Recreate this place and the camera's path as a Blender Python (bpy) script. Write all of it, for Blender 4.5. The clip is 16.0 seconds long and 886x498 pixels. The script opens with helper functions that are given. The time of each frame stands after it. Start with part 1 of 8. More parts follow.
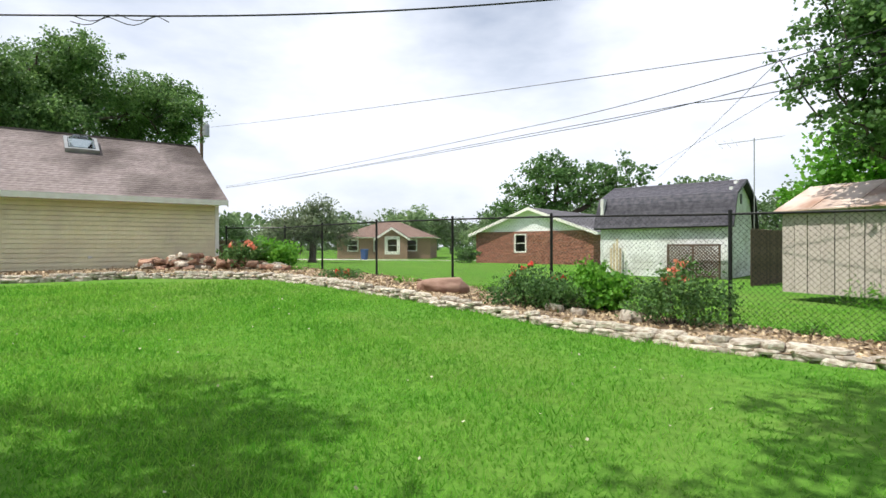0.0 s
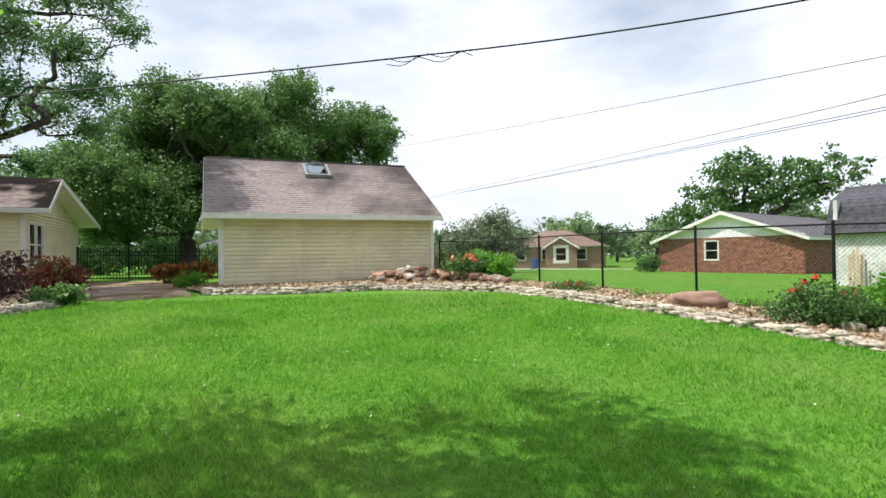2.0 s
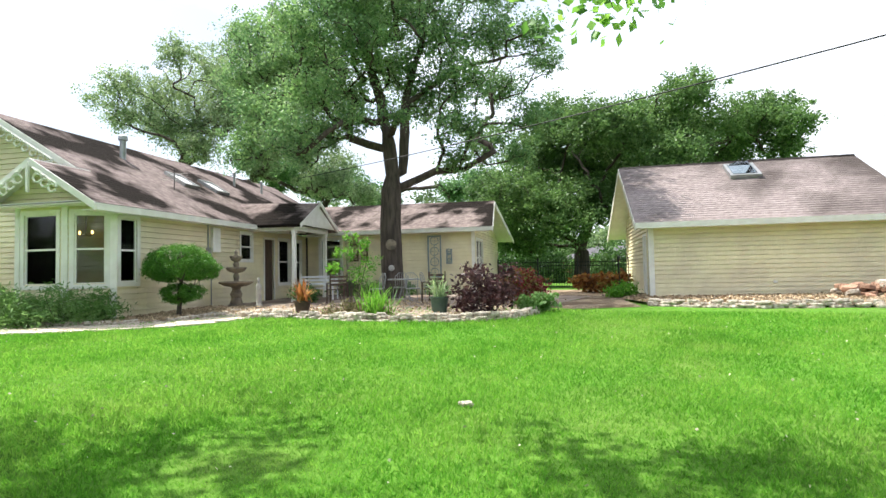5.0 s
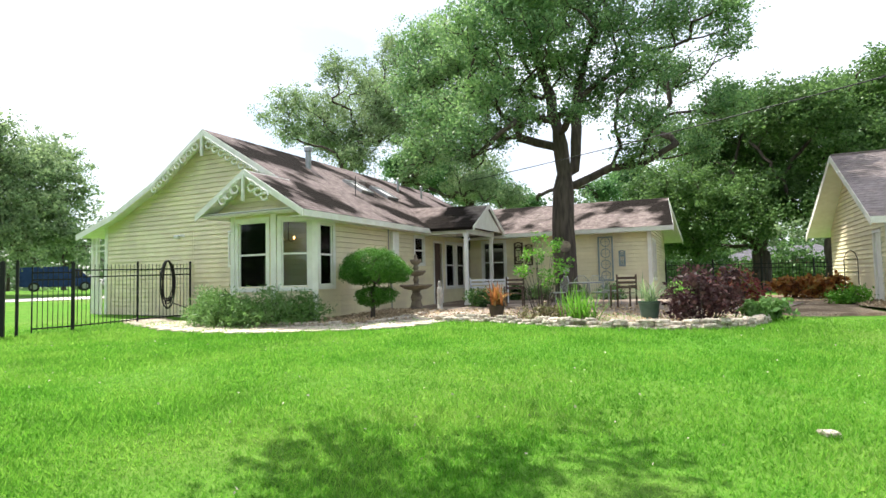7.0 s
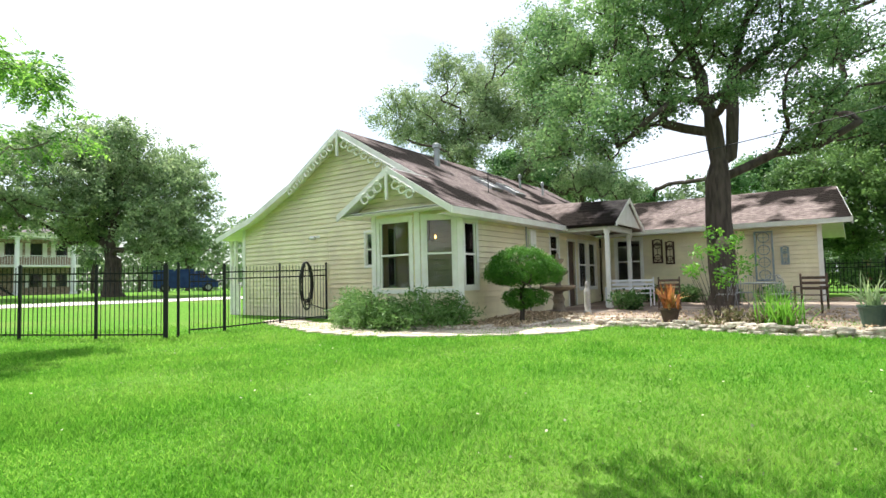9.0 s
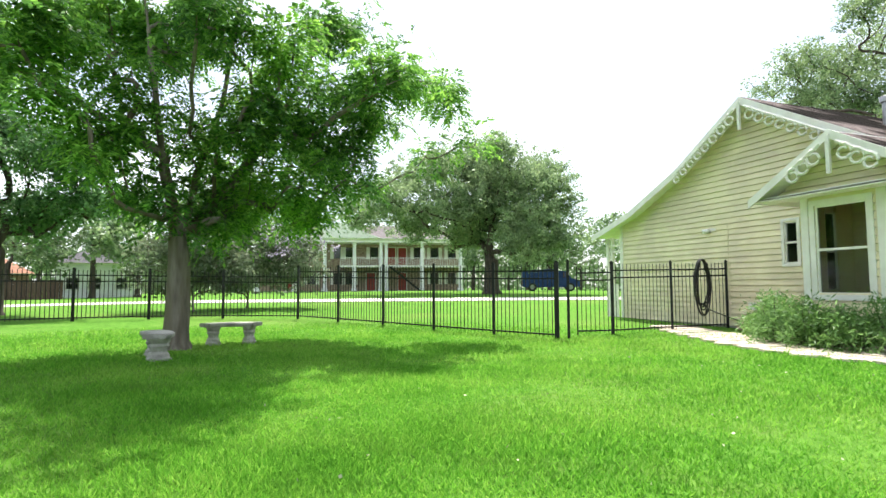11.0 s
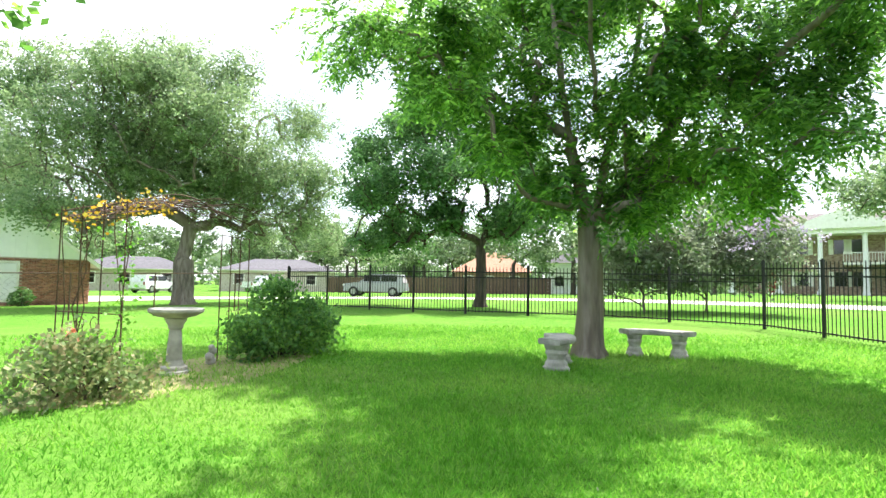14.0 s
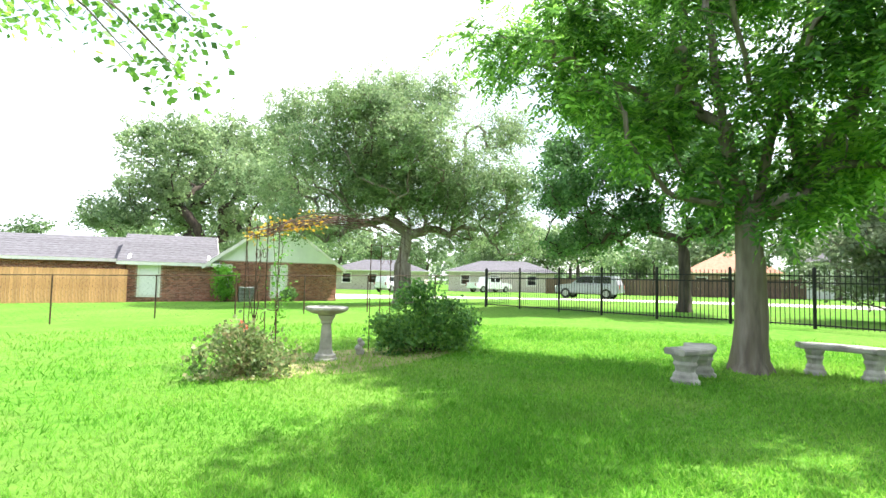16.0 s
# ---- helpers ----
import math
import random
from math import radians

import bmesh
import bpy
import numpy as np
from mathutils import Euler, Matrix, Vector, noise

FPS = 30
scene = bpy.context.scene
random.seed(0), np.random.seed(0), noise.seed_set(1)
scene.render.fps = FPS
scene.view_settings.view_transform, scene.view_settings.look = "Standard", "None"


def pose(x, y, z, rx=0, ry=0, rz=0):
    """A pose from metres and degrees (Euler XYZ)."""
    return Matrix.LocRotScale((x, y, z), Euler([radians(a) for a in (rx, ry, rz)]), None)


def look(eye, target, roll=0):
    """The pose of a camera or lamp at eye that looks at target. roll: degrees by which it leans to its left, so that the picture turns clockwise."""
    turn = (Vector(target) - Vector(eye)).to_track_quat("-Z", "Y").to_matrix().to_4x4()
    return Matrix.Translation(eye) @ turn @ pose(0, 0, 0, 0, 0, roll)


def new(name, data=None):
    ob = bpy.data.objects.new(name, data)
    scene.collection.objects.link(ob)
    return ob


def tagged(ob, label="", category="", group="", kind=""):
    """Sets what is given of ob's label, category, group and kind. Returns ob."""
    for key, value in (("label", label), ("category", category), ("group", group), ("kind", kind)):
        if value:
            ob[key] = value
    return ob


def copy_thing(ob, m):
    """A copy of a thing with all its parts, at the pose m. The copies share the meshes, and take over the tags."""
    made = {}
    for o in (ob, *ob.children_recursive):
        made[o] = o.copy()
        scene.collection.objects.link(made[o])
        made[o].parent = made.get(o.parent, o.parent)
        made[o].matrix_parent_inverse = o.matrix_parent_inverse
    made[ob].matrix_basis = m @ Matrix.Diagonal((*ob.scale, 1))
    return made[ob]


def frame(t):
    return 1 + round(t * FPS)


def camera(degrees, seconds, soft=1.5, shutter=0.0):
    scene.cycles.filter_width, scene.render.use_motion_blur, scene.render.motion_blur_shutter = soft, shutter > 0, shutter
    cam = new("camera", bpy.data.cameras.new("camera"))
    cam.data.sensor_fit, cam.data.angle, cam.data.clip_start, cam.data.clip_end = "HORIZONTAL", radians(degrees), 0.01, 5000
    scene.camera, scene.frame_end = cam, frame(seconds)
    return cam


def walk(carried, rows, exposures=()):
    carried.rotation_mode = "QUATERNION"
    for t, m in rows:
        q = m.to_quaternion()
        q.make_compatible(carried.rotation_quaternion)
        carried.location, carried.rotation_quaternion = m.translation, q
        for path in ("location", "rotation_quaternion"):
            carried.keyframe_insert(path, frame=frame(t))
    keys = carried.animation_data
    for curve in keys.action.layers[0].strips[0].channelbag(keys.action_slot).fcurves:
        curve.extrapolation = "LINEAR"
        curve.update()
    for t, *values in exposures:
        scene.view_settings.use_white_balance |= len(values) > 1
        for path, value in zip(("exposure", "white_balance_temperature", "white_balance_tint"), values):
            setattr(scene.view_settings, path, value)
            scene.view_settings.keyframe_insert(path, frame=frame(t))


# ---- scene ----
cam = camera(77.5, 16.0)
METRES, EYE, TILT, LEAN, TURN = 14.5, 1.377, 0.0, 0.0, 0.0
ROWS = [
    (0.0, 0.0, 0.0, 0.0, -0.0, -0.23, 0.17),
    (0.5, -0.034, -0.0027, 0.0013, -0.11, -0.06, 0.36),
    (1.0, -0.0683, -0.0069, 0.0042, 1.35, 0.13, 0.51),
    (1.5, -0.1025, -0.0175, 0.0066, 5.65, 0.49, 0.73),
    (2.0, -0.1358, -0.0246, 0.0085, 15.46, 0.78, 0.89),
    (2.5, -0.1633, -0.0338, 0.0091, 23.29, 1.22, 1.05),
    (3.0, -0.19, -0.0478, 0.0103, 28.32, 1.5, 1.12),
    (3.5, -0.2187, -0.0569, 0.0104, 34.14, 1.76, 1.14),
    (4.0, -0.2449, -0.0698, 0.0108, 40.67, 2.01, 1.15),
    (4.5, -0.2696, -0.0856, 0.0128, 45.48, 2.21, 1.15),
    (5.0, -0.2983, -0.0976, 0.0142, 50.11, 2.36, 1.16),
    (7.5, -0.4285, -0.1971, 0.0149, 63.91, 3.15, 1.32),
    (8.0, -0.4543, -0.2157, 0.0155, 64.77, 3.2, 1.41),
    (10.5, -0.597, -0.2984, 0.0185, 96.44, 3.84, 0.69),
    (11.0, -0.6251, -0.3141, 0.0163, 106.88, 3.99, 0.26),
    (11.5, -0.6494, -0.3258, 0.0153, 113.56, 3.97, 0.1),
    (12.0, -0.676, -0.3364, 0.0147, 122.31, 3.98, -0.12),
    (12.5, -0.7048, -0.3474, 0.0153, 130.62, 3.92, -0.4),
    (13.0, -0.7348, -0.354, 0.0158, 138.59, 3.84, -0.62),
    (13.5, -0.7632, -0.3621, 0.0156, 147.65, 3.72, -0.86),
    (14.0, -0.7921, -0.3659, 0.0166, 153.8, 3.65, -0.96),
    (14.5, -0.82, -0.3588, 0.018, 161.12, 3.55, -1.12),
    (15.0, -0.8423, -0.3439, 0.0183, 167.24, 3.47, -1.24),
    (15.5, -0.8671, -0.3287, 0.0203, 172.8, 3.36, -1.28),
    (16.0, -0.89, -0.3136, 0.0219, 177.62, 3.26, -1.28),
]
walk(cam, [(t, pose(0, 0, EYE, TILT, LEAN, TURN) @ pose(METRES * x, METRES * y, METRES * z, 90 + pitch, roll, yaw)) for t, x, y, z, yaw, pitch, roll in ROWS],
     exposures=[(0.0, 0.16), (1.5, 0.2), (3.0, 0.38), (5.0, 0.85), (8.0, 0.8), (11.0, 0.95), (12.0, 1.1), (13.0, 1.3), (14.5, 1.45), (16.0, 1.5)])

# ---- world, sun, exposure ----
SUN_EL, SUN_AZ = radians(60), radians(202)      # azimuth of the direction towards the sun, from +x counterclockwise
world = bpy.data.worlds.new("world")
scene.world = world
world.use_nodes = True
wn, wl = world.node_tree.nodes, world.node_tree.links
bg = wn["Background"]
sky = wn.new("ShaderNodeTexSky")
sky.sky_type, sky.sun_disc, sky.sun_elevation, sky.sun_rotation = "NISHITA", False, SUN_EL, radians(90) - SUN_AZ
sky.air_density, sky.dust_density = 1.0, 2.0
wtc, wmap, wnoise, wramp, wmix = (wn.new("ShaderNodeTexCoord"), wn.new("ShaderNodeMapping"), wn.new("ShaderNodeTexNoise"),
                                  wn.new("ShaderNodeValToRGB"), wn.new("ShaderNodeMixRGB"))
wmap.inputs["Scale"].default_value = (1.0, 1.0, 2.6)
wnoise.inputs["Scale"].default_value, wnoise.inputs["Detail"].default_value, wnoise.inputs["Roughness"].default_value = 1.5, 7, 0.52
wramp.color_ramp.elements[0].position, wramp.color_ramp.elements[1].position = 0.40, 0.60
wramp.color_ramp.elements[0].color, wramp.color_ramp.elements[1].color = (0.30, 0.30, 0.30, 1), (1, 1, 1, 1)
wmix.inputs[2].default_value = (7.6, 8.0, 8.9, 1)
wl.new(wtc.outputs["Generated"], wmap.inputs["Vector"])
wl.new(wmap.outputs[0], wnoise.inputs["Vector"])
wl.new(wnoise.outputs["Fac"], wramp.inputs[0])
wl.new(wramp.outputs[0], wmix.inputs[0])
wl.new(sky.outputs[0], wmix.inputs[1])
wl.new(wmix.outputs[0], bg.inputs[0])
bg.inputs[1].default_value = 0.12
sun = new("sun", bpy.data.lights.new("sun", "SUN"))
sun.data.energy, sun.data.angle, sun.data.color = 5.0, radians(0.6), (1.0, 0.96, 0.88)
SUN_DIR = Vector((math.cos(SUN_EL) * math.cos(SUN_AZ), math.cos(SUN_EL) * math.sin(SUN_AZ), math.sin(SUN_EL)))
sun.matrix_world = look(SUN_DIR * 50, (0, 0, 0))

rng = np.random.default_rng(7)
HM = pose(0, 0, 0, 0, 0, 37)                     # the buildings of the garden share this turn: u along, v away
CU, SU = math.cos(radians(37)), math.sin(radians(37))


def W(u, v):
    """World x, y of a plan place in the buildings' axes."""
    return (CU * u - SU * v, SU * u + CU * v)


# ---- ground height ----
K = 14.5 / 15.8
CP = np.array([(0, 1, 0), (-3, 4.5, .08), (-1, 5.2, .04), (-4.5, 5, .13), (-9.3, 2.6, .25), (3, 11, .12), (0, 13.3, .4),
               (-4, 18, .66), (-8, 18.3, .72), (-14.7, 16, .68), (-16.3, 7.2, .6), (-20, 5.6, .6), (-20.3, -1.2, .46),
               (-24, -6, .46), (-26.5, -14, .6), (-17.5, -33.4, .69), (-24.7, -27, .8), (-19.4, -13.6, .5), (-12.6, -13.7, .54),
               (-13, -5.7, .42), (-5, -1.5, .1), (4, 26, .22), (6, 40, .1), (-30, 60, .1), (40, 40, .1), (-60, -60, .8),
               (-60, 20, 1.0), (1, -34, .2), (-9, -44, .3), (40, 0, .1), (-68, -28, 1.4)]) * K


def _kern(d2):
    return -np.sqrt(d2 + 4)


_n = len(CP)
_A = np.zeros((_n + 1, _n + 1))
_A[:_n, :_n] = _kern((CP[:, None, 0] - CP[None, :, 0]) ** 2 + (CP[:, None, 1] - CP[None, :, 1]) ** 2) + 0.15 * np.eye(_n)
_A[:_n, _n] = _A[_n, :_n] = 1
_W = np.linalg.solve(_A, np.append(CP[:, 2], 0))


def G(x, y):
    """Height of the ground."""
    x, y = np.asarray(x, float), np.asarray(y, float)
    z = _W[_n] + 0 * x
    for (a, b, _), w in zip(CP, _W):
        z = z + w * _kern((x - a) ** 2 + (y - b) ** 2)
    far = np.clip((np.hypot(x + 10, y) - 70) / 60, 0, 1)
    z = z * (1 - far) + 0.4 * far
    return float(z) if z.ndim == 0 else z


# ---- materials ----
def mat(name, colour, colour2=None, scale=3.0, rough=0.8, bump=0.0, bscale=40.0, spec=0.3, metal=0.0, detail=6, vary=0.0,
        big=None, bigscale=0.5, biglo=0.44, bighi=0.60, stretch=(1, 1, 1), space="Object", lo=0.35, hi=0.65):
    """A procedural surface: two colours mixed by noise, a second, broader stain, a little relief and a change from piece to piece."""
    m = bpy.data.materials.new(name)
    m.use_nodes = True
    nt, N, L = m.node_tree, m.node_tree.nodes, m.node_tree.links
    b = N["Principled BSDF"]
    b.inputs["Roughness"].default_value, b.inputs["Metallic"].default_value = rough, metal
    b.inputs["Specular IOR Level"].default_value = spec
    if space == "World":
        src = N.new("ShaderNodeNewGeometry").outputs["Position"]
    else:
        src = N.new("ShaderNodeTexCoord").outputs["Object"]
    mp = N.new("ShaderNodeMapping")
    mp.inputs["Scale"].default_value = stretch
    L.new(src, mp.inputs["Vector"])
    src = mp.outputs[0]
    col = None
    no = N.new("ShaderNodeTexNoise")
    no.inputs["Scale"].default_value, no.inputs["Detail"].default_value = scale, detail
    L.new(src, no.inputs["Vector"])
    rp = N.new("ShaderNodeValToRGB")
    rp.color_ramp.elements[0].position, rp.color_ramp.elements[1].position = lo, hi
    rp.color_ramp.elements[0].color = (*colour, 1)
    rp.color_ramp.elements[1].color = (*(colour2 or colour), 1)
    L.new(no.outputs["Fac"], rp.inputs[0])
    col = rp.outputs[0]
    if big:
        nb = N.new("ShaderNodeTexNoise")
        nb.inputs["Scale"].default_value, nb.inputs["Detail"].default_value = bigscale, 5
        L.new(src, nb.inputs["Vector"])
        rb = N.new("ShaderNodeValToRGB")
        rb.color_ramp.elements[0].position, rb.color_ramp.elements[1].position = biglo, bighi
        mx = N.new("ShaderNodeMixRGB")
        mx.inputs[2].default_value = (*big, 1)
        L.new(nb.outputs["Fac"], rb.inputs[0])
        L.new(rb.outputs[0], mx.inputs[0])
        L.new(col, mx.inputs[1])
        col = mx.outputs[0]
    if vary:
        oi = N.new("ShaderNodeObjectInfo")
        ge = N.new("ShaderNodeNewGeometry")
        ad = N.new("ShaderNodeMath")
        ad.operation = "ADD"
        fr = N.new("ShaderNodeMath")
        fr.operation = "FRACT"
        L.new(oi.outputs["Random"], ad.inputs[0])
        L.new(ge.outputs["Random Per Island"], ad.inputs[1])
        L.new(ad.outputs[0], fr.inputs[0])
        mr = N.new("ShaderNodeMapRange")
        mr.inputs["To Min"].default_value, mr.inputs["To Max"].default_value = 1 - vary, 1 + vary
        L.new(fr.outputs[0], mr.inputs["Value"])
        hs = N.new("ShaderNodeHueSaturation")
        L.new(mr.outputs[0], hs.inputs["Value"])
        L.new(col, hs.inputs["Color"])
        col = hs.outputs[0]
    L.new(col, b.inputs["Base Color"])
    if bump:
        n2 = N.new("ShaderNodeTexNoise")
        n2.inputs["Scale"].default_value, n2.inputs["Detail"].default_value = bscale, 4
        L.new(src, n2.inputs["Vector"])
        bp = N.new("ShaderNodeBump")
        bp.inputs["Strength"].default_value, bp.inputs["Distance"].default_value = bump, 0.02
        L.new(n2.outputs["Fac"], bp.inputs["Height"])
        L.new(bp.outputs[0], b.inputs["Normal"])
    return m


def leaf_mat(name, c1, c2, c3, trans=0.35, scale=0.5, spec=0.25, rough=0.5):
    """Leaves: colour changes by leaf and by clump, and light shines through them."""
    m = bpy.data.materials.new(name)
    m.use_nodes = True
    N, L = m.node_tree.nodes, m.node_tree.links
    b = N["Principled BSDF"]
    b.inputs["Roughness"].default_value, b.inputs["Specular IOR Level"].default_value = rough, spec
    ge = N.new("ShaderNodeNewGeometry")
    no = N.new("ShaderNodeTexNoise")
    no.inputs["Scale"].default_value, no.inputs["Detail"].default_value = scale, 3
    L.new(ge.outputs["Position"], no.inputs["Vector"])
    add = N.new("ShaderNodeMath")
    add.operation = "MULTIPLY_ADD"
    add.inputs[1].default_value = 0.5
    L.new(ge.outputs["Random Per Island"], add.inputs[0])
    sub = N.new("ShaderNodeMath")
    sub.operation = "SUBTRACT"
    sub.inputs[1].default_value = 0.25
    L.new(no.outputs["Fac"], sub.inputs[0])
    L.new(sub.outputs[0], add.inputs[2])
    rp = N.new("ShaderNodeValToRGB")
    rp.color_ramp.elements[0].position, rp.color_ramp.elements[1].position = 0.2, 0.8
    rp.color_ramp.elements[0].color, rp.color_ramp.elements[1].color = (*c1, 1), (*c3, 1)
    e = rp.color_ramp.elements.new(0.5)
    e.color = (*c2, 1)
    L.new(add.outputs[0], rp.inputs[0])
    L.new(rp.outputs[0], b.inputs["Base Color"])
    tr = N.new("ShaderNodeBsdfTranslucent")
    hs = N.new("ShaderNodeHueSaturation")
    hs.inputs["Hue"].default_value, hs.inputs["Value"].default_value = 0.485, 1.9
    L.new(rp.outputs[0], hs.inputs["Color"])
    L.new(hs.outputs[0], tr.inputs["Color"])
    mx = N.new("ShaderNodeMixShader")
    mx.inputs[0].default_value = trans
    L.new(b.outputs[0], mx.inputs[1])
    L.new(tr.outputs[0], mx.inputs[2])
    L.new(mx.outputs[0], N["Material Output"].inputs["Surface"])
    return m


def glass_mat(name, tint=(0.75, 0.8, 0.8), gloss=0.10):
    m = bpy.data.materials.new(name)
    m.use_nodes = True
    N, L = m.node_tree.nodes, m.node_tree.links
    N.remove(N["Principled BSDF"])
    t, g, mx, fr = (N.new("ShaderNodeBsdfTransparent"), N.new("ShaderNodeBsdfGlossy"), N.new("ShaderNodeMixShader"), N.new("ShaderNodeFresnel"))
    t.inputs[0].default_value = (*tint, 1)
    g.inputs["Roughness"].default_value = 0.02
    fr.inputs["IOR"].default_value = 1.45
    L.new(fr.outputs[0], mx.inputs[0])
    L.new(t.outputs[0], mx.inputs[1])
    L.new(g.outputs[0], mx.inputs[2])
    L.new(mx.outputs[0], N["Material Output"].inputs["Surface"])
    return m


M_SIDING = mat("cream_siding", (0.74, 0.665, 0.435), (0.79, 0.72, 0.49), 3, 0.55, 0.15, 60, vary=0.03, big=(0.68, 0.60, 0.42), bigscale=0.9)
M_TRIM = mat("white_trim", (0.72, 0.70, 0.64), (0.80, 0.79, 0.74), 4, 0.5, 0.05)
M_SHINGLE = mat("worn_shingles", (0.22, 0.18, 0.175), (0.31, 0.26, 0.25), 9, 0.95, 0.5, 120, vary=0.06, big=(0.075, 0.06, 0.055), bigscale=0.33, stretch=(1.0, 0.5, 1.0), space="World")
# dark patches: weather streaks, with the tree's shade on the wing painted in
M_OLDSHINGLE = mat("stained_tree_shaded_shingles", (0.19, 0.15, 0.145), (0.31, 0.255, 0.24), 7, 0.95, 0.5, 120, spec=0.05, vary=0.08, big=(0.020, 0.016, 0.014), bigscale=0.62, biglo=0.45, bighi=0.55, stretch=(1.0, 0.8, 0.7), space="World")
M_GREYSHINGLE = mat("grey_shingles", (0.05, 0.05, 0.062), (0.095, 0.09, 0.105), 6, 0.95, 0.4, 90, vary=0.22)
M_FARSHINGLE = mat("grey_roof", (0.095, 0.09, 0.10), (0.135, 0.13, 0.145), 4, 0.95, 0.3, 60, vary=0.08)
M_BRICK = mat("red_brick", (0.24, 0.085, 0.055), (0.39, 0.19, 0.14), 6, 0.9, 0.3, 50, vary=0.4)
M_MORTAR = mat("mortar", (0.38, 0.30, 0.26), (0.46, 0.38, 0.33), 10, 0.95)
M_WHITEWALL = mat("white_boards", (0.80, 0.80, 0.82), (0.86, 0.86, 0.87), 2, 0.7, 0.05, vary=0.03)
M_BARN = mat("worn_white_paint", (0.66, 0.67, 0.67), (0.78, 0.79, 0.78), 5, 0.8, 0.1, vary=0.05, big=(0.56, 0.56, 0.54), bigscale=1.1)
M_SHED = mat("pink_grey_siding", (0.40, 0.34, 0.31), (0.48, 0.42, 0.385), 6, 0.8, 0.2, vary=0.06, stretch=(4, 4, 0.6))
M_RUST = mat("rusty_sheet", (0.52, 0.42, 0.36), (0.62, 0.50, 0.42), 3, 0.6, 0.2, vary=0.12, big=(0.33, 0.2, 0.14), bigscale=1.0)
M_BLACK = mat("black_paint", (0.008, 0.008, 0.009), (0.015, 0.015, 0.016), 20, 0.45)
M_WIRE = mat("black_vinyl_wire", (0.012, 0.013, 0.012), (0.02, 0.02, 0.02), 20, 0.5)
M_RUSTIRON = mat("rusty_iron", (0.05, 0.03, 0.02), (0.10, 0.055, 0.035), 25, 0.8, 0.3)
M_CONCRETE = mat("pale_concrete", (0.36, 0.345, 0.31), (0.50, 0.48, 0.44), 8, 0.9, 0.5, 60, big=(0.26, 0.25, 0.23), bigscale=3)
M_OLDSTONE = mat("weathered_cast_stone", (0.20, 0.165, 0.12), (0.32, 0.26, 0.19), 8, 0.9, 0.5, 60, big=(0.12, 0.10, 0.08), bigscale=4)
M_STONE = mat("pale_flagstone", (0.50, 0.44, 0.36), (0.68, 0.64, 0.56), 5, 0.9, 0.6, 40, vary=0.22, big=(0.33, 0.27, 0.21), bigscale=2.5)
M_REDSTONE = mat("rusty_sandstone", (0.28, 0.145, 0.095), (0.42, 0.28, 0.20), 5, 0.9, 0.6, 40, vary=0.35)
M_BOULDER = mat("red_sandstone", (0.24, 0.14, 0.105), (0.35, 0.225, 0.17), 4, 0.9, 0.7, 25, stretch=(1, 1, 3))
M_GRAVEL = mat("leaf_litter_gravel", (0.16, 0.115, 0.075), (0.44, 0.34, 0.23), 22, 0.95, 0.9, 60, big=(0.16, 0.11, 0.07), bigscale=1.2, space="World")
M_PATH = mat("flagstone_walk", (0.50, 0.41, 0.33), (0.62, 0.54, 0.45), 3, 0.9, 0.4, 40, vary=0.12)
M_PATIO = mat("patio_stone", (0.25, 0.19, 0.15), (0.40, 0.33, 0.27), 2.5, 0.9, 0.4, 40, big=(0.17, 0.12, 0.09), bigscale=0.7, space="World")
M_ROAD = mat("pale_road", (0.52, 0.48, 0.42), (0.60, 0.57, 0.51), 2, 0.9, 0.2, 30, space="World")
M_BARK = mat("grey_bark", (0.12, 0.10, 0.085), (0.27, 0.235, 0.20), 9, 0.95, 1.0, 22, stretch=(1, 1, 0.18), space="World", big=(0.15, 0.125, 0.09), bigscale=2)
M_DARKBARK = mat("dark_bark", (0.045, 0.036, 0.030), (0.10, 0.08, 0.065), 9, 0.95, 1.0, 22, stretch=(1, 1, 0.18), space="World")
M_FENCEWOOD = mat("cedar_pickets", (0.46, 0.235, 0.105), (0.60, 0.34, 0.175), 3, 0.85, 0.2, vary=0.14, stretch=(6, 6, 0.6))
M_OLDWOOD = mat("old_brown_wood", (0.075, 0.05, 0.035), (0.14, 0.095, 0.07), 4, 0.9, 0.2, vary=0.2, stretch=(6, 6, 0.6))
M_LATHE = mat("pale_lumber", (0.50, 0.40, 0.26), (0.60, 0.49, 0.34), 4, 0.8)
M_TERRA = mat("dark_pot", (0.05, 0.035, 0.025), (0.09, 0.06, 0.045), 6, 0.7)
M_GREENPOT = mat("green_glaze", (0.045, 0.085, 0.065), (0.075, 0.12, 0.09), 6, 0.4)
M_HOSE = mat("dark_rubber_hose", (0.014, 0.013, 0.012), (0.03, 0.028, 0.025), 10, 0.5)
M_WHITEPAINT = mat("white_paint", (0.80, 0.80, 0.80), (0.74, 0.74, 0.75), 3, 0.35)
M_CARPAINT = mat("grey_car_paint", (0.34, 0.36, 0.40), (0.36, 0.38, 0.42), 2, 0.25, metal=0.3, spec=0.6)
M_CARWHITE = mat("white_car_paint", (0.70, 0.71, 0.73), (0.72, 0.73, 0.75), 2, 0.25, spec=0.6)
M_DARKGLASS = mat("car_glass", (0.015, 0.018, 0.02), (0.02, 0.022, 0.025), 2, 0.08, spec=0.8)
M_TYRE = mat("tyre_rubber", (0.02, 0.02, 0.02), (0.03, 0.03, 0.03), 12, 0.85)
M_BLUE = mat("blue_plastic", (0.03, 0.07, 0.18), (0.04, 0.09, 0.22), 3, 0.5)
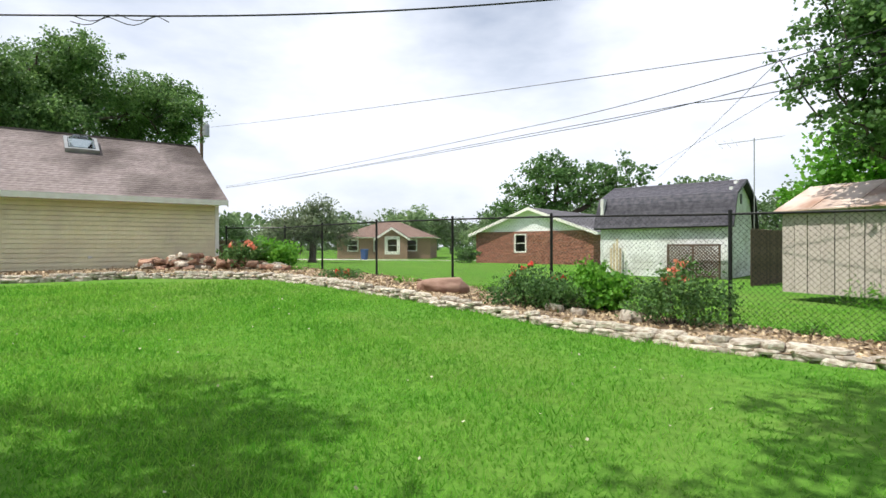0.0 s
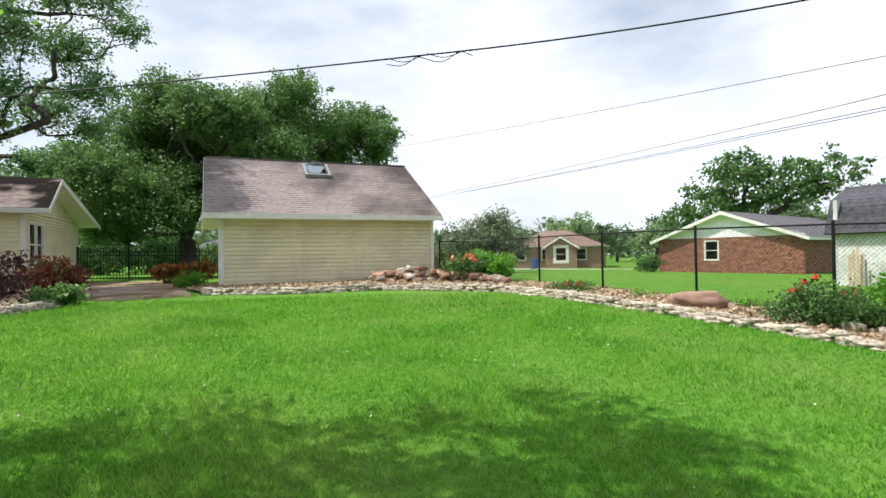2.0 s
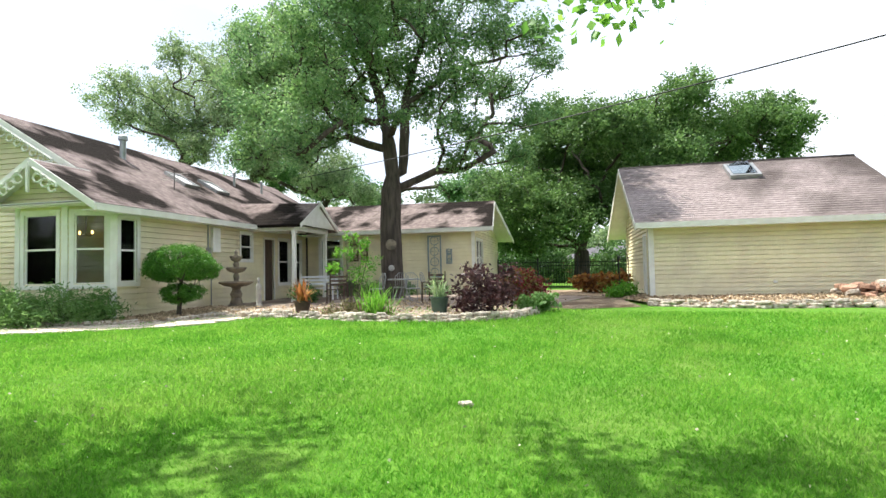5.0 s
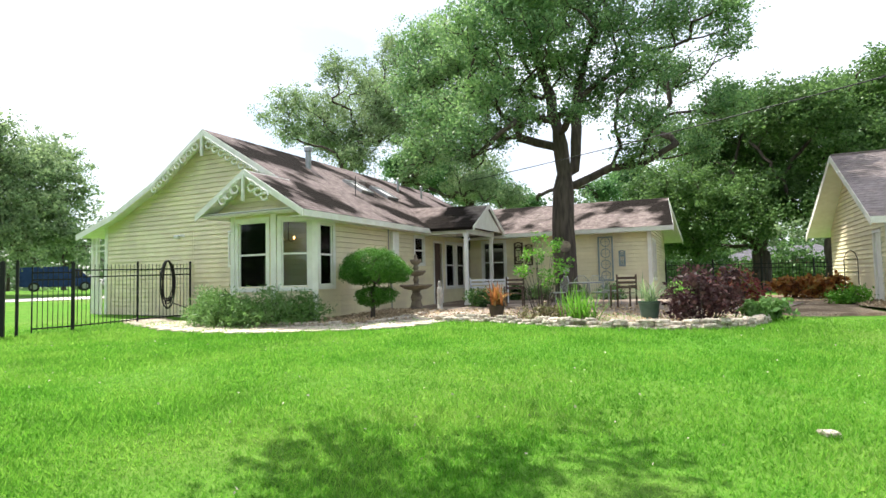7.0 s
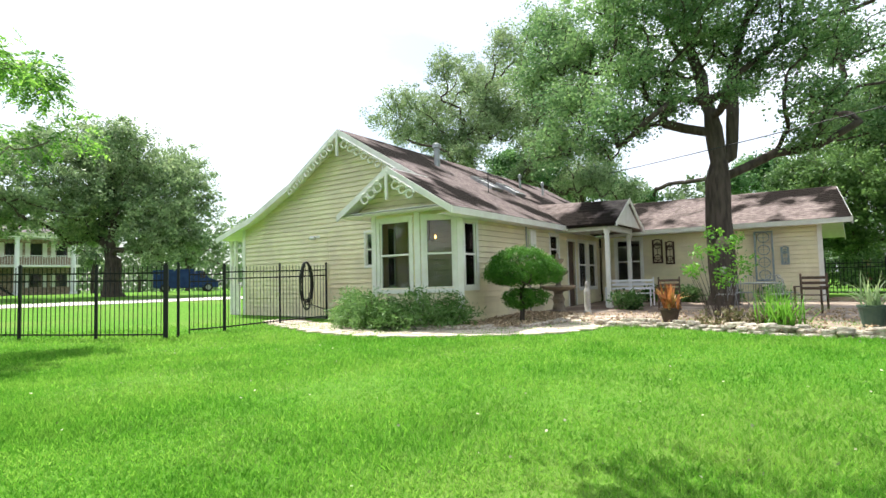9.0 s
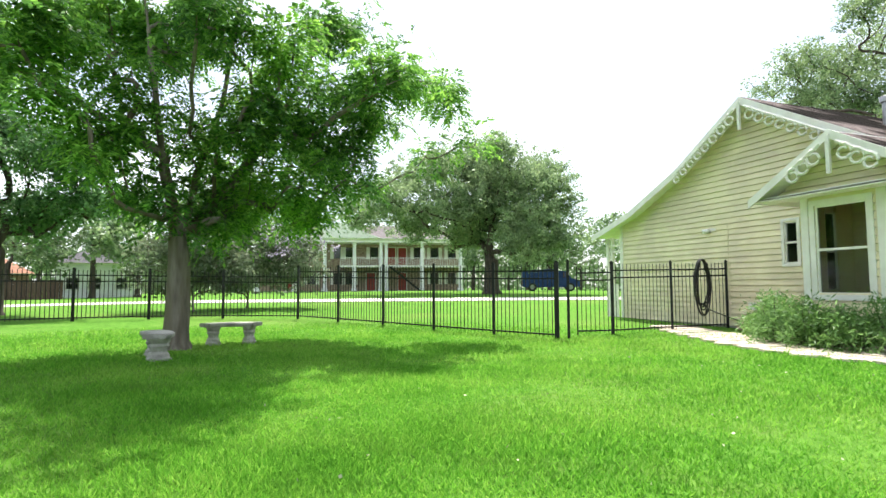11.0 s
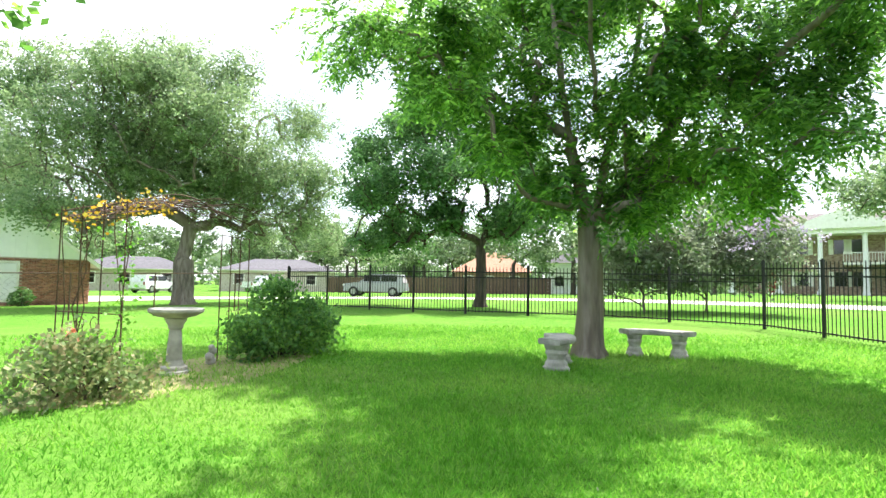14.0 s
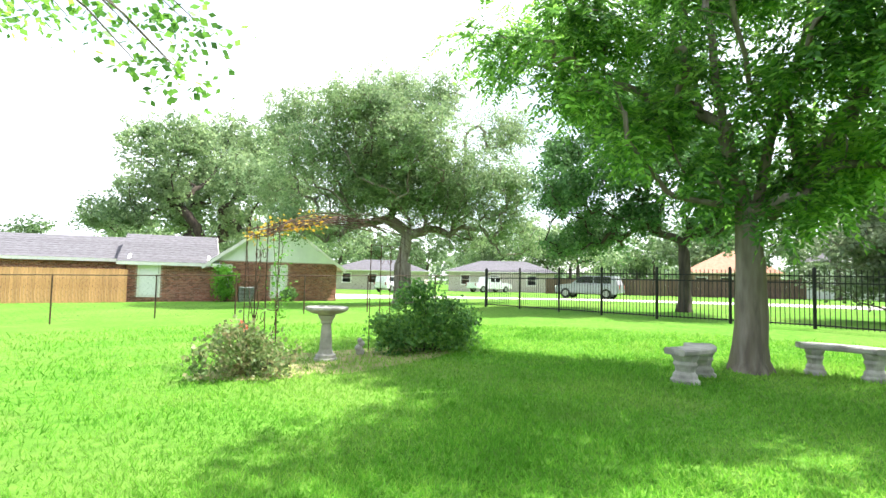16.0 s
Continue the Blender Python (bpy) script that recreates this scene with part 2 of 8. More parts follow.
M_TARP = mat("blue_tarp", (0.012, 0.03, 0.12), (0.02, 0.045, 0.17), 2.5, 0.6, 0.6, 3)
M_RED = mat("red_door_paint", (0.25, 0.03, 0.03), (0.3, 0.045, 0.04), 3, 0.5)
M_TANBRICK = mat("mixed_tan_brick", (0.20, 0.12, 0.09), (0.44, 0.35, 0.28), 3.5, 0.9, 0.3, 50, stretch=(1, 1, 2.2))
M_ORANGE = mat("orange_roof", (0.36, 0.17, 0.11), (0.42, 0.22, 0.15), 3, 0.9)
M_GREYMETAL = mat("grey_metal", (0.30, 0.31, 0.31), (0.38, 0.39, 0.39), 6, 0.45, metal=0.7)
# dark base colour stands for the shade inside the room
M_DARKROOM = mat("interior_painted_dim", (0.10, 0.09, 0.08), (0.14, 0.13, 0.12), 1, 0.9)
M_TEAL = mat("faded_teal_frame", (0.20, 0.27, 0.28), (0.30, 0.34, 0.33), 8, 0.8)
M_GLASS = glass_mat("window_glass")
M_CABLE = mat("cable", (0.015, 0.016, 0.017), (0.02, 0.02, 0.022), 5, 0.6)
M_BULB = bpy.data.materials.new("warm_bulb")
M_BULB.use_nodes = True
M_BULB.node_tree.nodes["Principled BSDF"].inputs["Emission Color"].default_value = (1.0, 0.5, 0.15, 1)
M_BULB.node_tree.nodes["Principled BSDF"].inputs["Emission Strength"].default_value = 6
L_PECAN = leaf_mat("pecan_leaves", (0.034, 0.100, 0.024), (0.080, 0.215, 0.036), (0.21, 0.42, 0.07), 0.46, 0.45)
L_WILLOWOAK = leaf_mat("oak_leaves", (0.065, 0.150, 0.056), (0.125, 0.240, 0.090), (0.220, 0.360, 0.130), 0.35, 0.5)
L_LIVEOAK = leaf_mat("live_oak_leaves", (0.095, 0.165, 0.075), (0.175, 0.260, 0.125), (0.29, 0.385, 0.18), 0.33, 0.4)
L_FAR = leaf_mat("far_leaves", (0.065, 0.117, 0.052), (0.104, 0.169, 0.072), (0.156, 0.234, 0.104), 0.25, 0.25)
L_SHADEOAK = leaf_mat("shade_oak_leaves", (0.038, 0.100, 0.036), (0.075, 0.175, 0.060), (0.14, 0.28, 0.09), 0.35, 0.5)
L_SHRUB = leaf_mat("shrub_leaves", (0.035, 0.084, 0.025), (0.07, 0.154, 0.042), (0.126, 0.238, 0.07), 0.3, 1.5)
L_BRIGHT = leaf_mat("bright_leaves", (0.06, 0.19, 0.02), (0.10, 0.28, 0.03), (0.16, 0.36, 0.05), 0.4, 2.0)
L_FEATHER = leaf_mat("feathery_leaves", (0.06, 0.14, 0.03), (0.11, 0.22, 0.06), (0.17, 0.30, 0.11), 0.35, 1.5)
L_CLIMB = leaf_mat("climbing_leaves", (0.045, 0.13, 0.035), (0.095, 0.225, 0.055), (0.18, 0.35, 0.07), 0.35, 1.8)
L_ROSE = leaf_mat("rose_leaves", (0.09, 0.15, 0.05), (0.17, 0.24, 0.09), (0.28, 0.24, 0.13), 0.3, 4.0)
L_PALE = leaf_mat("pale_leaves", (0.09, 0.13, 0.075), (0.15, 0.19, 0.11), (0.24, 0.28, 0.18), 0.3, 0.8)
L_DARKOAK = leaf_mat("dark_oak_leaves", (0.045, 0.100, 0.030), (0.085, 0.170, 0.050), (0.15, 0.27, 0.08), 0.32, 0.4)
L_PURPLE = leaf_mat("purple_leaves", (0.03, 0.015, 0.018), (0.06, 0.03, 0.032), (0.11, 0.055, 0.05), 0.2, 2.0)
L_CROTON = leaf_mat("orange_leaves", (0.10, 0.045, 0.02), (0.30, 0.13, 0.035), (0.30, 0.22, 0.06), 0.3, 3.0)
L_PINKROSE = leaf_mat("coral_petals", (0.55, 0.13, 0.07), (0.70, 0.25, 0.15), (0.75, 0.35, 0.22), 0.3, 3.0)
L_REDROSE = leaf_mat("red_petals", (0.5, 0.03, 0.02), (0.6, 0.06, 0.03), (0.65, 0.1, 0.05), 0.3, 3.0)
L_LILAC = leaf_mat("lilac_flowers", (0.32, 0.25, 0.38), (0.42, 0.35, 0.48), (0.5, 0.42, 0.55), 0.3, 2.0)
L_YELLOW = leaf_mat("yellow_leaves", (0.35, 0.20, 0.02), (0.5, 0.33, 0.03), (0.45, 0.40, 0.06), 0.3, 3.0)
L_GRASS = leaf_mat("grass_blades", (0.052, 0.188, 0.017), (0.106, 0.303, 0.031), (0.188, 0.360, 0.060), 0.42, 0.9, spec=0.06, rough=0.8)


def grass_ground():
    m = mat("lawn_soil", (0.056, 0.158, 0.018), (0.122, 0.270, 0.040), 9, 0.95, 0.8, 90, spec=0.03, detail=9, space="World")
    N, L = m.node_tree.nodes, m.node_tree.links
    b = N["Principled BSDF"]
    col = b.inputs["Base Color"].links[0].from_socket
    pos = N.new("ShaderNodeNewGeometry").outputs["Position"]
    for scale, lo, hi, tint, amount in ((0.22, 0.46, 0.66, (0.17, 0.23, 0.06, 1), 0.45), (1.1, 0.52, 0.72, (0.21, 0.24, 0.08, 1), 0.3), (55, 0.45, 0.7, (0.14, 0.32, 0.04, 1), 0.5)):
        no = N.new("ShaderNodeTexNoise")
        no.inputs["Scale"].default_value, no.inputs["Detail"].default_value = scale, 6
        L.new(pos, no.inputs["Vector"])
        mr = N.new("ShaderNodeMapRange")
        mr.inputs["From Min"].default_value, mr.inputs["From Max"].default_value, mr.inputs["To Max"].default_value = lo, hi, amount
        L.new(no.outputs["Fac"], mr.inputs["Value"])
        mx = N.new("ShaderNodeMixRGB")
        mx.inputs[2].default_value = tint
        L.new(mr.outputs[0], mx.inputs[0])
        L.new(col, mx.inputs[1])
        col = mx.outputs[0]
    L.new(col, b.inputs["Base Color"])
    return m


M_LAWN = grass_ground()


def dry_patches(m):
    """The blades pale in the same patches as the soil under them."""
    N, L = m.node_tree.nodes, m.node_tree.links
    b = N["Principled BSDF"]
    col = b.inputs["Base Color"].links[0].from_socket
    pos = N.new("ShaderNodeNewGeometry").outputs["Position"]
    for scale, lo, hi, tint, amount in ((0.22, 0.46, 0.66, (0.17, 0.26, 0.06, 1), 0.5), (1.1, 0.52, 0.72, (0.24, 0.29, 0.09, 1), 0.35)):
        no = N.new("ShaderNodeTexNoise")
        no.inputs["Scale"].default_value, no.inputs["Detail"].default_value = scale, 6
        L.new(pos, no.inputs["Vector"])
        mr = N.new("ShaderNodeMapRange")
        mr.inputs["From Min"].default_value, mr.inputs["From Max"].default_value, mr.inputs["To Max"].default_value = lo, hi, amount
        L.new(no.outputs["Fac"], mr.inputs["Value"])
        mx = N.new("ShaderNodeMixRGB")
        mx.inputs[2].default_value = tint
        L.new(mr.outputs[0], mx.inputs[0])
        L.new(col, mx.inputs[1])
        col = mx.outputs[0]
    L.new(col, b.inputs["Base Color"])


dry_patches(L_GRASS)


# ---- mesh helpers ----
def link_mesh(name, me, material, parent=None, label=""):
    me.materials.append(material)
    ob = new(name, me)
    if parent:
        ob.parent = parent
    return tagged(ob, label)


def part(name, bm, material, parent=None, label="", smooth=False):
    """One mesh object from a bmesh."""
    me = bpy.data.meshes.new(name)
    bm.to_mesh(me)
    bm.free()
    if smooth:
        me.shade_smooth()
    return link_mesh(name, me, material, parent, label)


def thing(name, m=None, label="", category="", group="", kind=""):
    ob = new(name)
    ob.empty_display_size = 0.1
    ob.matrix_world = m or Matrix()
    return tagged(ob, label, category, group, kind)


def np_mesh(name, verts, faces, material, parent=None, label="", smooth=False):
    """One mesh object from numpy arrays: all faces have the same number of corners."""
    me = bpy.data.meshes.new(name)
    verts, faces = np.asarray(verts, np.float32), np.asarray(faces, np.int32)
    n, k = faces.shape
    me.vertices.add(len(verts))
    me.vertices.foreach_set("co", verts.ravel())
    me.loops.add(n * k)
    me.loops.foreach_set("vertex_index", faces.ravel())
    me.polygons.add(n)
    me.polygons.foreach_set("loop_start", np.arange(0, n * k, k, dtype=np.int32))
    me.update(calc_edges=True)
    if smooth:
        me.shade_smooth()
    return link_mesh(name, me, material, parent, label)


def box(bm, x0, x1, y0, y1, z0, z1, m=None):
    vs = [bm.verts.new(((m @ Vector((x, y, z))) if m else Vector((x, y, z)))) for z in (z0, z1) for x, y in ((x0, y0), (x1, y0), (x1, y1), (x0, y1))]
    for f in ((3, 2, 1, 0), (4, 5, 6, 7), (0, 1, 5, 4), (1, 2, 6, 5), (2, 3, 7, 6), (3, 0, 4, 7)):
        bm.faces.new([vs[i] for i in f])


def prism(bm, poly, depth, m=None):
    """A flat polygon (points in x, z) given a depth in y."""
    a = [bm.verts.new((m or Matrix()) @ Vector((x, 0, z))) for x, z in poly]
    b = [bm.verts.new((m or Matrix()) @ Vector((x, depth, z))) for x, z in poly]
    bm.faces.new(a)
    bm.faces.new(b[::-1])
    for i in range(len(a)):
        j = (i + 1) % len(a)
        bm.faces.new((a[j], a[i], b[i], b[j]))


def bbox(name, x0, x1, y0, y1, z0, z1, material, parent=None, label="", bevel=0.0):
    bm = bmesh.new()
    box(bm, x0, x1, y0, y1, z0, z1)
    if bevel:
        bmesh.ops.bevel(bm, geom=bm.edges[:], offset=bevel, segments=1, affect="EDGES")
    return part(name, bm, material, parent, label)


def tube(bm, pts, r0, r1=None, sides=6, close=True):
    """A round bar along points, tapering from r0 to r1."""
    r1 = r0 if r1 is None else r1
    pts = [Vector(p) for p in pts]
    rings = []
    for i, p in enumerate(pts):
        d = (pts[min(i + 1, len(pts) - 1)] - pts[max(i - 1, 0)]).normalized()
        a = d.cross(Vector((0.31, 0.17, 1)) if abs(d.z) < 0.9 else Vector((1, 0.2, 0))).normalized()
        b = d.cross(a)
        r = r0 + (r1 - r0) * i / max(1, len(pts) - 1)
        rings.append([bm.verts.new(p + (a * math.cos(t) + b * math.sin(t)) * r) for t in (2 * math.pi * k / sides for k in range(sides))])
    for q, s in zip(rings, rings[1:]):
        for k in range(sides):
            bm.faces.new((q[k], q[(k + 1) % sides], s[(k + 1) % sides], s[k]))
    if close:
        bm.faces.new(rings[0][::-1])
        bm.faces.new(rings[-1])


def lathe(bm, profile, sides=20, centre=(0, 0), squash=1.0):
    """A turned shape from (radius, height) pairs."""
    rings = [[bm.verts.new((centre[0] + r * math.cos(t), centre[1] + squash * r * math.sin(t), z)) for t in (2 * math.pi * k / sides for k in range(sides))] for r, z in profile]
    for q, s in zip(rings, rings[1:]):
        for k in range(sides):
            bm.faces.new((q[k], q[(k + 1) % sides], s[(k + 1) % sides], s[k]))
    bm.faces.new(rings[0][::-1])
    bm.faces.new(rings[-1])


def leaves_at(points, size, seed, aspect=0.45, droop=0.3, flat=0.5):
    """Verts and faces of one small folded leaf at each point."""
    r = np.random.default_rng(seed)
    n = len(points)
    a = r.normal(size=(n, 3))
    a[:, 2] = a[:, 2] * flat - droop
    a /= np.linalg.norm(a, axis=1)[:, None]
    b = np.cross(a, r.normal(size=(n, 3)))
    b /= np.linalg.norm(b, axis=1)[:, None]
    s = size * r.uniform(0.6, 1.3, (n, 1))
    v = np.stack([points, points + a * s * 0.5 + b * s * aspect, points + a * s, points + a * s * 0.5 - b * s * aspect], 1).reshape(-1, 3)
    return v, np.arange(4 * n).reshape(n, 4)


def clumps(centres, radii, n, seed, spread=0.34, per=26, shell=0.55):
    """Points in clumps spread through blobs, thin between the clumps."""
    r = np.random.default_rng(seed)
    centres, radii = np.asarray(centres, float), np.asarray(radii, float)
    if radii.ndim == 1:
        radii = np.stack([radii, radii, radii * 0.75], 1)
    wgt = radii.prod(1) ** 0.7
    k = max(1, n // per)
    pick = r.choice(len(centres), k, p=wgt / wgt.sum())
    d = r.normal(size=(k, 3))
    d /= np.linalg.norm(d, axis=1)[:, None]
    cc = centres[pick] + d * radii[pick] * (shell + (1 - shell) * r.random((k, 1)) ** 0.55) * r.uniform(*((0.75, 1.42) if shell < .7 else (.88, 1.08)), (k, 1))
    ball = r.normal(size=(k * per, 3))
    ball *= (r.random((k * per, 1)) ** 0.45) / np.linalg.norm(ball, axis=1)[:, None]
    size = np.repeat(r.uniform(0.35 if shell < .7 else .8, 1.45 if shell < .7 else 1.1, k), per)[:, None]
    pts = np.repeat(cc, per, 0) + ball * size * spread * 1.75 * np.array([1, 1, 0.78])
    return pts, cc


def skeleton(fork, r0, leaders, targets, tip, seed, stems=1):
    """Nodes of a branching tree: a trunk, leaders, and a limb grown to each target from the best node below it. Gives places, parents, radii."""
    r = np.random.default_rng(seed)
    P, par = [np.array((0, 0, -.25))], [-1]

    def grow(i, pts):
        for p in pts:
            P.append(np.array(p, float)), par.append(i)
            i = len(P) - 1
        return i
    low = 0.0 if stems > 1 else fork * .85
    first = grow(0, [(r.normal() * .015, r.normal() * .015, z) for z in ((0, .15, .4, .8, 1.3, 2, 2.8, 3.8, 5.0)) if z < fork - .15] + [(0, 0, fork)])
    for line in leaders:
        line = [np.array(p, float) for p in line]
        i = int(np.argmin([np.linalg.norm(p - line[0]) + (9 if p[2] < low else 0) for p in P]))
        for p, q in zip([P[i]] + line, line):
            n = max(1, int(np.linalg.norm(q - p) / .45))
            i = grow(i, [p + (q - p) * (k + 1) / n + r.normal(size=3) * .02 for k in range(n)])
    A = np.array(P)
    order = np.argsort([np.hypot(q[0], q[1]) + .5 * abs(q[2] - fork) for q in targets])
    for j in order:
        q = np.asarray(targets[j], float)
        d = A - q
        hd, ln = np.hypot(d[:, 0], d[:, 1]), np.linalg.norm(d, axis=1)
        cost = ln + 1.2 * np.maximum(0, A[:, 2] - q[2] + .45 * hd) + np.where(A[:, 2] < low, 20, 0)
        i = int(np.argmin(cost))
        L = ln[i]
        if L < .12:
            continue
        back = A[i] - A[par[i]] if par[i] >= 0 else np.array((0, 0, 1.0))
        back = back / (np.linalg.norm(back) + 1e-6)
        c = A[i] + (back * .6 + np.array((0, 0, .25))) * L * .38 + r.normal(size=3) * L * .09
        k = max(2, min(9, int(L / .3)))
        line = [(1 - f) ** 2 * A[i] + 2 * f * (1 - f) * c + f * f * q + (r.normal(size=3) * L * .022 if f < 1 else 0) for f in (np.arange(k) + 1) / k]
        grow(i, line)
        A = np.vstack([A, line])
    n = len(P)
    w = np.ones(n) * .02
    kids = [[] for _ in range(n)]
    for i in range(1, n):
        kids[par[i]].append(i)
    for i in range(n - 1, -1, -1):
        if not kids[i]:
            w[i] += 1
        if par[i] >= 0:
            w[par[i]] += w[i]
    e = math.log(r0 / tip) / math.log(max(2.0, w[first]))
    rad = np.minimum(tip * np.maximum(w, 1) ** e, r0 * .7)
    rad = np.where((A[:, 2] < fork + .01) & (np.arange(n) <= first) & (stems == 1), r0 * (1.12 - .12 * A[:, 2] / fork + .34 * np.exp(-np.maximum(A[:, 2], 0) / .16)), rad)
    return A, par, kids, rad, w


def limb_mesh(A, par, kids, rad, w, thin):
    """Verts and faces of tubes along a skeleton, each main run one tube."""
    vs, fs, n0 = [], [], 0
    starts = [(0, [])]
    while starts:
        i, chain = starts.pop()
        chain = list(chain) + [i]
        while kids[i]:
            best = max(kids[i], key=lambda c: w[c])
            starts += [(c, [i]) for c in kids[i] if c != best]
            chain.append(best)
            i = best
        if len(chain) < 2 or rad[chain[1]] < thin:
            continue
        rr = rad[chain].copy()
        if chain[0] != 0:
            rr[0] = rr[1]
        sides = 14 if rr[0] > .15 else 8 if rr[0] > .05 else 5 if rr[0] > .02 else 3
        C = A[chain]
        T = np.gradient(C, axis=0)
        T /= np.linalg.norm(T, axis=1)[:, None] + 1e-9
        u = np.cross(T[0], (.31, .9, .2))
        for k in range(len(chain)):
            u = u - T[k] * (u @ T[k])
            u = u / (np.linalg.norm(u) + 1e-9)
            v = np.cross(T[k], u)
            an = np.arange(sides) * 2 * np.pi / sides
            lump = 1 + (.06 * np.sin(3 * an + C[k, 2] * 1.7) + .04 * np.sin(5 * an + 2) if sides > 8 else 0)
            if sides > 8 and C[k, 2] < .35:
                lump = lump + .10 * np.sin(5 * an + 1) * (1 - max(C[k, 2], 0) / .35)
            vs.append(C[k] + rr[k] * (np.outer(np.cos(an) * lump, u) + np.outer(np.sin(an) * lump, v)))
        base = n0 + (np.arange(len(chain) - 1) * sides)[:, None] + np.arange(sides)[None]
        nxt = n0 + (np.arange(len(chain) - 1) * sides)[:, None] + (np.arange(sides)[None] + 1) % sides
        fs.append(np.stack([base, nxt, nxt + sides, base + sides], -1).reshape(-1, 4))
        n0 += len(chain) * sides
    return np.concatenate(vs), np.concatenate(fs)


def compound_leaves(points, centres, size, seed, aspect=.17, pairs=5):
    """Drooping feathered leaves: at each point a stalk that bends down and outwards, with pairs of narrow leaflets."""
    r = np.random.default_rng(seed)
    n = len(points)
    out = points - centres
    out[:, 2] *= .3
    d = out / (np.linalg.norm(out, axis=1)[:, None] + .1) + r.normal(size=(n, 3)) * .45
    d[:, 2] -= .12
    d /= np.linalg.norm(d, axis=1)[:, None]
    side = np.cross(d, np.array((0, 0, 1.0)))
    side = side / (np.linalg.norm(side, axis=1)[:, None] + 1e-6)
    ln = size * r.uniform(.7, 1.25, (n, 1))
    quads = []
    for k in range(pairs):
        f = (k + .8) / (pairs + .3)
        stem = points + d * ln * f * 2.1 + np.array((0, 0, -1.0)) * ln * f * f * 1.1
        for s in (-1, 1):
            a = side * s * .8 + d * .55 + np.array((0, 0, -.35)) + r.normal(size=(n, 3)) * .16
            a /= np.linalg.norm(a, axis=1)[:, None]
            b = np.cross(a, np.cross(d, side) + r.normal(size=(n, 3)) * .35)
            b /= np.linalg.norm(b, axis=1)[:, None]
            q = ln * (1.0 - .35 * abs(f - .6))
            quads.append(np.stack([stem, stem + a * q * .45 + b * q * aspect, stem + a * q, stem + a * q * .45 - b * q * aspect], 1))
    v = np.stack(quads, 1).reshape(-1, 3)
    return v, np.arange(len(v)).reshape(-1, 4)


def tree(name, base, r0, fork, blobs, n, leaf, lmat, bmat, label, seed=1, spread=0.34, per=26, leaders=(), category="tree", group="", shell=0.55, twigs=220, zbase=None, stems=1, aspect=0.45, feather=False, thin=0.0, droop=0.3):
    """A tree with a trunk, limbs grown to each blob of its crown, twigs to the clumps, and leaves. Blobs and leaders are in the world."""
    z0 = G(*base) if zbase is None else zbase
    th = thing(name, pose(base[0], base[1], z0), label, category, group)
    b0 = np.array([base[0], base[1], z0])
    blobs = np.array(blobs, float)
    rel = blobs[:, :3] - b0
    pts, cc = clumps(rel, blobs[:, 3:] if blobs.shape[1] > 4 else blobs[:, 3], n // (10 if feather else 1), seed, spread, per, shell)
    lines = [[np.array(p) - b0 for p in ln] for ln in leaders]
    A, par, kids, rad, w = skeleton(fork, r0, lines, np.vstack([rel, cc[:twigs]]), .010 + leaf * .02, seed, stems)
    v, f = limb_mesh(A, par, kids, rad, w, thin)
    np_mesh("trunk", v, f, bmat, th, smooth=True)
    if feather:
        v, f = compound_leaves(pts, np.repeat(cc, per, 0), leaf, seed + 5, aspect)
    else:
        v, f = leaves_at(pts, leaf, seed + 5, aspect, droop)
    np_mesh("crown", v, f, lmat, th)
    return th


def shrub(name, base, blobs, n, leaf, lmat, label, seed=1, category="shrub", flowers=None, group="", spread=0.07, per=10, stems=7, droop=0.0, aspect=0.4, flat=0.9):
    """A low plant: stems from the base, leaves in clumps, and perhaps flowers."""
    z0 = G(*base)
    th = thing(name, pose(base[0], base[1], z0), label, category, group)
    r = random.Random(seed)
    rel = np.array([b[:3] for b in blobs], float)
    rad = np.array([b[3] for b in blobs], float)
    pts, cc = clumps(rel, rad, n, seed, spread, per, 0.4)
    pts[:, 2] = np.maximum(pts[:, 2], 0.02)
    for k in range(min(stems * 3, len(cc))):
        q = Vector(cc[k])
        s = Vector((q.x * 0.25 + r.uniform(-.05, .05), q.y * 0.25 + r.uniform(-.05, .05), -0.03))
        bm = bmesh.new()
        tube(bm, [s, s.lerp(q, 0.5) + Vector((0, 0, 0.06)), q], 0.012, 0.004, 4, close=False)
        part("woody_stem", bm, M_DARKBARK, th)
    v, f = leaves_at(pts, leaf, seed + 3, aspect, droop, flat)
    np_mesh("foliage", v, f, lmat, th)
    if flowers:
        count, size, fmat, fl = flowers
        idx = sorted(range(len(cc)), key=lambda i: -cc[i][2] * .6 - 0.9 * r.random())[:count]
        for i in idx:
            rr = np.random.default_rng(seed * 31 + i)
            p = rr.normal(size=(16, 3)) * size * 0.22 + cc[i] + np.array([0, 0, size * 0.3])
            v, f = leaves_at(p, size * 0.8, i, 0.5, -0.3, 1.0)
            np_mesh("blossom", v, f, fmat, th, fl)
    return th


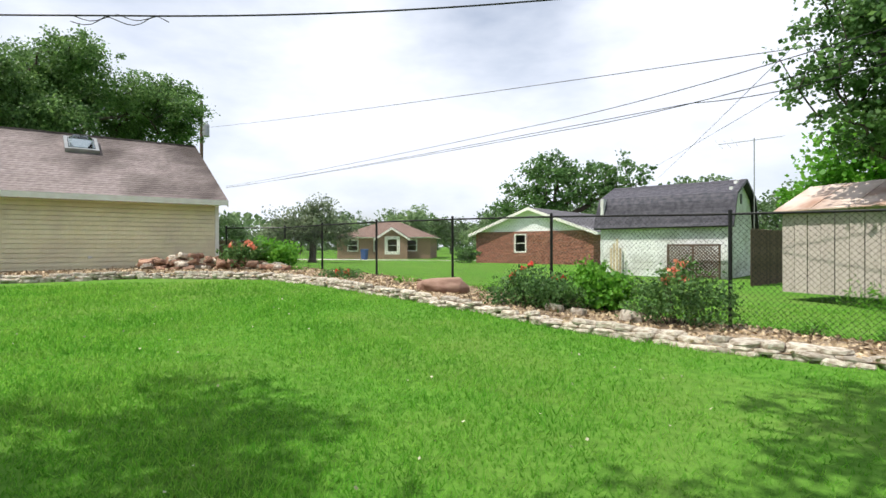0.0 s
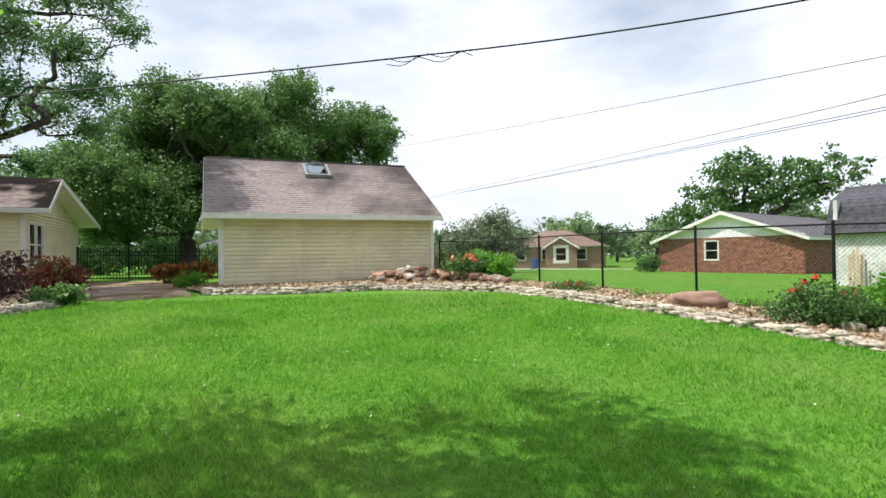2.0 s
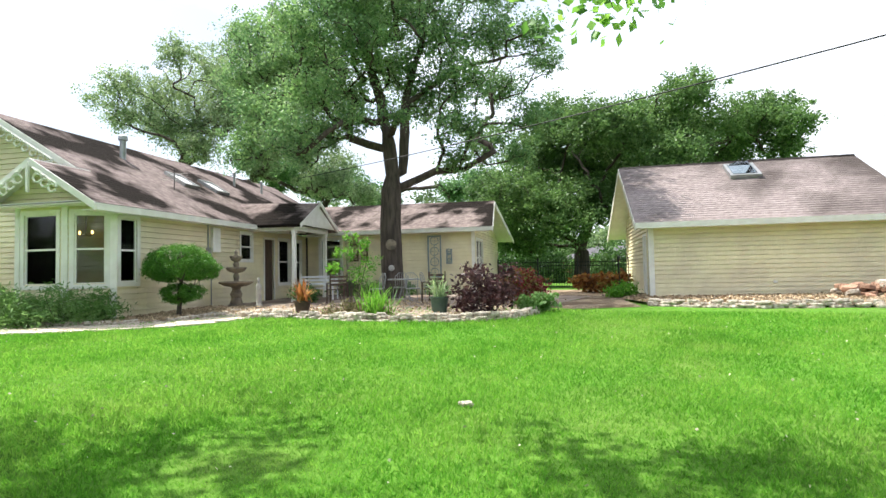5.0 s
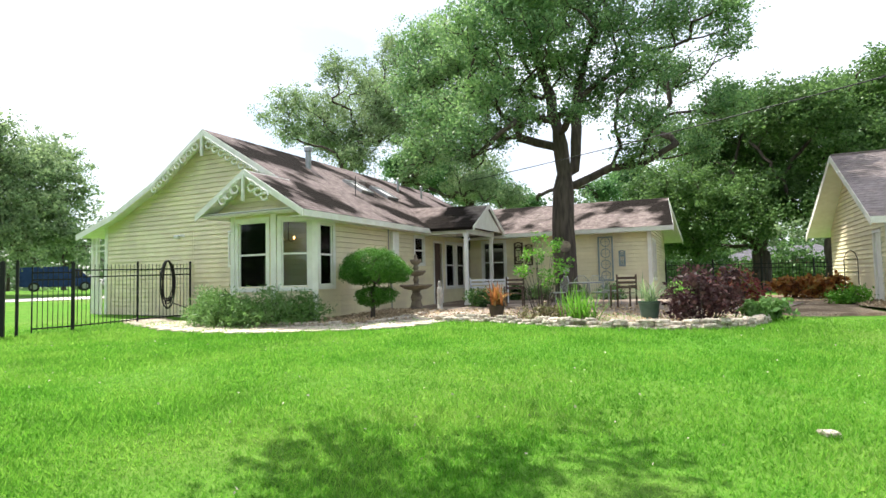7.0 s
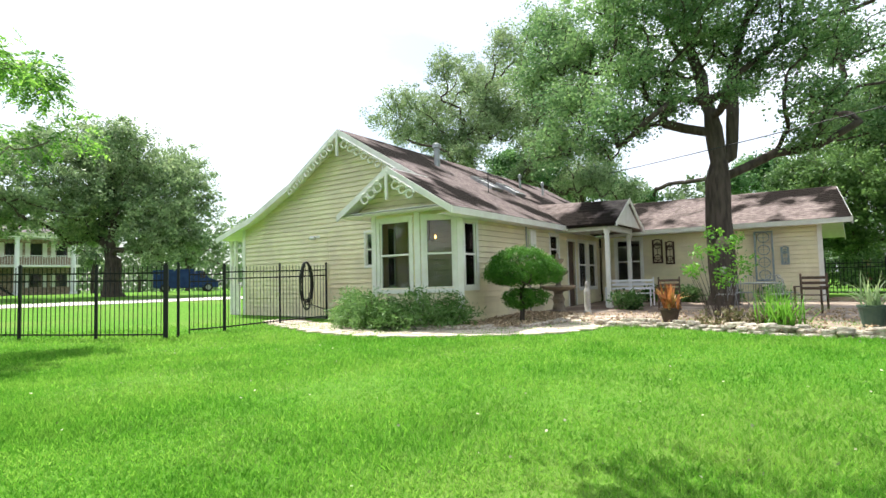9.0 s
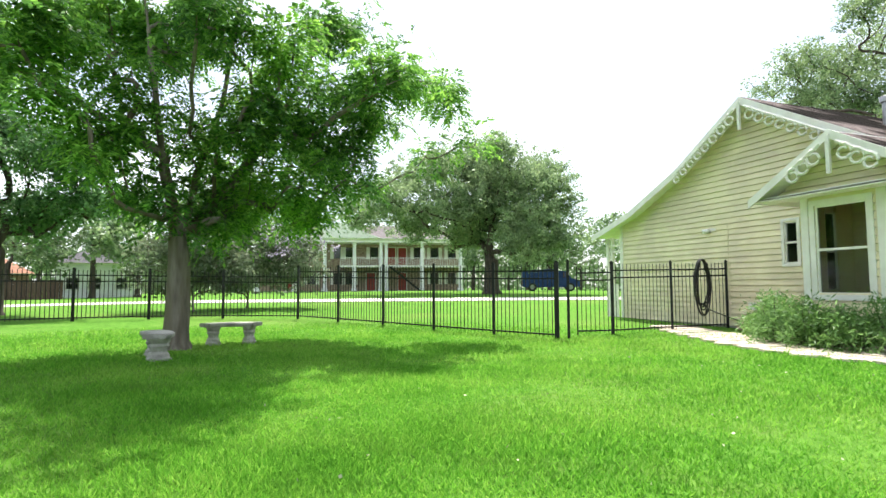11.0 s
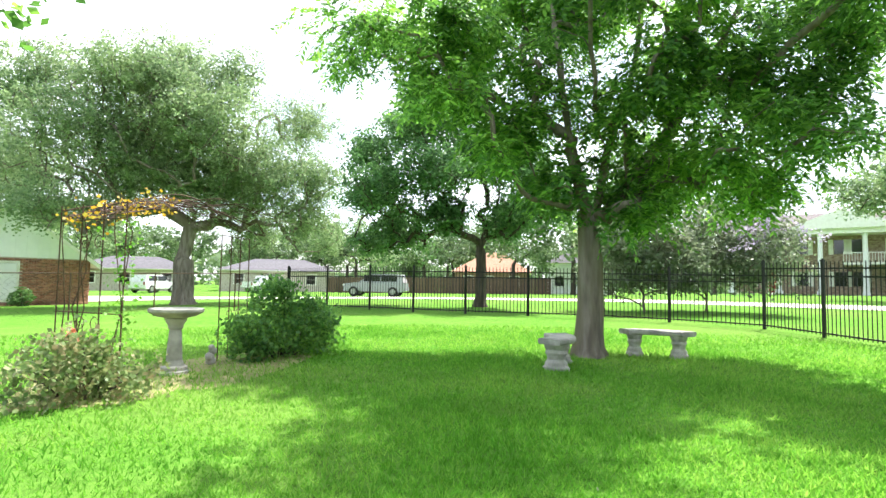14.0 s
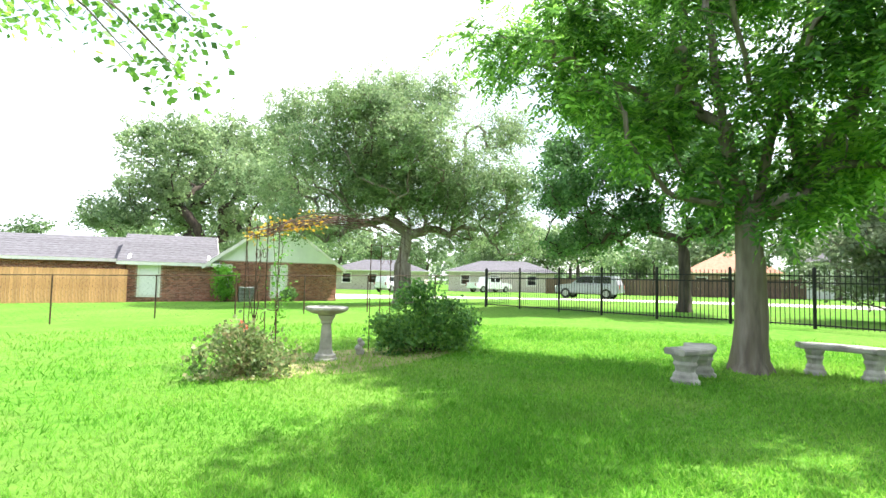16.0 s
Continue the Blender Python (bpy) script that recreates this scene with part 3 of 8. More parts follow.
def blade_plant(name, base, n, length, width, lmat, label, seed=3, category="plant", spread=0.08, zoff=0.0, arch=0.5, parent=None):
    """Strap leaves that rise from one crown and bend over."""
    r = np.random.default_rng(seed)
    vs, fs = [], []
    for i in range(n):
        a, t, l = r.uniform(0, 2 * math.pi), r.uniform(0.05, 0.9) * arch, length * r.uniform(0.6, 1.1)
        d, s = np.array([math.cos(a), math.sin(a), 0]), np.array([-math.sin(a), math.cos(a), 0])
        p0 = r.normal(size=3) * spread * np.array([1, 1, 0])
        k = len(vs)
        for q in range(4):
            f = q / 3
            p = p0 + d * l * (t * f + 0.5 * t * f * f) + np.array([0, 0, l * (f - 0.45 * t * f * f * 1.6)])
            w = width * (0.6 + 0.8 * f - 1.35 * f * f) * 0.5
            vs += [p - s * w, p + s * w]
        fs += [(k + 2 * q, k + 2 * q + 1, k + 2 * q + 3, k + 2 * q + 2) for q in range(3)]
    if parent:
        ob = np_mesh("leaves", vs, fs, lmat, parent)
        ob.location = (0, 0, zoff)
        return ob
    th = thing(name, pose(base[0], base[1], G(*base) + zoff), label, category)
    np_mesh("leaves", vs, fs, lmat, th)
    return th


# ---- building helpers: walls are drawn in x (along), z (up); outside is towards -y ----
def merge_openings(lo, hi, cuts):
    runs = [(lo, hi)]
    for a, b in cuts:
        runs = [s for x, y in runs for s in ((x, min(y, a)), (max(x, b), y)) if s[1] - s[0] > 0.01]
    return runs


def siding(parent, x0, x1, z0, top, openings=(), step=0.135, thick=0.12, material=None, lap=0.03, name="siding_board", zmax=None):
    """Lapped boards, row by row, cut round the openings (x0, x1, z0, z1) and under the line top(x)."""
    fn = top if callable(top) else (lambda x: top)
    z = z0
    peak = zmax or max(fn(x0 + (x1 - x0) * i / 60) for i in range(61))
    while z < peak - 0.02:
        ze = min(z + step, peak)
        xs = [x0 + (x1 - x0) * i / 400 for i in range(401)]
        ok = [x for x in xs if fn(x) >= z + 0.5 * (ze - z)]
        if ok:
            cuts = [(o[0], o[1]) for o in openings if o[2] < ze - 0.03 and o[3] > z + 0.03]
            for a, b in merge_openings(ok[0], ok[-1], cuts):
                bm = bmesh.new()
                g = min(0.014, step * 0.12)
                prof = ((-lap, z + g), (-0.002, ze), (thick, ze), (thick, z), (0.02, z), (0.02, z + g))
                va, vb = [bm.verts.new((a, y, q)) for y, q in prof], [bm.verts.new((b, y, q)) for y, q in prof]
                bm.faces.new(va), bm.faces.new(vb[::-1])
                for k in range(6):
                    n = (k + 1) % 6
                    bm.faces.new((va[n], va[k], vb[k], vb[n]))
                part(name, bm, material or M_SIDING, parent)
        z = ze


def window(parent, x0, x1, z0, z1, rail=True, trim=0.09, name="window", label="white-framed sash window with dark panes", frame_mat=None):
    """A sash window: outer trim, frame, meeting rail and two panes, set 4 cm back in the wall."""
    w = thing(name)
    w.parent = parent
    tagged(w, label)
    fm = frame_mat or M_TRIM
    bm = bmesh.new()
    for a, b, c, d in ((x0 - trim, x0, z0 - trim, z1 + trim), (x1, x1 + trim, z0 - trim, z1 + trim), (x0, x1, z1, z1 + trim), (x0, x1, z0 - trim, z0)):
        box(bm, a, b, -0.035, 0.02, c, d)
    part("casing", bm, fm, w)
    bm = bmesh.new()
    t = 0.04
    for a, b, c, d in ((x0, x0 + t, z0, z1), (x1 - t, x1, z0, z1), (x0 + t, x1 - t, z1 - t, z1), (x0 + t, x1 - t, z0, z0 + t)):
        box(bm, a, b, 0.0, 0.06, c, d)
    if rail:
        zm = (z0 + z1) / 2
        box(bm, x0 + t, x1 - t, 0.0, 0.05, zm - 0.025, zm + 0.025)
    part("sash", bm, fm, w)
    spans = ((z0 + t, (z0 + z1) / 2 - 0.025), ((z0 + z1) / 2 + 0.025, z1 - t)) if rail else ((z0 + t, z1 - t),)
    for c, d in spans:
        bbox("pane", x0 + t, x1 - t, 0.03, 0.034, c, d, M_GLASS, w)
    return w


def roof_slope(parent, e0, e1, r1, r0, courses, material, thick=0.10, name="shingle_course", under=None):
    """A roof plane from its eave (e0 to e1) to its ridge (r0 to r1): a deck and rows of shingles, each lapped over the one below."""
    e0, e1, r1, r0 = (Vector(p) for p in (e0, e1, r1, r0))
    nrm = (e1 - e0).cross(r0 - e0).normalized()
    if nrm.z < 0:
        nrm = -nrm
    bm = bmesh.new()
    a = [bm.verts.new(p) for p in (e0, e1, r1, r0)]
    b = [bm.verts.new(p - nrm * thick) for p in (e0, e1, r1, r0)]
    bm.faces.new(a), bm.faces.new(b[::-1])
    for i in range(4):
        j = (i + 1) % 4
        bm.faces.new((a[j], a[i], b[i], b[j]))
    bmesh.ops.recalc_face_normals(bm, faces=bm.faces)
    part("roof_deck", bm, under or M_TRIM, parent)
    for i in range(courses):
        f0, f1 = i / courses, min(1, (i + 1.15) / courses)
        bm = bmesh.new()
        q = [e0.lerp(r0, f0), e1.lerp(r1, f0), e1.lerp(r1, f1), e0.lerp(r0, f1)]
        lo = [q[0] + nrm * 0.004, q[1] + nrm * 0.004, q[2] + nrm * 0.004, q[3] + nrm * 0.004]
        hi = [q[0] + nrm * 0.016, q[1] + nrm * 0.016, q[2] + nrm * 0.008, q[3] + nrm * 0.008]
        a, b = [bm.verts.new(p) for p in hi], [bm.verts.new(p) for p in lo]
        bm.faces.new(a), bm.faces.new(b[::-1])
        for k in range(4):
            j = (k + 1) % 4
            bm.faces.new((a[j], a[k], b[k], b[j]))
        bmesh.ops.recalc_face_normals(bm, faces=bm.faces)
        part(name, bm, material, parent)


def bar_between(name, p, q, w, h, material, parent=None, label=""):
    """A board of width w and height h from p to q, its top edge along the line."""
    p, q = Vector(p), Vector(q)
    d = (q - p).normalized()
    s = d.cross(Vector((0, 0, 1))).normalized() * w / 2
    dn = Vector((0, 0, -h))
    bm = bmesh.new()
    a = [bm.verts.new(v) for v in (p - s, p + s, p + s + dn, p - s + dn)]
    b = [bm.verts.new(v) for v in (q - s, q + s, q + s + dn, q - s + dn)]
    bm.faces.new(a), bm.faces.new(b[::-1])
    for i in range(4):
        j = (i + 1) % 4
        bm.faces.new((a[j], a[i], b[i], b[j]))
    bmesh.ops.recalc_face_normals(bm, faces=bm.faces)
    return part(name, bm, material, parent, label)


# ---- ground ----
def ground():
    def axis(lo, hi, step):
        core = list(np.arange(lo, hi, step))
        a, b, s = lo, hi, step
        left, right = [], []
        while b < 1600:
            s *= 1.18
            a, b = a - s, b + s
            left.append(a), right.append(b)
        return np.array(left[::-1] + core + right)
    xs, ys = axis(-32, 8, 0.3), axis(-34, 22, 0.3)
    X, Y = np.meshgrid(xs, ys)
    Z = G(X, Y)
    near = np.clip(1 - np.hypot(X + 10, Y) / 60, 0, 1)
    Z = Z + 0.012 * near * np.sin(X * 1.3 + 0.7 * Y) * np.cos(Y * 1.1)
    v = np.stack([X, Y, Z], -1).reshape(-1, 3)
    nx, ny = len(xs), len(ys)
    i = (np.arange(ny - 1)[:, None] * nx + np.arange(nx - 1)[None, :]).ravel()
    ob = np_mesh("ground", v, np.stack([i, i + 1, i + nx + 1, i + nx], 1), M_LAWN, smooth=True)
    tagged(ob, "mown green lawn of broad-bladed grass", "lawn", kind="structure")


def grid_patch(name, poly, material, rise, label, step=0.25, sink=0.0):
    """A patch of other ground inside a plan outline, a little above the lawn and falling to its edge."""
    poly = np.array(poly)
    bm = bmesh.new()
    x0, y0 = poly.min(0) - step
    x1, y1 = poly.max(0) + step
    vs = [bm.verts.new((x, y, 0)) for x, y in poly]
    f = bm.faces.new(vs)
    for k in range(1, int((x1 - x0) / step)):
        bmesh.ops.bisect_plane(bm, geom=bm.verts[:] + bm.edges[:] + bm.faces[:], plane_co=(x0 + k * step, 0, 0), plane_no=(1, 0, 0))
    for k in range(1, int((y1 - y0) / step)):
        bmesh.ops.bisect_plane(bm, geom=bm.verts[:] + bm.edges[:] + bm.faces[:], plane_co=(0, y0 + k * step, 0), plane_no=(0, 1, 0))
    r = random.Random(4)
    for v in bm.verts:
        v.co.z = G(v.co.x, v.co.y) + rise + (r.uniform(0, 0.02) if not v.is_boundary else -sink)
    bmesh.ops.recalc_face_normals(bm, faces=bm.faces)
    if bm.faces[:][0].normal.z < 0:
        bmesh.ops.reverse_faces(bm, faces=bm.faces[:])
    ob = part(name, bm, material, None, smooth=True)
    return tagged(ob, label, "ground", kind="structure")


ground()


# ---- the lawn's blades ----
def blades():
    r = np.random.default_rng(11)
    n1 = 540000
    c = r.random(n1)
    x = 1.0 - 14.5 * c
    y = -5.2 * np.clip(c, 0, 1) + r.normal(size=n1) * 4.0 + 0.0
    d = r.random(n1)
    ang = np.interp(c, [0, .25, .55, 0.8, 1], [92, 112, 152, 212, 270]) + r.uniform(-50, 50, n1)
    rad = 1.5 + 13.0 * d ** 1.5
    px = np.interp(c, [0, .5, .8, 1], [0, -7, -10.6, -12.9]) + rad * np.cos(np.radians(ang))
    py = np.interp(c, [0, .5, .8, 1], [0, -3.4, -5.1, -4.6]) + rad * np.sin(np.radians(ang))
    z = G(px, py)
    h = r.uniform(0.025, 0.062, n1) * (0.8 + 0.25 * np.sin(px * 1.7) * np.cos(py * 1.3)) * (1 + rad / 22)
    a = r.uniform(0, 2 * np.pi, n1)
    w = 0.0040 * (1 + rad / 7)
    lean = r.normal(size=(n1, 2)) * 0.55 * h[:, None]
    b = np.stack([px, py, z], 1)
    s = np.stack([np.cos(a) * w, np.sin(a) * w, 0 * a], 1)
    tip = b + np.stack([lean[:, 0], lean[:, 1], h], 1)
    v = np.stack([b - s, b + s, tip], 1).reshape(-1, 3)
    ob = np_mesh("grass", v, np.arange(3 * n1).reshape(n1, 3), L_GRASS)
    tagged(ob, "dense bright green grass blades of a mown lawn", "grass", kind="stuff")


blades()


# ---- garage ----
def garage():
    z0 = 0.62
    g = thing("garage", HM, "cream lap-sided garage with a brown shingle roof and one skylight", "garage")
    front = thing("wall_front")
    front.parent, front.location = g, (0, 19.45, 0)
    siding(front, -1.85, 5.07, z0 + 0.06, 3.0, lap=0.018)
    bbox("foundation", -1.93, 5.15, 0.02, 0.3, z0 - 0.4, z0 + 0.06, M_OLDSTONE, front)
    for a in (-1.95, 5.05):
        bbox("corner_board", a, a + 0.12, -0.035, 0.09, z0 + 0.03, 3.0, M_TRIM, front)
    bbox("outlet", 1.44, 1.54, -0.04, 0.0, 1.06, 1.13, M_TRIM, front)

    def gable(x):
        return min(5.28, 3.0 + (3.65 - abs(x - 3.65)) * 0.62)
    left = thing("wall_left")
    left.parent = g
    left.matrix_basis = pose(-1.95, 26.75, 0, 0, 0, -90)
    door = (5.85, 6.7, z0, 2.68)
    siding(left, 0, 7.3, z0 + 0.06, gable, openings=(door,))
    bbox("corner_board", 7.18, 7.335, -0.035, 0.0, z0 + 0.03, 3.0, M_TRIM, left)
    d = thing("door")
    d.parent = left
    bm = bmesh.new()
    box(bm, 5.85, 5.95, -0.03, 0.12, z0, 2.68), box(bm, 6.6, 6.7, -0.03, 0.12, z0, 2.68), box(bm, 5.95, 6.6, -0.03, 0.12, 2.6, 2.68)
    part("frame", bm, M_TRIM, d)
    bbox("leaf", 5.95, 6.6, 0.03, 0.07, z0 + 0.03, 2.6, M_TRIM, d, bevel=0.01)
    right = thing("wall_right")
    right.parent, right.matrix_basis = g, pose(5.15, 19.45, 0, 0, 0, 90)
    siding(right, 0, 7.3, z0 + 0.06, gable)
    back = thing("wall_back")
    back.parent, back.matrix_basis = g, pose(5.15, 26.75, 0, 0, 0, 180)
    siding(back, 0, 7.1, z0 + 0.06, 3.0, step=0.46)
    roof = thing("roof")
    roof.parent = g
    roof_slope(roof, (-2.4, 19.0, 2.93), (5.36, 19.0, 2.93), (5.28, 23.1, 5.32), (-2.48, 23.1, 5.32), 30, M_SHINGLE)
    roof_slope(roof, (5.36, 27.2, 2.93), (-2.7, 27.2, 2.93), (-2.48, 23.1, 5.32), (5.28, 23.1, 5.32), 16, M_SHINGLE)
    bar_between("fascia", (-2.4, 18.985, 2.94), (5.36, 18.985, 2.94), 0.03, 0.17, M_TRIM, roof)
    bbox("soffit", -2.2, 5.2, 19.0, 19.45, 2.78, 2.80, M_TRIM, roof)
    for a, b in (((-2.4, 19.0, 2.92), (-2.48, 23.1, 5.31)), ((-2.7, 27.2, 2.92), (-2.48, 23.1, 5.31)), ((5.36, 19.0, 2.92), (5.28, 23.1, 5.31)), ((5.36, 27.2, 2.92), (5.28, 23.1, 5.31))):
        bar_between("rake_board", a, b, 0.03, 0.2, M_TRIM, roof)
    bbox("ridge_cap", -2.46, 5.27, 23.0, 23.2, 5.30, 5.345, M_SHINGLE, roof)
    sk = thing("skylight")
    sk.parent, sk.matrix_basis = roof, pose(1.47, 22.15, 4.775, math.degrees(math.atan2(2.39, 4.1)), 0, 0)
    bm = bmesh.new()
    for a, b, c, d2 in ((-.48, -.38, -.55, .55), (.38, .48, -.55, .55), (-.38, .38, .45, .55), (-.38, .38, -.55, -.45)):
        box(bm, a, b, c, d2, 0.0, 0.14)
    part("frame", bm, M_GREYMETAL, sk)
    bbox("shaft", -.38, .38, -.45, .45, 0.02, 0.04, M_DARKGLASS, sk)
    bm = bmesh.new()
    lathe(bm, [(0.52, 0.13), (0.46, 0.20), (0.25, 0.36), (0.05, 0.40)], 4)
    bmesh.ops.rotate(bm, verts=bm.verts, cent=(0, 0, 0), matrix=Matrix.Rotation(radians(45), 3, "Z"))
    part("dome", bm, M_GLASS, sk)


garage()


# ---- house ----
def lace(parent, apex, dx, slope_fn, count, y):
    """Scrolled gingerbread under a rake: a drop at the apex and running scrolls down the slope."""
    for side in (-1, 1):
        for k in range(count):
            x = apex[0] + side * (0.28 + k * dx)
            z = slope_fn(x) - 0.33
            bm = bmesh.new()
            rr = 0.17 - 0.004 * k
            pts = [(x + side * (rr - 0.013 * i * 0.6) * math.cos(a), y, z + (rr - 0.013 * i * 0.6) * math.sin(a)) for i, a in ((i, math.pi * 0.6 - i * 0.62) for i in range(13))]
            tube(bm, pts, 0.034, 0.022, 6)
            tube(bm, [(x + side * -0.13, y, z + 0.24), (x + side * 0.13, y, z + 0.08)], 0.035, 0.035, 4)
            part("scroll", bm, M_TRIM, parent)
    bbox("drop", apex[0] - 0.035, apex[0] + 0.035, y - 0.03, y + 0.03, apex[1] - 0.85, apex[1] - 0.12, M_TRIM, parent)


def house():
    z0 = 0.52
    h = thing("house", HM, "cream vinyl-sided single-storey house with a worn brown shingle roof", "house")

    def rake(x):
        xs, zs = (-26.5, -24.6, -22.5, -20.25, -15.15), (3.42, 4.02, 4.98, 6.38, 3.36)
        return float(np.interp(x, xs, zs))
    # gable wall
    w = thing("wall_gable")
    w.parent, w.location = h, (0, 14.0, 0)
    siding(w, -25.45, -15.6, z0 + 0.05, lambda x: rake(x) - 0.06, openings=((-19.5, -19.16, 2.14, 3.14),), step=0.15, lap=0.03)
    bbox("corner_board", -25.57, -25.42, -0.03, 0.1, z0, 3.7, M_TRIM, w)
    bbox("foundation", -25.4, -18.0, 0.02, 0.3, z0 - 0.3, z0 + 0.05, M_CONCRETE, w)
    bbox("seam_board", -21.14, -21.10, -0.024, -0.016, z0 + 0.1, 3.3, M_SIDING, w)
    window(w, -19.5, -19.16, 2.14, 3.14, trim=0.07)
    lt = thing("wall_light")
    lt.parent = w
    bbox("plate", -21.84, -21.5, -0.03, 0.0, 3.12, 3.2, M_TRIM, lt)
    bm = bmesh.new()
    tube(bm, [(-21.86, -0.1, 3.13), (-21.68, -0.1, 3.13)], 0.06, 0.06, 10)
    part("lamp_head", bm, M_WHITEPAINT, lt, smooth=True)
    m = thing("gas_meter")
    m.parent = w
    bm = bmesh.new()
    tube(bm, [(-20.3, -0.12, z0), (-20.3, -0.12, 1.0), (-20.3, -0.12, 1.15)], 0.025, 0.025, 8)
    box(bm, -20.42, -20.2, -0.2, -0.05, 1.02, 1.2)
    part("pipe", bm, M_TRIM, m)
    # small porch beyond the corner
    p = thing("side_porch")
    p.parent = h
    for x in (-26.0, -25.75):
        bbox("post", x - .3, x - .2, 13.95, 14.05, z0 - 0.1, 3.3, M_TRIM, p)
    for zz in (2.9, 3.1):
        bbox("rail", -26.3, -25.6, 13.97, 14.03, zz - .1, zz - 0.05, M_TRIM, p)
    for k in range(5):
        bbox("picket", -26.2 + k * 0.12, -26.12 + k * 0.12, 13.9, 13.94, z0 - 0.1, 1.7, M_TRIM, p)
    # hidden far walls
    for nm, mm, L_, tp in (("wall_west", pose(-25.45, 31.0, 0, 0, 0, -90), 17.0, 3.3), ("wall_back", pose(-8.15, 31.0, 0, 0, 0, 180), 17.3, 3.2), ("wall_wing_end", pose(-8.15, 23.6, 0, 0, 0, 90), 7.4, 3.25)):
        ww = thing(nm)
        ww.parent, ww.matrix_basis = h, mm
        ops = ((0.5, 2.1, 1.4, 2.9),) if nm == "wall_wing_end" else ()
        siding(ww, 0, L_, z0, tp, openings=ops, step=0.118 if ops else 0.5)
        if ops:
            window(ww, 0.5, 1.25, 1.4, 2.9), window(ww, 1.35, 2.1, 1.4, 2.9)
            bbox("corner_board", -0.03, 0.12, -0.035, 0.0, z0, 3.25, M_TRIM, ww)
    # east wall
    e = thing("wall_garden")
    e.parent, e.matrix_basis = h, pose(-15.6, 14.0, 0, 0, 0, 90)
    ops = ((4.72, 5.4, 2.14, 3.08), (6.25, 6.9, z0, 2.95), (7.3, 8.1, 1.25, 2.97), (8.35, 9.1, 1.25, 2.97))
    siding(e, 0.3, 9.6, z0 + 0.05, 3.26, openings=ops, step=0.15, lap=0.03)
    window(e, 4.72, 5.4, 2.14, 3.08, trim=0.08)
    window(e, 7.3, 8.1, 1.25, 2.97, trim=0.09), window(e, 8.35, 9.1, 1.25, 2.97, trim=0.09)
    bbox("foundation", -0.7, 9.6, 0.02, 0.3, z0 - 0.3, z0 + 0.05, M_OLDSTONE, e)
    d = thing("door")
    d.parent = e
    bm = bmesh.new()
    box(bm, 6.17, 6.25, -0.03, 0.1, z0, 3.03), box(bm, 6.9, 6.98, -0.03, 0.1, z0, 3.03), box(bm, 6.25, 6.9, -0.03, 0.1, 2.95, 3.03)
    part("frame", bm, M_TRIM, d)
    bbox("leaf", 6.25, 6.9, 0.05, 0.09, z0 + 0.05, 2.95, M_OLDWOOD, d)
    ub = thing("utility_box")
    ub.parent = e
    bbox("cabinet", 3.02, 3.4, -0.14, -0.02, 2.36, 3.16, M_TRIM, ub, bevel=0.01)
    bbox("meter", 2.8, 2.95, -0.12, -0.02, 2.3, 2.5, M_GREYMETAL, ub)
    bm = bmesh.new()
    tube(bm, [(2.88, -0.05, 3.3), (2.88, -0.05, 2.3)], 0.025, 0.025, 8)
    tube(bm, [(3.03, -0.05, 2.4), (3.03, -0.05, 0.6)], 0.02, 0.02, 8)
    part("conduit", bm, M_GREYMETAL, ub)
    # wing wall
    g = thing("wall_wing")
    g.parent, g.location = h, (0, 23.6, 0)
    siding(g, -15.5, -8.15, z0 + 0.05, 3.2, openings=((-14.88, -13.95, 1.36, 3.06),), step=0.15, lap=0.03)
    window(g, -14.88, -13.95, 1.36, 3.06, trim=0.1)
    bbox("corner_board", -8.24, -8.1, -0.035, 0.0, z0, 3.2, M_TRIM, g)
    # bay
    b = thing("bay")
    b.parent = h
    zb = 0.75
    faces = [((-18.0, 14.0), (-18.0, 12.7)), ((-18.0, 12.7), (-16.55, 12.7)), ((-16.55, 12.7), (-15.6, 13.2)), ((-15.6, 13.2), (-15.6, 14.3))]
    spec = [(0.5, 0.85, 1.5, 3.15), (0.2, 1.2, 1.44, 3.22), (0.2, 0.9, 1.45, 3.22), (0.2, 0.75, 1.48, 3.14)]
    for (a, c), op in zip(faces, spec):
        ln, an = math.hypot(c[0] - a[0], c[1] - a[1]), math.degrees(math.atan2(c[1] - a[1], c[0] - a[0]))
        f = thing("bay_wall")
        f.parent, f.matrix_basis = b, pose(a[0], a[1], 0, 0, 0, an)
        siding(f, 0.0, ln, z0 + 0.05, 3.5, openings=(op,), thick=0.08, step=0.15, lap=0.03)
        window(f, *op, trim=0.11)
    for x, y, a in ((-18.0, 12.7, 0), (-16.55, 12.7, 14), (-15.6, 13.2, 45)):
        q = thing("bay_post")
        q.parent, q.matrix_basis = b, pose(x, y, 0, 0, 0, a)
        bbox("board", -0.075, 0.075, -0.045, 0.06, z0, 3.5, M_TRIM, q)
    bbox("bay_ceiling", -18.7, -15.3, 12.3, 14.0, 3.46, 3.48, M_TRIM, b)
    ft = thing("wall_bay_gable")
    ft.parent, ft.location = b, (0, 12.68, 0)
    siding(ft, -18.55, -15.5, 3.48, lambda x: 4.5 - (0.61 * abs(x + 17.1)) - 0.03, thick=0.06)
    # roofs
    r = thing("roof")
    r.parent = h
    prof = [(-26.6, 3.42), (-24.6, 4.02), (-22.5, 4.98), (-20.25, 6.40)]
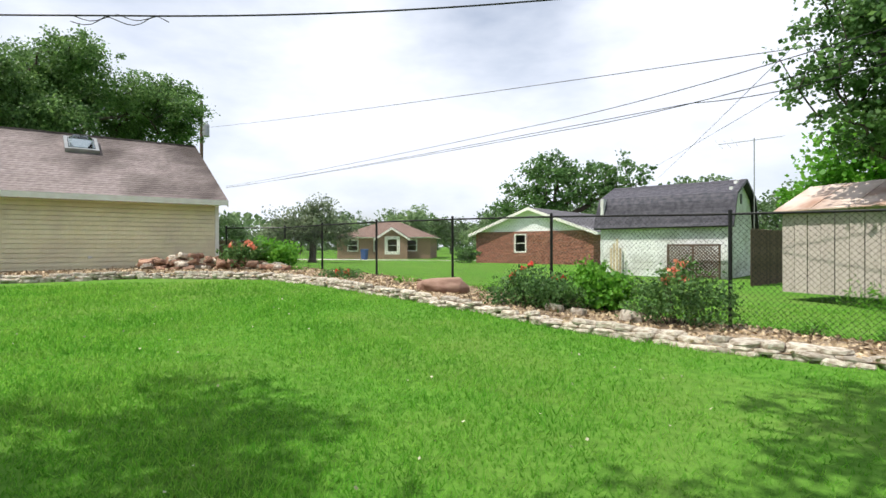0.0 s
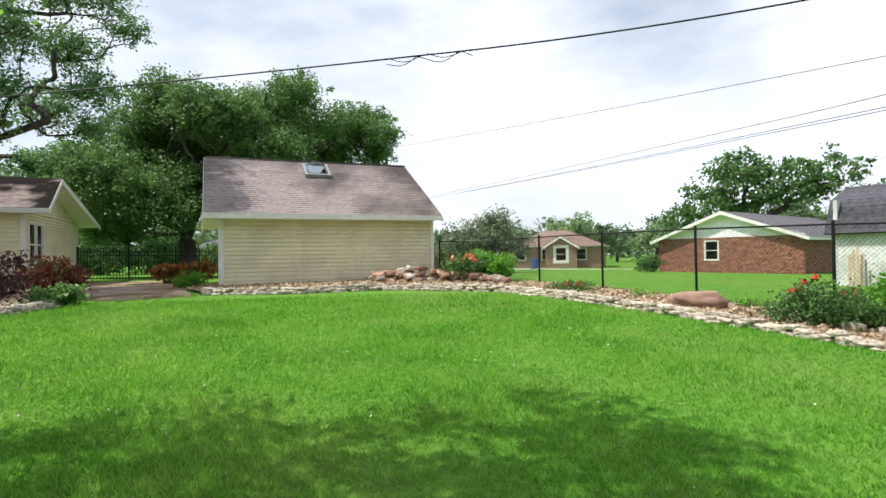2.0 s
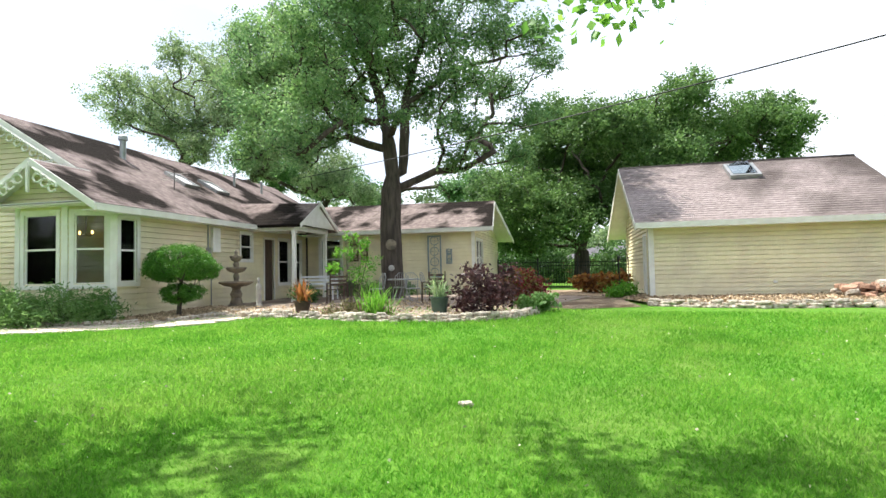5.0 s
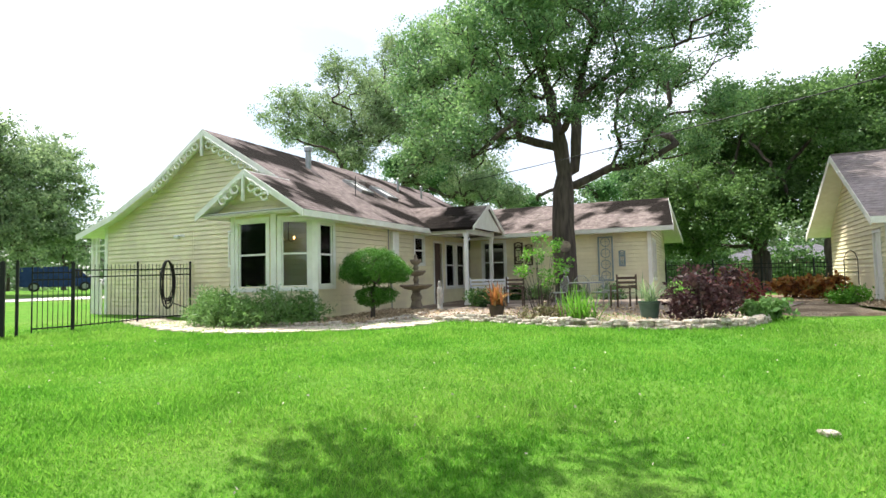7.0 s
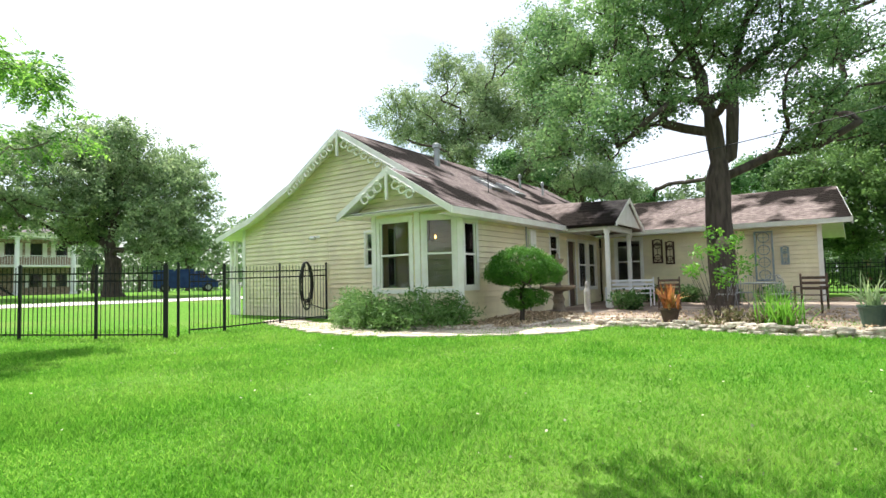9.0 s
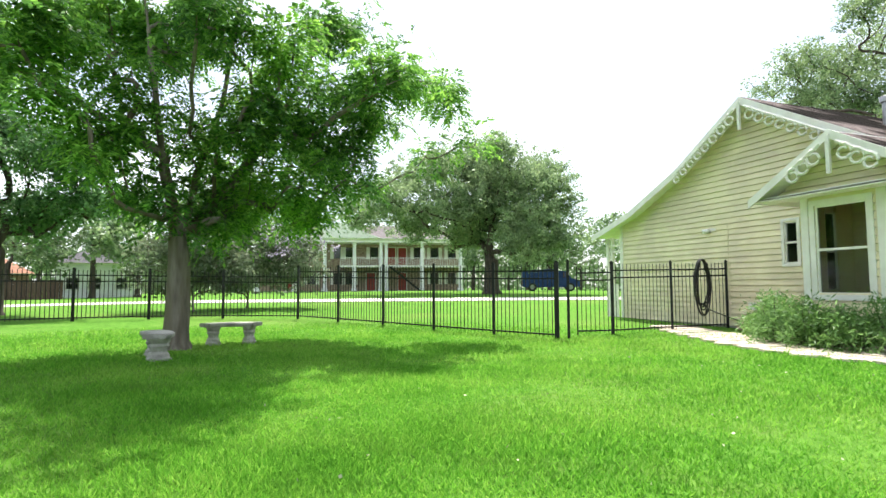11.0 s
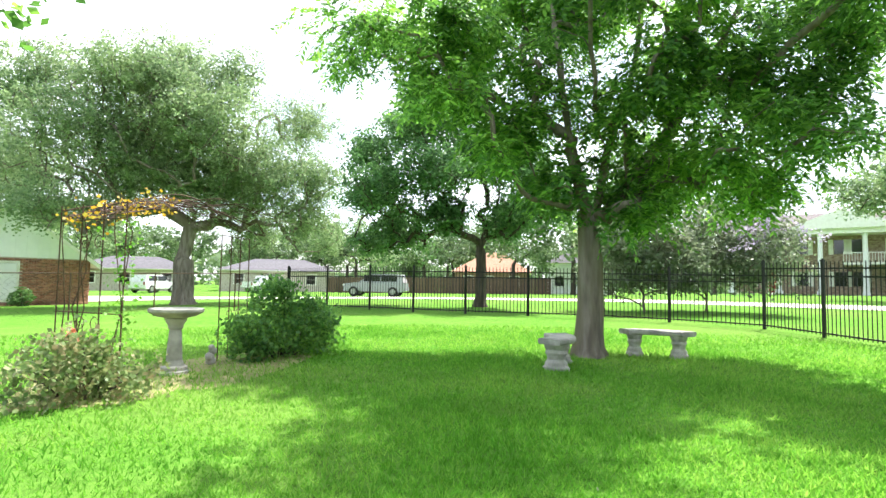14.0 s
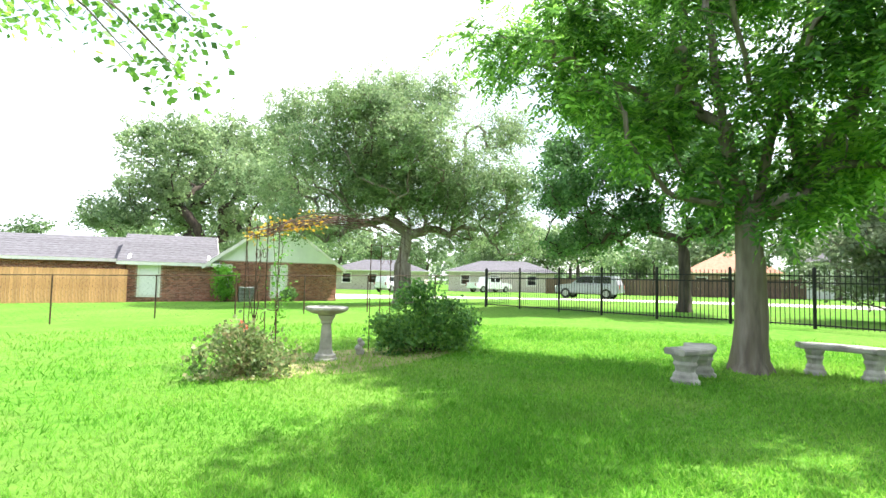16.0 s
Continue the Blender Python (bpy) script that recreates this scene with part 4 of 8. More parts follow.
    for (xa, za), (xb, zb_), n in zip(prof, prof[1:], (9, 10, 14)):
        roof_slope(r, (xa, 29, za), (xa, 13.6, za), (xb, 13.6, zb_), (xb, 29, zb_), n, M_OLDSHINGLE)
        bar_between("rake_board", (xa, 13.59, za - 0.0), (xb, 13.59, zb_ - 0.0), 0.035, 0.2, M_TRIM, r)
    roof_slope(r, (-15.15, 14.6, 3.38), (-15.15, 29, 3.38), (-20.25, 29, 6.40), (-20.25, 14.6, 6.40), 34, M_OLDSHINGLE)
    roof_slope(r, (-15.15, 12.2, 3.38), (-15.15, 14.6, 3.38), (-17.1, 14.6, 4.535), (-17.1, 12.2, 4.535), 14, M_OLDSHINGLE)
    roof_slope(r, (-17.1, 13.6, 4.535), (-17.1, 14.6, 4.535), (-20.25, 14.6, 6.40), (-20.25, 13.6, 6.40), 20, M_OLDSHINGLE)
    bar_between("rake_board", (-17.1, 13.59, 4.52), (-20.25, 13.59, 6.40), 0.035, 0.2, M_TRIM, r)
    roof_slope(r, (-18.9, 13.95, 3.47), (-18.9, 12.2, 3.47), (-17.1, 12.2, 4.56), (-17.1, 13.95, 4.56), 12, M_OLDSHINGLE)
    bar_between("rake_board", (-18.9, 12.19, 3.47), (-17.1, 12.19, 4.57), 0.035, 0.18, M_TRIM, r)
    bar_between("rake_board", (-15.15, 12.19, 3.38), (-17.1, 12.19, 4.57), 0.035, 0.18, M_TRIM, r)
    bar_between("fascia", (-15.135, 12.2, 3.37), (-15.135, 21.3, 3.37), 0.03, 0.16, M_TRIM, r)
    bbox("soffit", -15.6, -15.15, 12.25, 21.3, 3.22, 3.24, M_TRIM, r)
    bbox("soffit", -18.85, -15.2, 12.25, 12.75, 3.40, 3.42, M_TRIM, r)
    roof_slope(r, (-16.6, 23.1, 3.38), (-7.3, 23.1, 3.34), (-7.6, 26.0, 4.72), (-16.6, 26.0, 4.8), 18, M_OLDSHINGLE)
    roof_slope(r, (-7.3, 31.2, 3.2), (-16.6, 31.2, 3.2), (-16.6, 26.0, 4.8), (-7.6, 26.0, 4.72), 10, M_OLDSHINGLE)
    bar_between("fascia", (-15.3, 23.085, 3.36), (-7.3, 23.085, 3.33), 0.03, 0.15, M_TRIM, r)
    bbox("soffit", -15.6, -7.5, 23.1, 23.6, 3.2, 3.22, M_TRIM, r)
    bar_between("rake_board", (-7.29, 23.1, 3.33), (-7.59, 26.0, 4.71), 0.03, 0.2, M_TRIM, r)
    bar_between("rake_board", (-7.29, 31.2, 3.2), (-7.59, 26.0, 4.71), 0.03, 0.2, M_TRIM, r)
    wg = thing("wall_wing_gable")
    wg.parent, wg.matrix_basis = h, pose(-8.15, 23.6, 0, 0, 0, 90)
    siding(wg, -0.2, 7.4, 3.25, lambda x: min(3.2 + 0.44 * (x + 0.3), 4.6, 4.6 - 0.31 * (x - 2.6)))
    # lace
    lc = thing("gable_lace")
    lc.parent = h
    lace(lc, (-20.25, 6.4), 0.27, rake, 8, 13.56)
    lc2 = thing("bay_lace")
    lc2.parent = h
    lace(lc2, (-17.1, 4.57), 0.22, lambda x: 4.57 - 0.61 * abs(x + 17.1), 3, 12.16)
    # porch in the corner
    p = thing("porch")
    p.parent = h
    for x, y in ((-13.85, 19.3), (-13.9, 21.9)):
        bm = bmesh.new()
        box(bm, x - 0.06, x + 0.06, y - 0.06, y + 0.06, z0, 3.2)
        box(bm, x - 0.09, x + 0.09, y - 0.09, y + 0.09, z0, z0 + 0.2)
        box(bm, x - 0.08, x + 0.08, y - 0.08, y + 0.08, 3.05, 3.2)
        part("post", bm, M_TRIM, p)
    bbox("beam", -13.95, -13.8, 19.2, 22.0, 3.16, 3.34, M_TRIM, p)
    bbox("beam", -15.6, -13.95, 19.2, 19.32, 3.16, 3.34, M_TRIM, p)
    bbox("ceiling_board", -15.6, -13.8, 19.2, 23.4, 3.33, 3.35, M_TRIM, p)
    roof_slope(p, (-13.5, 19.0, 3.34), (-15.6, 19.0, 3.36), (-17.0, 20.6, 4.4), (-13.5, 20.6, 4.25), 9, M_OLDSHINGLE, under=M_OLDSHINGLE)
    roof_slope(p, (-15.6, 23.2, 3.36), (-13.5, 22.2, 3.34), (-13.5, 20.6, 4.25), (-17.0, 20.6, 4.4), 9, M_OLDSHINGLE, under=M_OLDSHINGLE)
    bm = bmesh.new()
    prism(bm, [(19.05, 3.34), (22.15, 3.34), (20.6, 4.22)], 0.08, pose(-13.52, 0, 0, 0, 0, 90))
    part("gable_panel", bm, M_TRIM, p)
    bar_between("rake_board", (-13.44, 19.0, 3.36), (-13.44, 20.6, 4.3), 0.03, 0.15, M_TRIM, p)
    bar_between("rake_board", (-13.44, 22.2, 3.36), (-13.44, 20.6, 4.3), 0.03, 0.15, M_TRIM, p)
    bbox("porch_floor", -15.6, -13.6, 19.0, 23.6, z0 - 0.3, z0 + 0.06, M_PATIO, p)
    # roof fittings
    for x, y, hh, rr in ((-18.9, 17.0, 0.75, 0.10), (-18.9, 23.3, 0.6, 0.05), (-18.7, 25.2, 0.6, 0.05)):
        zz = 3.38 + (-15.15 - x) * 0.592
        v = thing("roof_vent")
        v.parent = h
        bm = bmesh.new()
        lathe(bm, [(rr * 1.3, zz - 0.15), (rr, zz), (rr, zz + hh - 0.15), (rr * 1.5, zz + hh - 0.13), (rr * 1.5, zz + hh), (rr * 0.5, zz + hh + 0.05)], 12, (x, y))
        part("pipe", bm, M_GREYMETAL, v, smooth=False)
    for y in (18.6, 20.4):
        s = thing("roof_skylight")
        s.parent, s.matrix_basis = h, pose(-17.9, y, 3.38 + 2.75 * 0.592, 0, -30.6 + 61.2, 0)
        bm = bmesh.new()
        for a, b_, c, d2 in ((-.5, -.42, -.4, .4), (.42, .5, -.4, .4), (-.42, .42, .32, .4), (-.42, .42, -.4, -.32)):
            box(bm, a, b_, c, d2, 0.0, 0.12)
        part("frame", bm, M_GREYMETAL, s)
        bbox("lens", -.42, .42, -.32, .32, 0.07, 0.08, M_WHITEPAINT, s)
    dish = thing("antenna")
    dish.parent = h
    bm = bmesh.new()
    x, y = -16.9, 17.0
    zz = 3.38 + (-15.15 - x) * 0.592
    tube(bm, [(x, y, zz), (x, y, zz + 0.7)], 0.015, 0.015, 6)
    for k in range(5):
        tube(bm, [(x - 0.35, y - 0.2 + k * 0.1, zz + 0.35 + 0.07 * k), (x + 0.35, y - 0.1 + k * 0.1, zz + 0.3 + 0.07 * k)], 0.006, 0.006, 4)
    part("rods", bm, M_BLACK, dish)
    # room behind the bay window: floor, ceiling and partitions coloured dark for its dimness
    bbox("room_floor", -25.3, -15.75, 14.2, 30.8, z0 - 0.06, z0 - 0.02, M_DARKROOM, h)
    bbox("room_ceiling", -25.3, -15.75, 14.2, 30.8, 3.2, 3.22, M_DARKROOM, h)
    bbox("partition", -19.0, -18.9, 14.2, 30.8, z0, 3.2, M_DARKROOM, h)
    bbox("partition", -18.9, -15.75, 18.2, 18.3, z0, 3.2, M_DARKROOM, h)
    ch = thing("chandelier", HM @ pose(-16.76, 13.5, -0.14), "dim brass chandelier with two lit bulbs", "lamp")
    bm = bmesh.new()
    tube(bm, [(0, 0, 3.59), (0, 0, 2.9)], 0.012, 0.012, 6)
    for s in (-1, 1):
        tube(bm, [(0, 0, 2.9), (s * 0.12, 0, 2.84), (s * 0.2, 0, 2.9)], 0.01, 0.01, 5)
    part("arms", bm, M_RUSTIRON, ch)
    for s in (-1, 1):
        bm = bmesh.new()
        lathe(bm, [(0.012, 2.9), (0.03, 2.93), (0.02, 2.98), (0.004, 3.0)], 8, (s * 0.2, 0))
        part("bulb", bm, M_BULB, ch, smooth=True)


house()


# ---- iron fence ----
def post(name, x, y, hgt, w, material, parent, zoff=0.0, cap=True):
    z = G(x, y) + zoff
    bm = bmesh.new()
    box(bm, -w / 2, w / 2, -w / 2, w / 2, -0.1, hgt)
    if cap:
        box(bm, -w * 0.62, w * 0.62, -w * 0.62, w * 0.62, hgt, hgt + 0.02)
        box(bm, -w * 0.3, w * 0.3, -w * 0.3, w * 0.3, hgt + 0.02, hgt + 0.05)
    ob = part(name, bm, material, parent)
    ob.location = (x, y, z)
    return ob


def iron_panel(parent, a, b, hgt, gate=False, pitch=0.115):
    """Rails, and a picket every 11 cm that ends above the top rail."""
    (xa, ya), (xb, yb) = a, b
    za, zb = G(xa, ya), G(xb, yb)
    L_ = math.hypot(xb - xa, yb - ya)
    f = lambda k, z: (xa + (xb - xa) * k, ya + (yb - ya) * k, za + (zb - za) * k + z)
    for zz in (0.12, hgt - 0.32, hgt - 0.14):
        bar_between("rail", f(0, zz), f(1, zz), 0.03, 0.035, M_BLACK, parent)
    n = max(2, int(round(L_ / pitch)))
    for i in range(1, n):
        p = f(i / n, 0)
        key = ("picket", round(hgt, 2))
        if key not in SHARED:
            bm = bmesh.new()
            box(bm, -0.008, 0.008, -0.008, 0.008, 0.05, hgt)
            me = bpy.data.meshes.new("picket")
            bm.to_mesh(me), bm.free()
            me.materials.append(M_BLACK)
            SHARED[key] = me
        ob = new("picket", SHARED[key])
        ob.parent, ob.location = parent, p


SHARED = {}


def iron_fence():
    hgt = 1.72
    run = [(-21.95, -5.75), (-22.6, -7.35), (-23.35, -9.15), (-24.1, -10.95), (-24.75, -12.75), (-25.35, -14.55)]
    fen = thing("iron_fence", label="black iron picket fence round the lawn", category="fence")
    for k, p in enumerate(run):
        post("post", *p, hgt + 0.02, 0.065 if k else 0.10, M_BLACK, fen)
    for a, b in zip(run, run[1:]):
        iron_panel(fen, a, b, hgt)
    run2 = [(-25.35, -14.55), (-24.45, -16.8), (-23.25, -18.65), (-21.79, -20.05), (-20.24, -21.4), (-18.99, -22.85), (-17.94, -24.4), (-16.82, -26.1), (-15.72, -27.95)]
    for p in run2[1:]:
        post("post", *p, hgt - 0.15, 0.065 if p != run2[-1] else 0.1, M_BLACK, fen)
    for a, b in zip(run2, run2[1:]):
        iron_panel(fen, a, b, hgt - 0.18)
    gate = thing("gate", label="black iron picket gate standing by the house", category="gate")
    pts = [(-22.15, -5.55), (-23.25, -4.55)]
    post("gate_post", -22.1, -5.5, hgt + 0.05, 0.06, M_BLACK, gate)
    f2 = thing("side_fence", label="short black iron fence between gate and house wall", category="fence")
    w0, w1, w2 = (-23.3, -4.53), (-24.4, -3.07), W(-21.15, 13.9)
    q = (-22.95, -5.35)
    for p, ww in ((w0, 0.08), (w1, 0.06), (w2, 0.06)):
        post("post", *p, hgt + 0.03, ww, M_BLACK, f2)
    post("post", *q, hgt - 0.1, 0.03, M_BLACK, gate)
    iron_panel(gate, q, w0, hgt - 0.05)
    iron_panel(f2, w0, w1, hgt), iron_panel(f2, w1, w2, hgt)
    # hose
    hx, hy = (w1[0] * 0.45 + w2[0] * 0.55), (w1[1] * 0.45 + w2[1] * 0.55) - 0.05
    hz = G(hx, hy)
    d = Vector((w2[0] - w1[0], w2[1] - w1[1], 0)).normalized()
    n = Vector((d.y, -d.x, 0))
    hose = thing("garden_hose", label="coiled dark rubber hose hung on the iron fence", category="hose")
    bm = bmesh.new()
    r = random.Random(5)
    for k in range(8):
        cx, wx, dz = r.uniform(-.03, .03), 0.2 + r.uniform(-.05, .05), r.uniform(-.25, .12)
        pts = []
        for i in range(25):
            a = 2 * math.pi * i / 24
            pts.append(Vector((hx, hy, hz + 1.1)) + d * (cx + wx * math.sin(a)) + n * (0.05 + 0.014 * k) + Vector((0, 0, (0.72 * math.cos(a) if math.cos(a) > 0 else (0.55 - dz) * math.cos(a)))))
        tube(bm, pts, 0.016, 0.016, 6)
    tube(bm, [Vector((hx, hy, hz + 0.5)) + d * 0.2 + n * .1, Vector((hx, hy, hz + 0.3)) + d * 0.7 + n * .2, Vector((hx, hy, hz + 0.05)) + d * 1.3 + n * .5], 0.016, 0.016, 6)
    part("coil", bm, M_HOSE, hose, smooth=True)


iron_fence()


# ---- chain link fences ----
def chain_panel(parent, a, b, za, zb, ta, tb, cell=0.085, r=0.0030):
    """Diagonal wires both ways between two posts, from the bottom line (za, zb) to the top line (ta, tb)."""
    (xa, ya), (xb, yb) = a, b
    L_ = math.hypot(xb - xa, yb - ya)
    H_ = max(ta - za, tb - zb)
    vs, fs = [], []
    d = np.array([(xb - xa) / L_, (yb - ya) / L_, 0])
    up = np.array([0, 0, 1.0])
    nn = np.array([-d[1], d[0], 0])
    for sgn in (1, -1):
        s = -H_
        while s < L_ + H_:
            p0, p1 = (s, 0.0), (s + sgn * H_, H_)
            ks = [0.0, 1.0]
            lo, hi = 0.0, 1.0
            for bound, g in ((0, 1), (L_, -1)):
                va, vb = g * (p0[0] - bound), g * (p1[0] - bound)
                if va < 0 and vb < 0:
                    lo, hi = 1, 0
                elif va < 0:
                    lo = max(lo, va / (va - vb))
                elif vb < 0:
                    hi = min(hi, va / (va - vb))
            if hi - lo > 0.02:
                q = []
                for k in (lo, hi):
                    x, h = p0[0] + (p1[0] - p0[0]) * k, H_ * k
                    f = x / L_
                    zlo, zhi = za + (zb - za) * f, ta + (tb - ta) * f
                    q.append(np.array([xa, ya, 0]) + d * x + up * (zlo + (zhi - zlo) * h / H_))
                i = len(vs)
                for c in q:
                    vs += [c + nn * r * 1.2, c - nn * r * 0.6 + up * r, c - nn * r * 0.6 - up * r]
                fs += [(i, i + 1, i + 4, i + 3), (i + 1, i + 2, i + 5, i + 4), (i + 2, i, i + 3, i + 5)]
            s += cell
    ob = np_mesh("wire_mesh", vs, fs, M_WIRE, parent)
    tagged(ob, kind="stuff")


def chain_fence():
    f = thing("chain_link_fence", label="black chain-link fence with a top rail behind the rose bed", category="fence")
    pts = [((-7.42, 18.9), 0.72, 2.06), ((-5.35, 18.7), 0.68, 2.06), ((-3.62, 16.55), 0.62, 2.06), ((-1.80, 14.95), 0.52, 2.07), ((0.23, 13.3), 0.44, 2.06), ((2.2, 11.2), 0.28, 2.0), ((4.45, 8.55), 0.10, 1.89), ((6.6, 6.0), 0.0, 1.82)]
    for (p, z, t) in pts:
        bm = bmesh.new()
        tube(bm, [(p[0], p[1], z - 0.15), (p[0], p[1], t + 0.02)], 0.03, 0.03, 10)
        lathe(bm, [(0.034, t + 0.02), (0.03, t + 0.045), (0.012, t + 0.06)], 10, p)
        part("post", bm, M_BLACK, f)
    for (a, za, ta), (b, zb, tb) in zip(pts, pts[1:]):
        bm = bmesh.new()
        tube(bm, [(*a, ta - 0.02), (*b, tb - 0.02)], 0.02, 0.02, 8)
        part("top_rail", bm, M_BLACK, f)
        chain_panel(f, a, b, za, zb, ta - 0.02, tb - 0.02)
    g = thing("wire_boundary_fence", label="low wire fence with rusty posts along the side lawn", category="fence")
    run = [(-1.0, -17.5), (-3.2, -19.57), (-4.88, -21.75), (-7.0, -22.6), (-9.0, -23.5), (-11.05, -24.4), (-13.51, -25.9), (-15.72, -27.95)]
    for k, p in enumerate(run):
        z = G(*p)
        bm = bmesh.new()
        tube(bm, [(p[0], p[1], z - 0.1), (p[0], p[1], z + 1.32)], 0.022, 0.022, 8)
        part("post", bm, M_RUSTIRON, g)
    for a, b in zip(run, run[1:]):
        za, zb = G(*a), G(*b)
        bm = bmesh.new()
        tube(bm, [(*a, za + 1.3), (*b, zb + 1.3)], 0.016, 0.016, 6)
        part("top_rail", bm, M_RUSTIRON, g)
        chain_panel(g, a, b, za + 0.03, zb + 0.03, za + 1.29, zb + 1.29, 0.16, 0.0018)


chain_fence()


# ---- beds, patio and walk ----
EDGE1 = [(-11.9, 12.0), (-10.7, 12.1), (-9.6, 12.45), (-8.3, 13.3), (-7.2, 13.9), (-5.6, 13.9), (-4.4, 13.75), (-3.3, 13.1), (-2.35, 12.3), (-0.75, 10.9), (0.47, 9.95), (1.34, 9.1), (2.45, 8.0), (3.6, 7.0), (4.93, 6.1), (6.2, 5.3)]
BED1 = EDGE1 + [(6.9, 6.2), (4.7, 8.8), (2.3, 11.3), (0.3, 13.4), (-1.7, 15.1), (-3.5, 16.7), (-5.3, 19.0), (-7.4, 19.1), W(5.1, 19.5), W(-1.9, 19.5), (-14.2, 15.4), (-13.5, 13.2)]
EDGE2 = [(-18.15, 3.6), (-17.1, 4.35), (-16.0, 4.75), (-15.2, 4.95), (-14.4, 5.4), (-13.6, 6.1), (-12.95, 6.8), (-12.6, 7.5), (-12.75, 8.3), (-13.3, 9.1), (-13.9, 10.0)]
EDGE3 = [(-22.6, -1.05), (-21.6, -0.95), (-20.6, -0.65), (-19.75, 0.3), (-19.1, 1.3), (-18.75, 2.2), (-19.0, 3.1), (-19.9, 4.1), (-20.7, 4.9)]
grid_patch("garden_bed", BED1, M_GRAVEL, 0.07, "mulch and leaf litter of a raised rose bed")
grid_patch("patio", EDGE2[:] + [(-14.5, 11.8), (-15.5, 14.5), W(-8.1, 23.6), W(-15.5, 23.6), W(-15.5, 17.0), (-20.7, 4.9), (-19.0, 3.6)], M_PATIO, 0.03, "shaded stone-paved patio with soil and leaf litter")
grid_patch("entry_path_ground", [(-13.9, 10.0), (-13.0, 10.2), (-12.0, 11.7), (-13.5, 13.2), (-14.2, 15.4), W(-1.9, 21), W(-3.0, 27), W(-8, 27), W(-8.1, 23.6), (-15.5, 14.5), (-14.5, 11.8)], M_GRAVEL, 0.035, "red-brown paved ground between house and garage", sink=0.07)
grid_patch("foundation_bed", EDGE3 + [W(-15.6, 17.0), W(-15.6, 13.3), W(-16.5, 12.7), W(-18, 12.7), W(-18, 14), W(-21, 14), (-24.2, -1.6)], M_GRAVEL, 0.06, "dark mulch bed along the house wall")
WALK = [(-25.6, -2.95, 0.5), (-24.6, -2.85, .6), (-23.6, -2.5, .7), (-22.5, -2.1, .75), (-21.4, -1.75, .7), (-20.4, -1.25, .65), (-19.5, -0.45, .6), (-18.8, 0.6, .6), (-18.3, 1.6, .6), (-18.1, 2.6, .65), (-18.6, 3.5, .7), (-19.4, 4.3, .7), (-20.2, 5.1, .7)]


def flag_walk():
    """Irregular flagstones laid two abreast along a curved walk."""
    w = thing("flagstone_walk", label="curved walk of pale irregular flagstones", category="path", kind="structure")
    r = random.Random(3)
    for i, (a, b) in enumerate(zip(WALK, WALK[1:])):
        d = Vector((b[0] - a[0], b[1] - a[1], 0))
        n = Vector((-d.y, d.x, 0)).normalized()
        for k in range(2):
            for side in (-1, 0, 1):
                c = Vector((a[0], a[1], 0)) + d * ((k + 0.5) / 2 + r.uniform(-.04, .04)) + n * side * a[2] * 0.62
                bm = bmesh.new()
                m = 7
                vs = [bm.verts.new((c.x + 0.32 * r.uniform(.82, 1.1) * math.cos(t), c.y + 0.32 * r.uniform(.82, 1.1) * math.sin(t), G(c.x, c.y) + 0.035 + r.uniform(0, 0.008))) for t in (2 * math.pi * j / m for j in range(m))]
                f = bm.faces.new(vs)
                e = bmesh.ops.extrude_face_region(bm, geom=[f])
                bmesh.ops.translate(bm, verts=[v for v in e["geom"] if isinstance(v, bmesh.types.BMVert)], vec=(0, 0, -0.06))
                bmesh.ops.recalc_face_normals(bm, faces=bm.faces)
                part("flagstone", bm, M_PATH, w)
    poly = []
    for s in (1, -1):
        side = []
        for i, a in enumerate(WALK):
            b = WALK[min(i + 1, len(WALK) - 1)]
            p = WALK[max(i - 1, 0)]
            d = Vector((b[0] - p[0], b[1] - p[1], 0)).normalized()
            side.append((a[0] - d.y * s * a[2] * 0.8, a[1] + d.x * s * a[2] * 0.8))
        poly += side if s == 1 else side[::-1]
    grid_patch("walk_bedding", poly, M_PATH, 0.022, "pale mortar between flagstones")


flag_walk()


def stone_mesh(k, flat=True):
    key = ("stone", k, flat)
    if key not in SHARED:
        r = random.Random(100 + k)
        bm = bmesh.new()
        m = r.choice((6, 7, 8))
        pts = [(math.cos(t) * r.uniform(.78, 1.08), math.sin(t) * r.uniform(.78, 1.08)) for t in (2 * math.pi * (j + r.uniform(-.2, .2)) / m for j in range(m))]
        lo = [bm.verts.new((x * 0.92, y * 0.92, 0)) for x, y in pts]
        mid = [bm.verts.new((x, y, r.uniform(.35, .6))) for x, y in pts]
        hi = [bm.verts.new((x * r.uniform(.8, .93), y * r.uniform(.8, .93), r.uniform(.88, 1.0))) for x, y in pts]
        bm.faces.new(lo[::-1]), bm.faces.new(hi)
        for a, b in ((lo, mid), (mid, hi)):
            for j in range(m):
                bm.faces.new((a[j], a[(j + 1) % m], b[(j + 1) % m], b[j]))
        me = bpy.data.meshes.new("stone")
        bm.to_mesh(me), bm.free()
        SHARED[key] = me
    return SHARED[key]


def stone(parent, x, y, z, sx, sy, sz, rot, material, k, name="stone", tilt=(0, 0)):
    src = stone_mesh(k % 14)
    key = ("stone_m", k % 14, material.name)
    if key not in SHARED:
        me = src.copy()
        me.materials.append(material)
        SHARED[key] = me
    ob = new(name, SHARED[key])
    ob.parent = parent
    ob.matrix_basis = pose(x, y, z, tilt[0], tilt[1], rot) @ Matrix.Diagonal((sx, sy, sz, 1))
    return ob


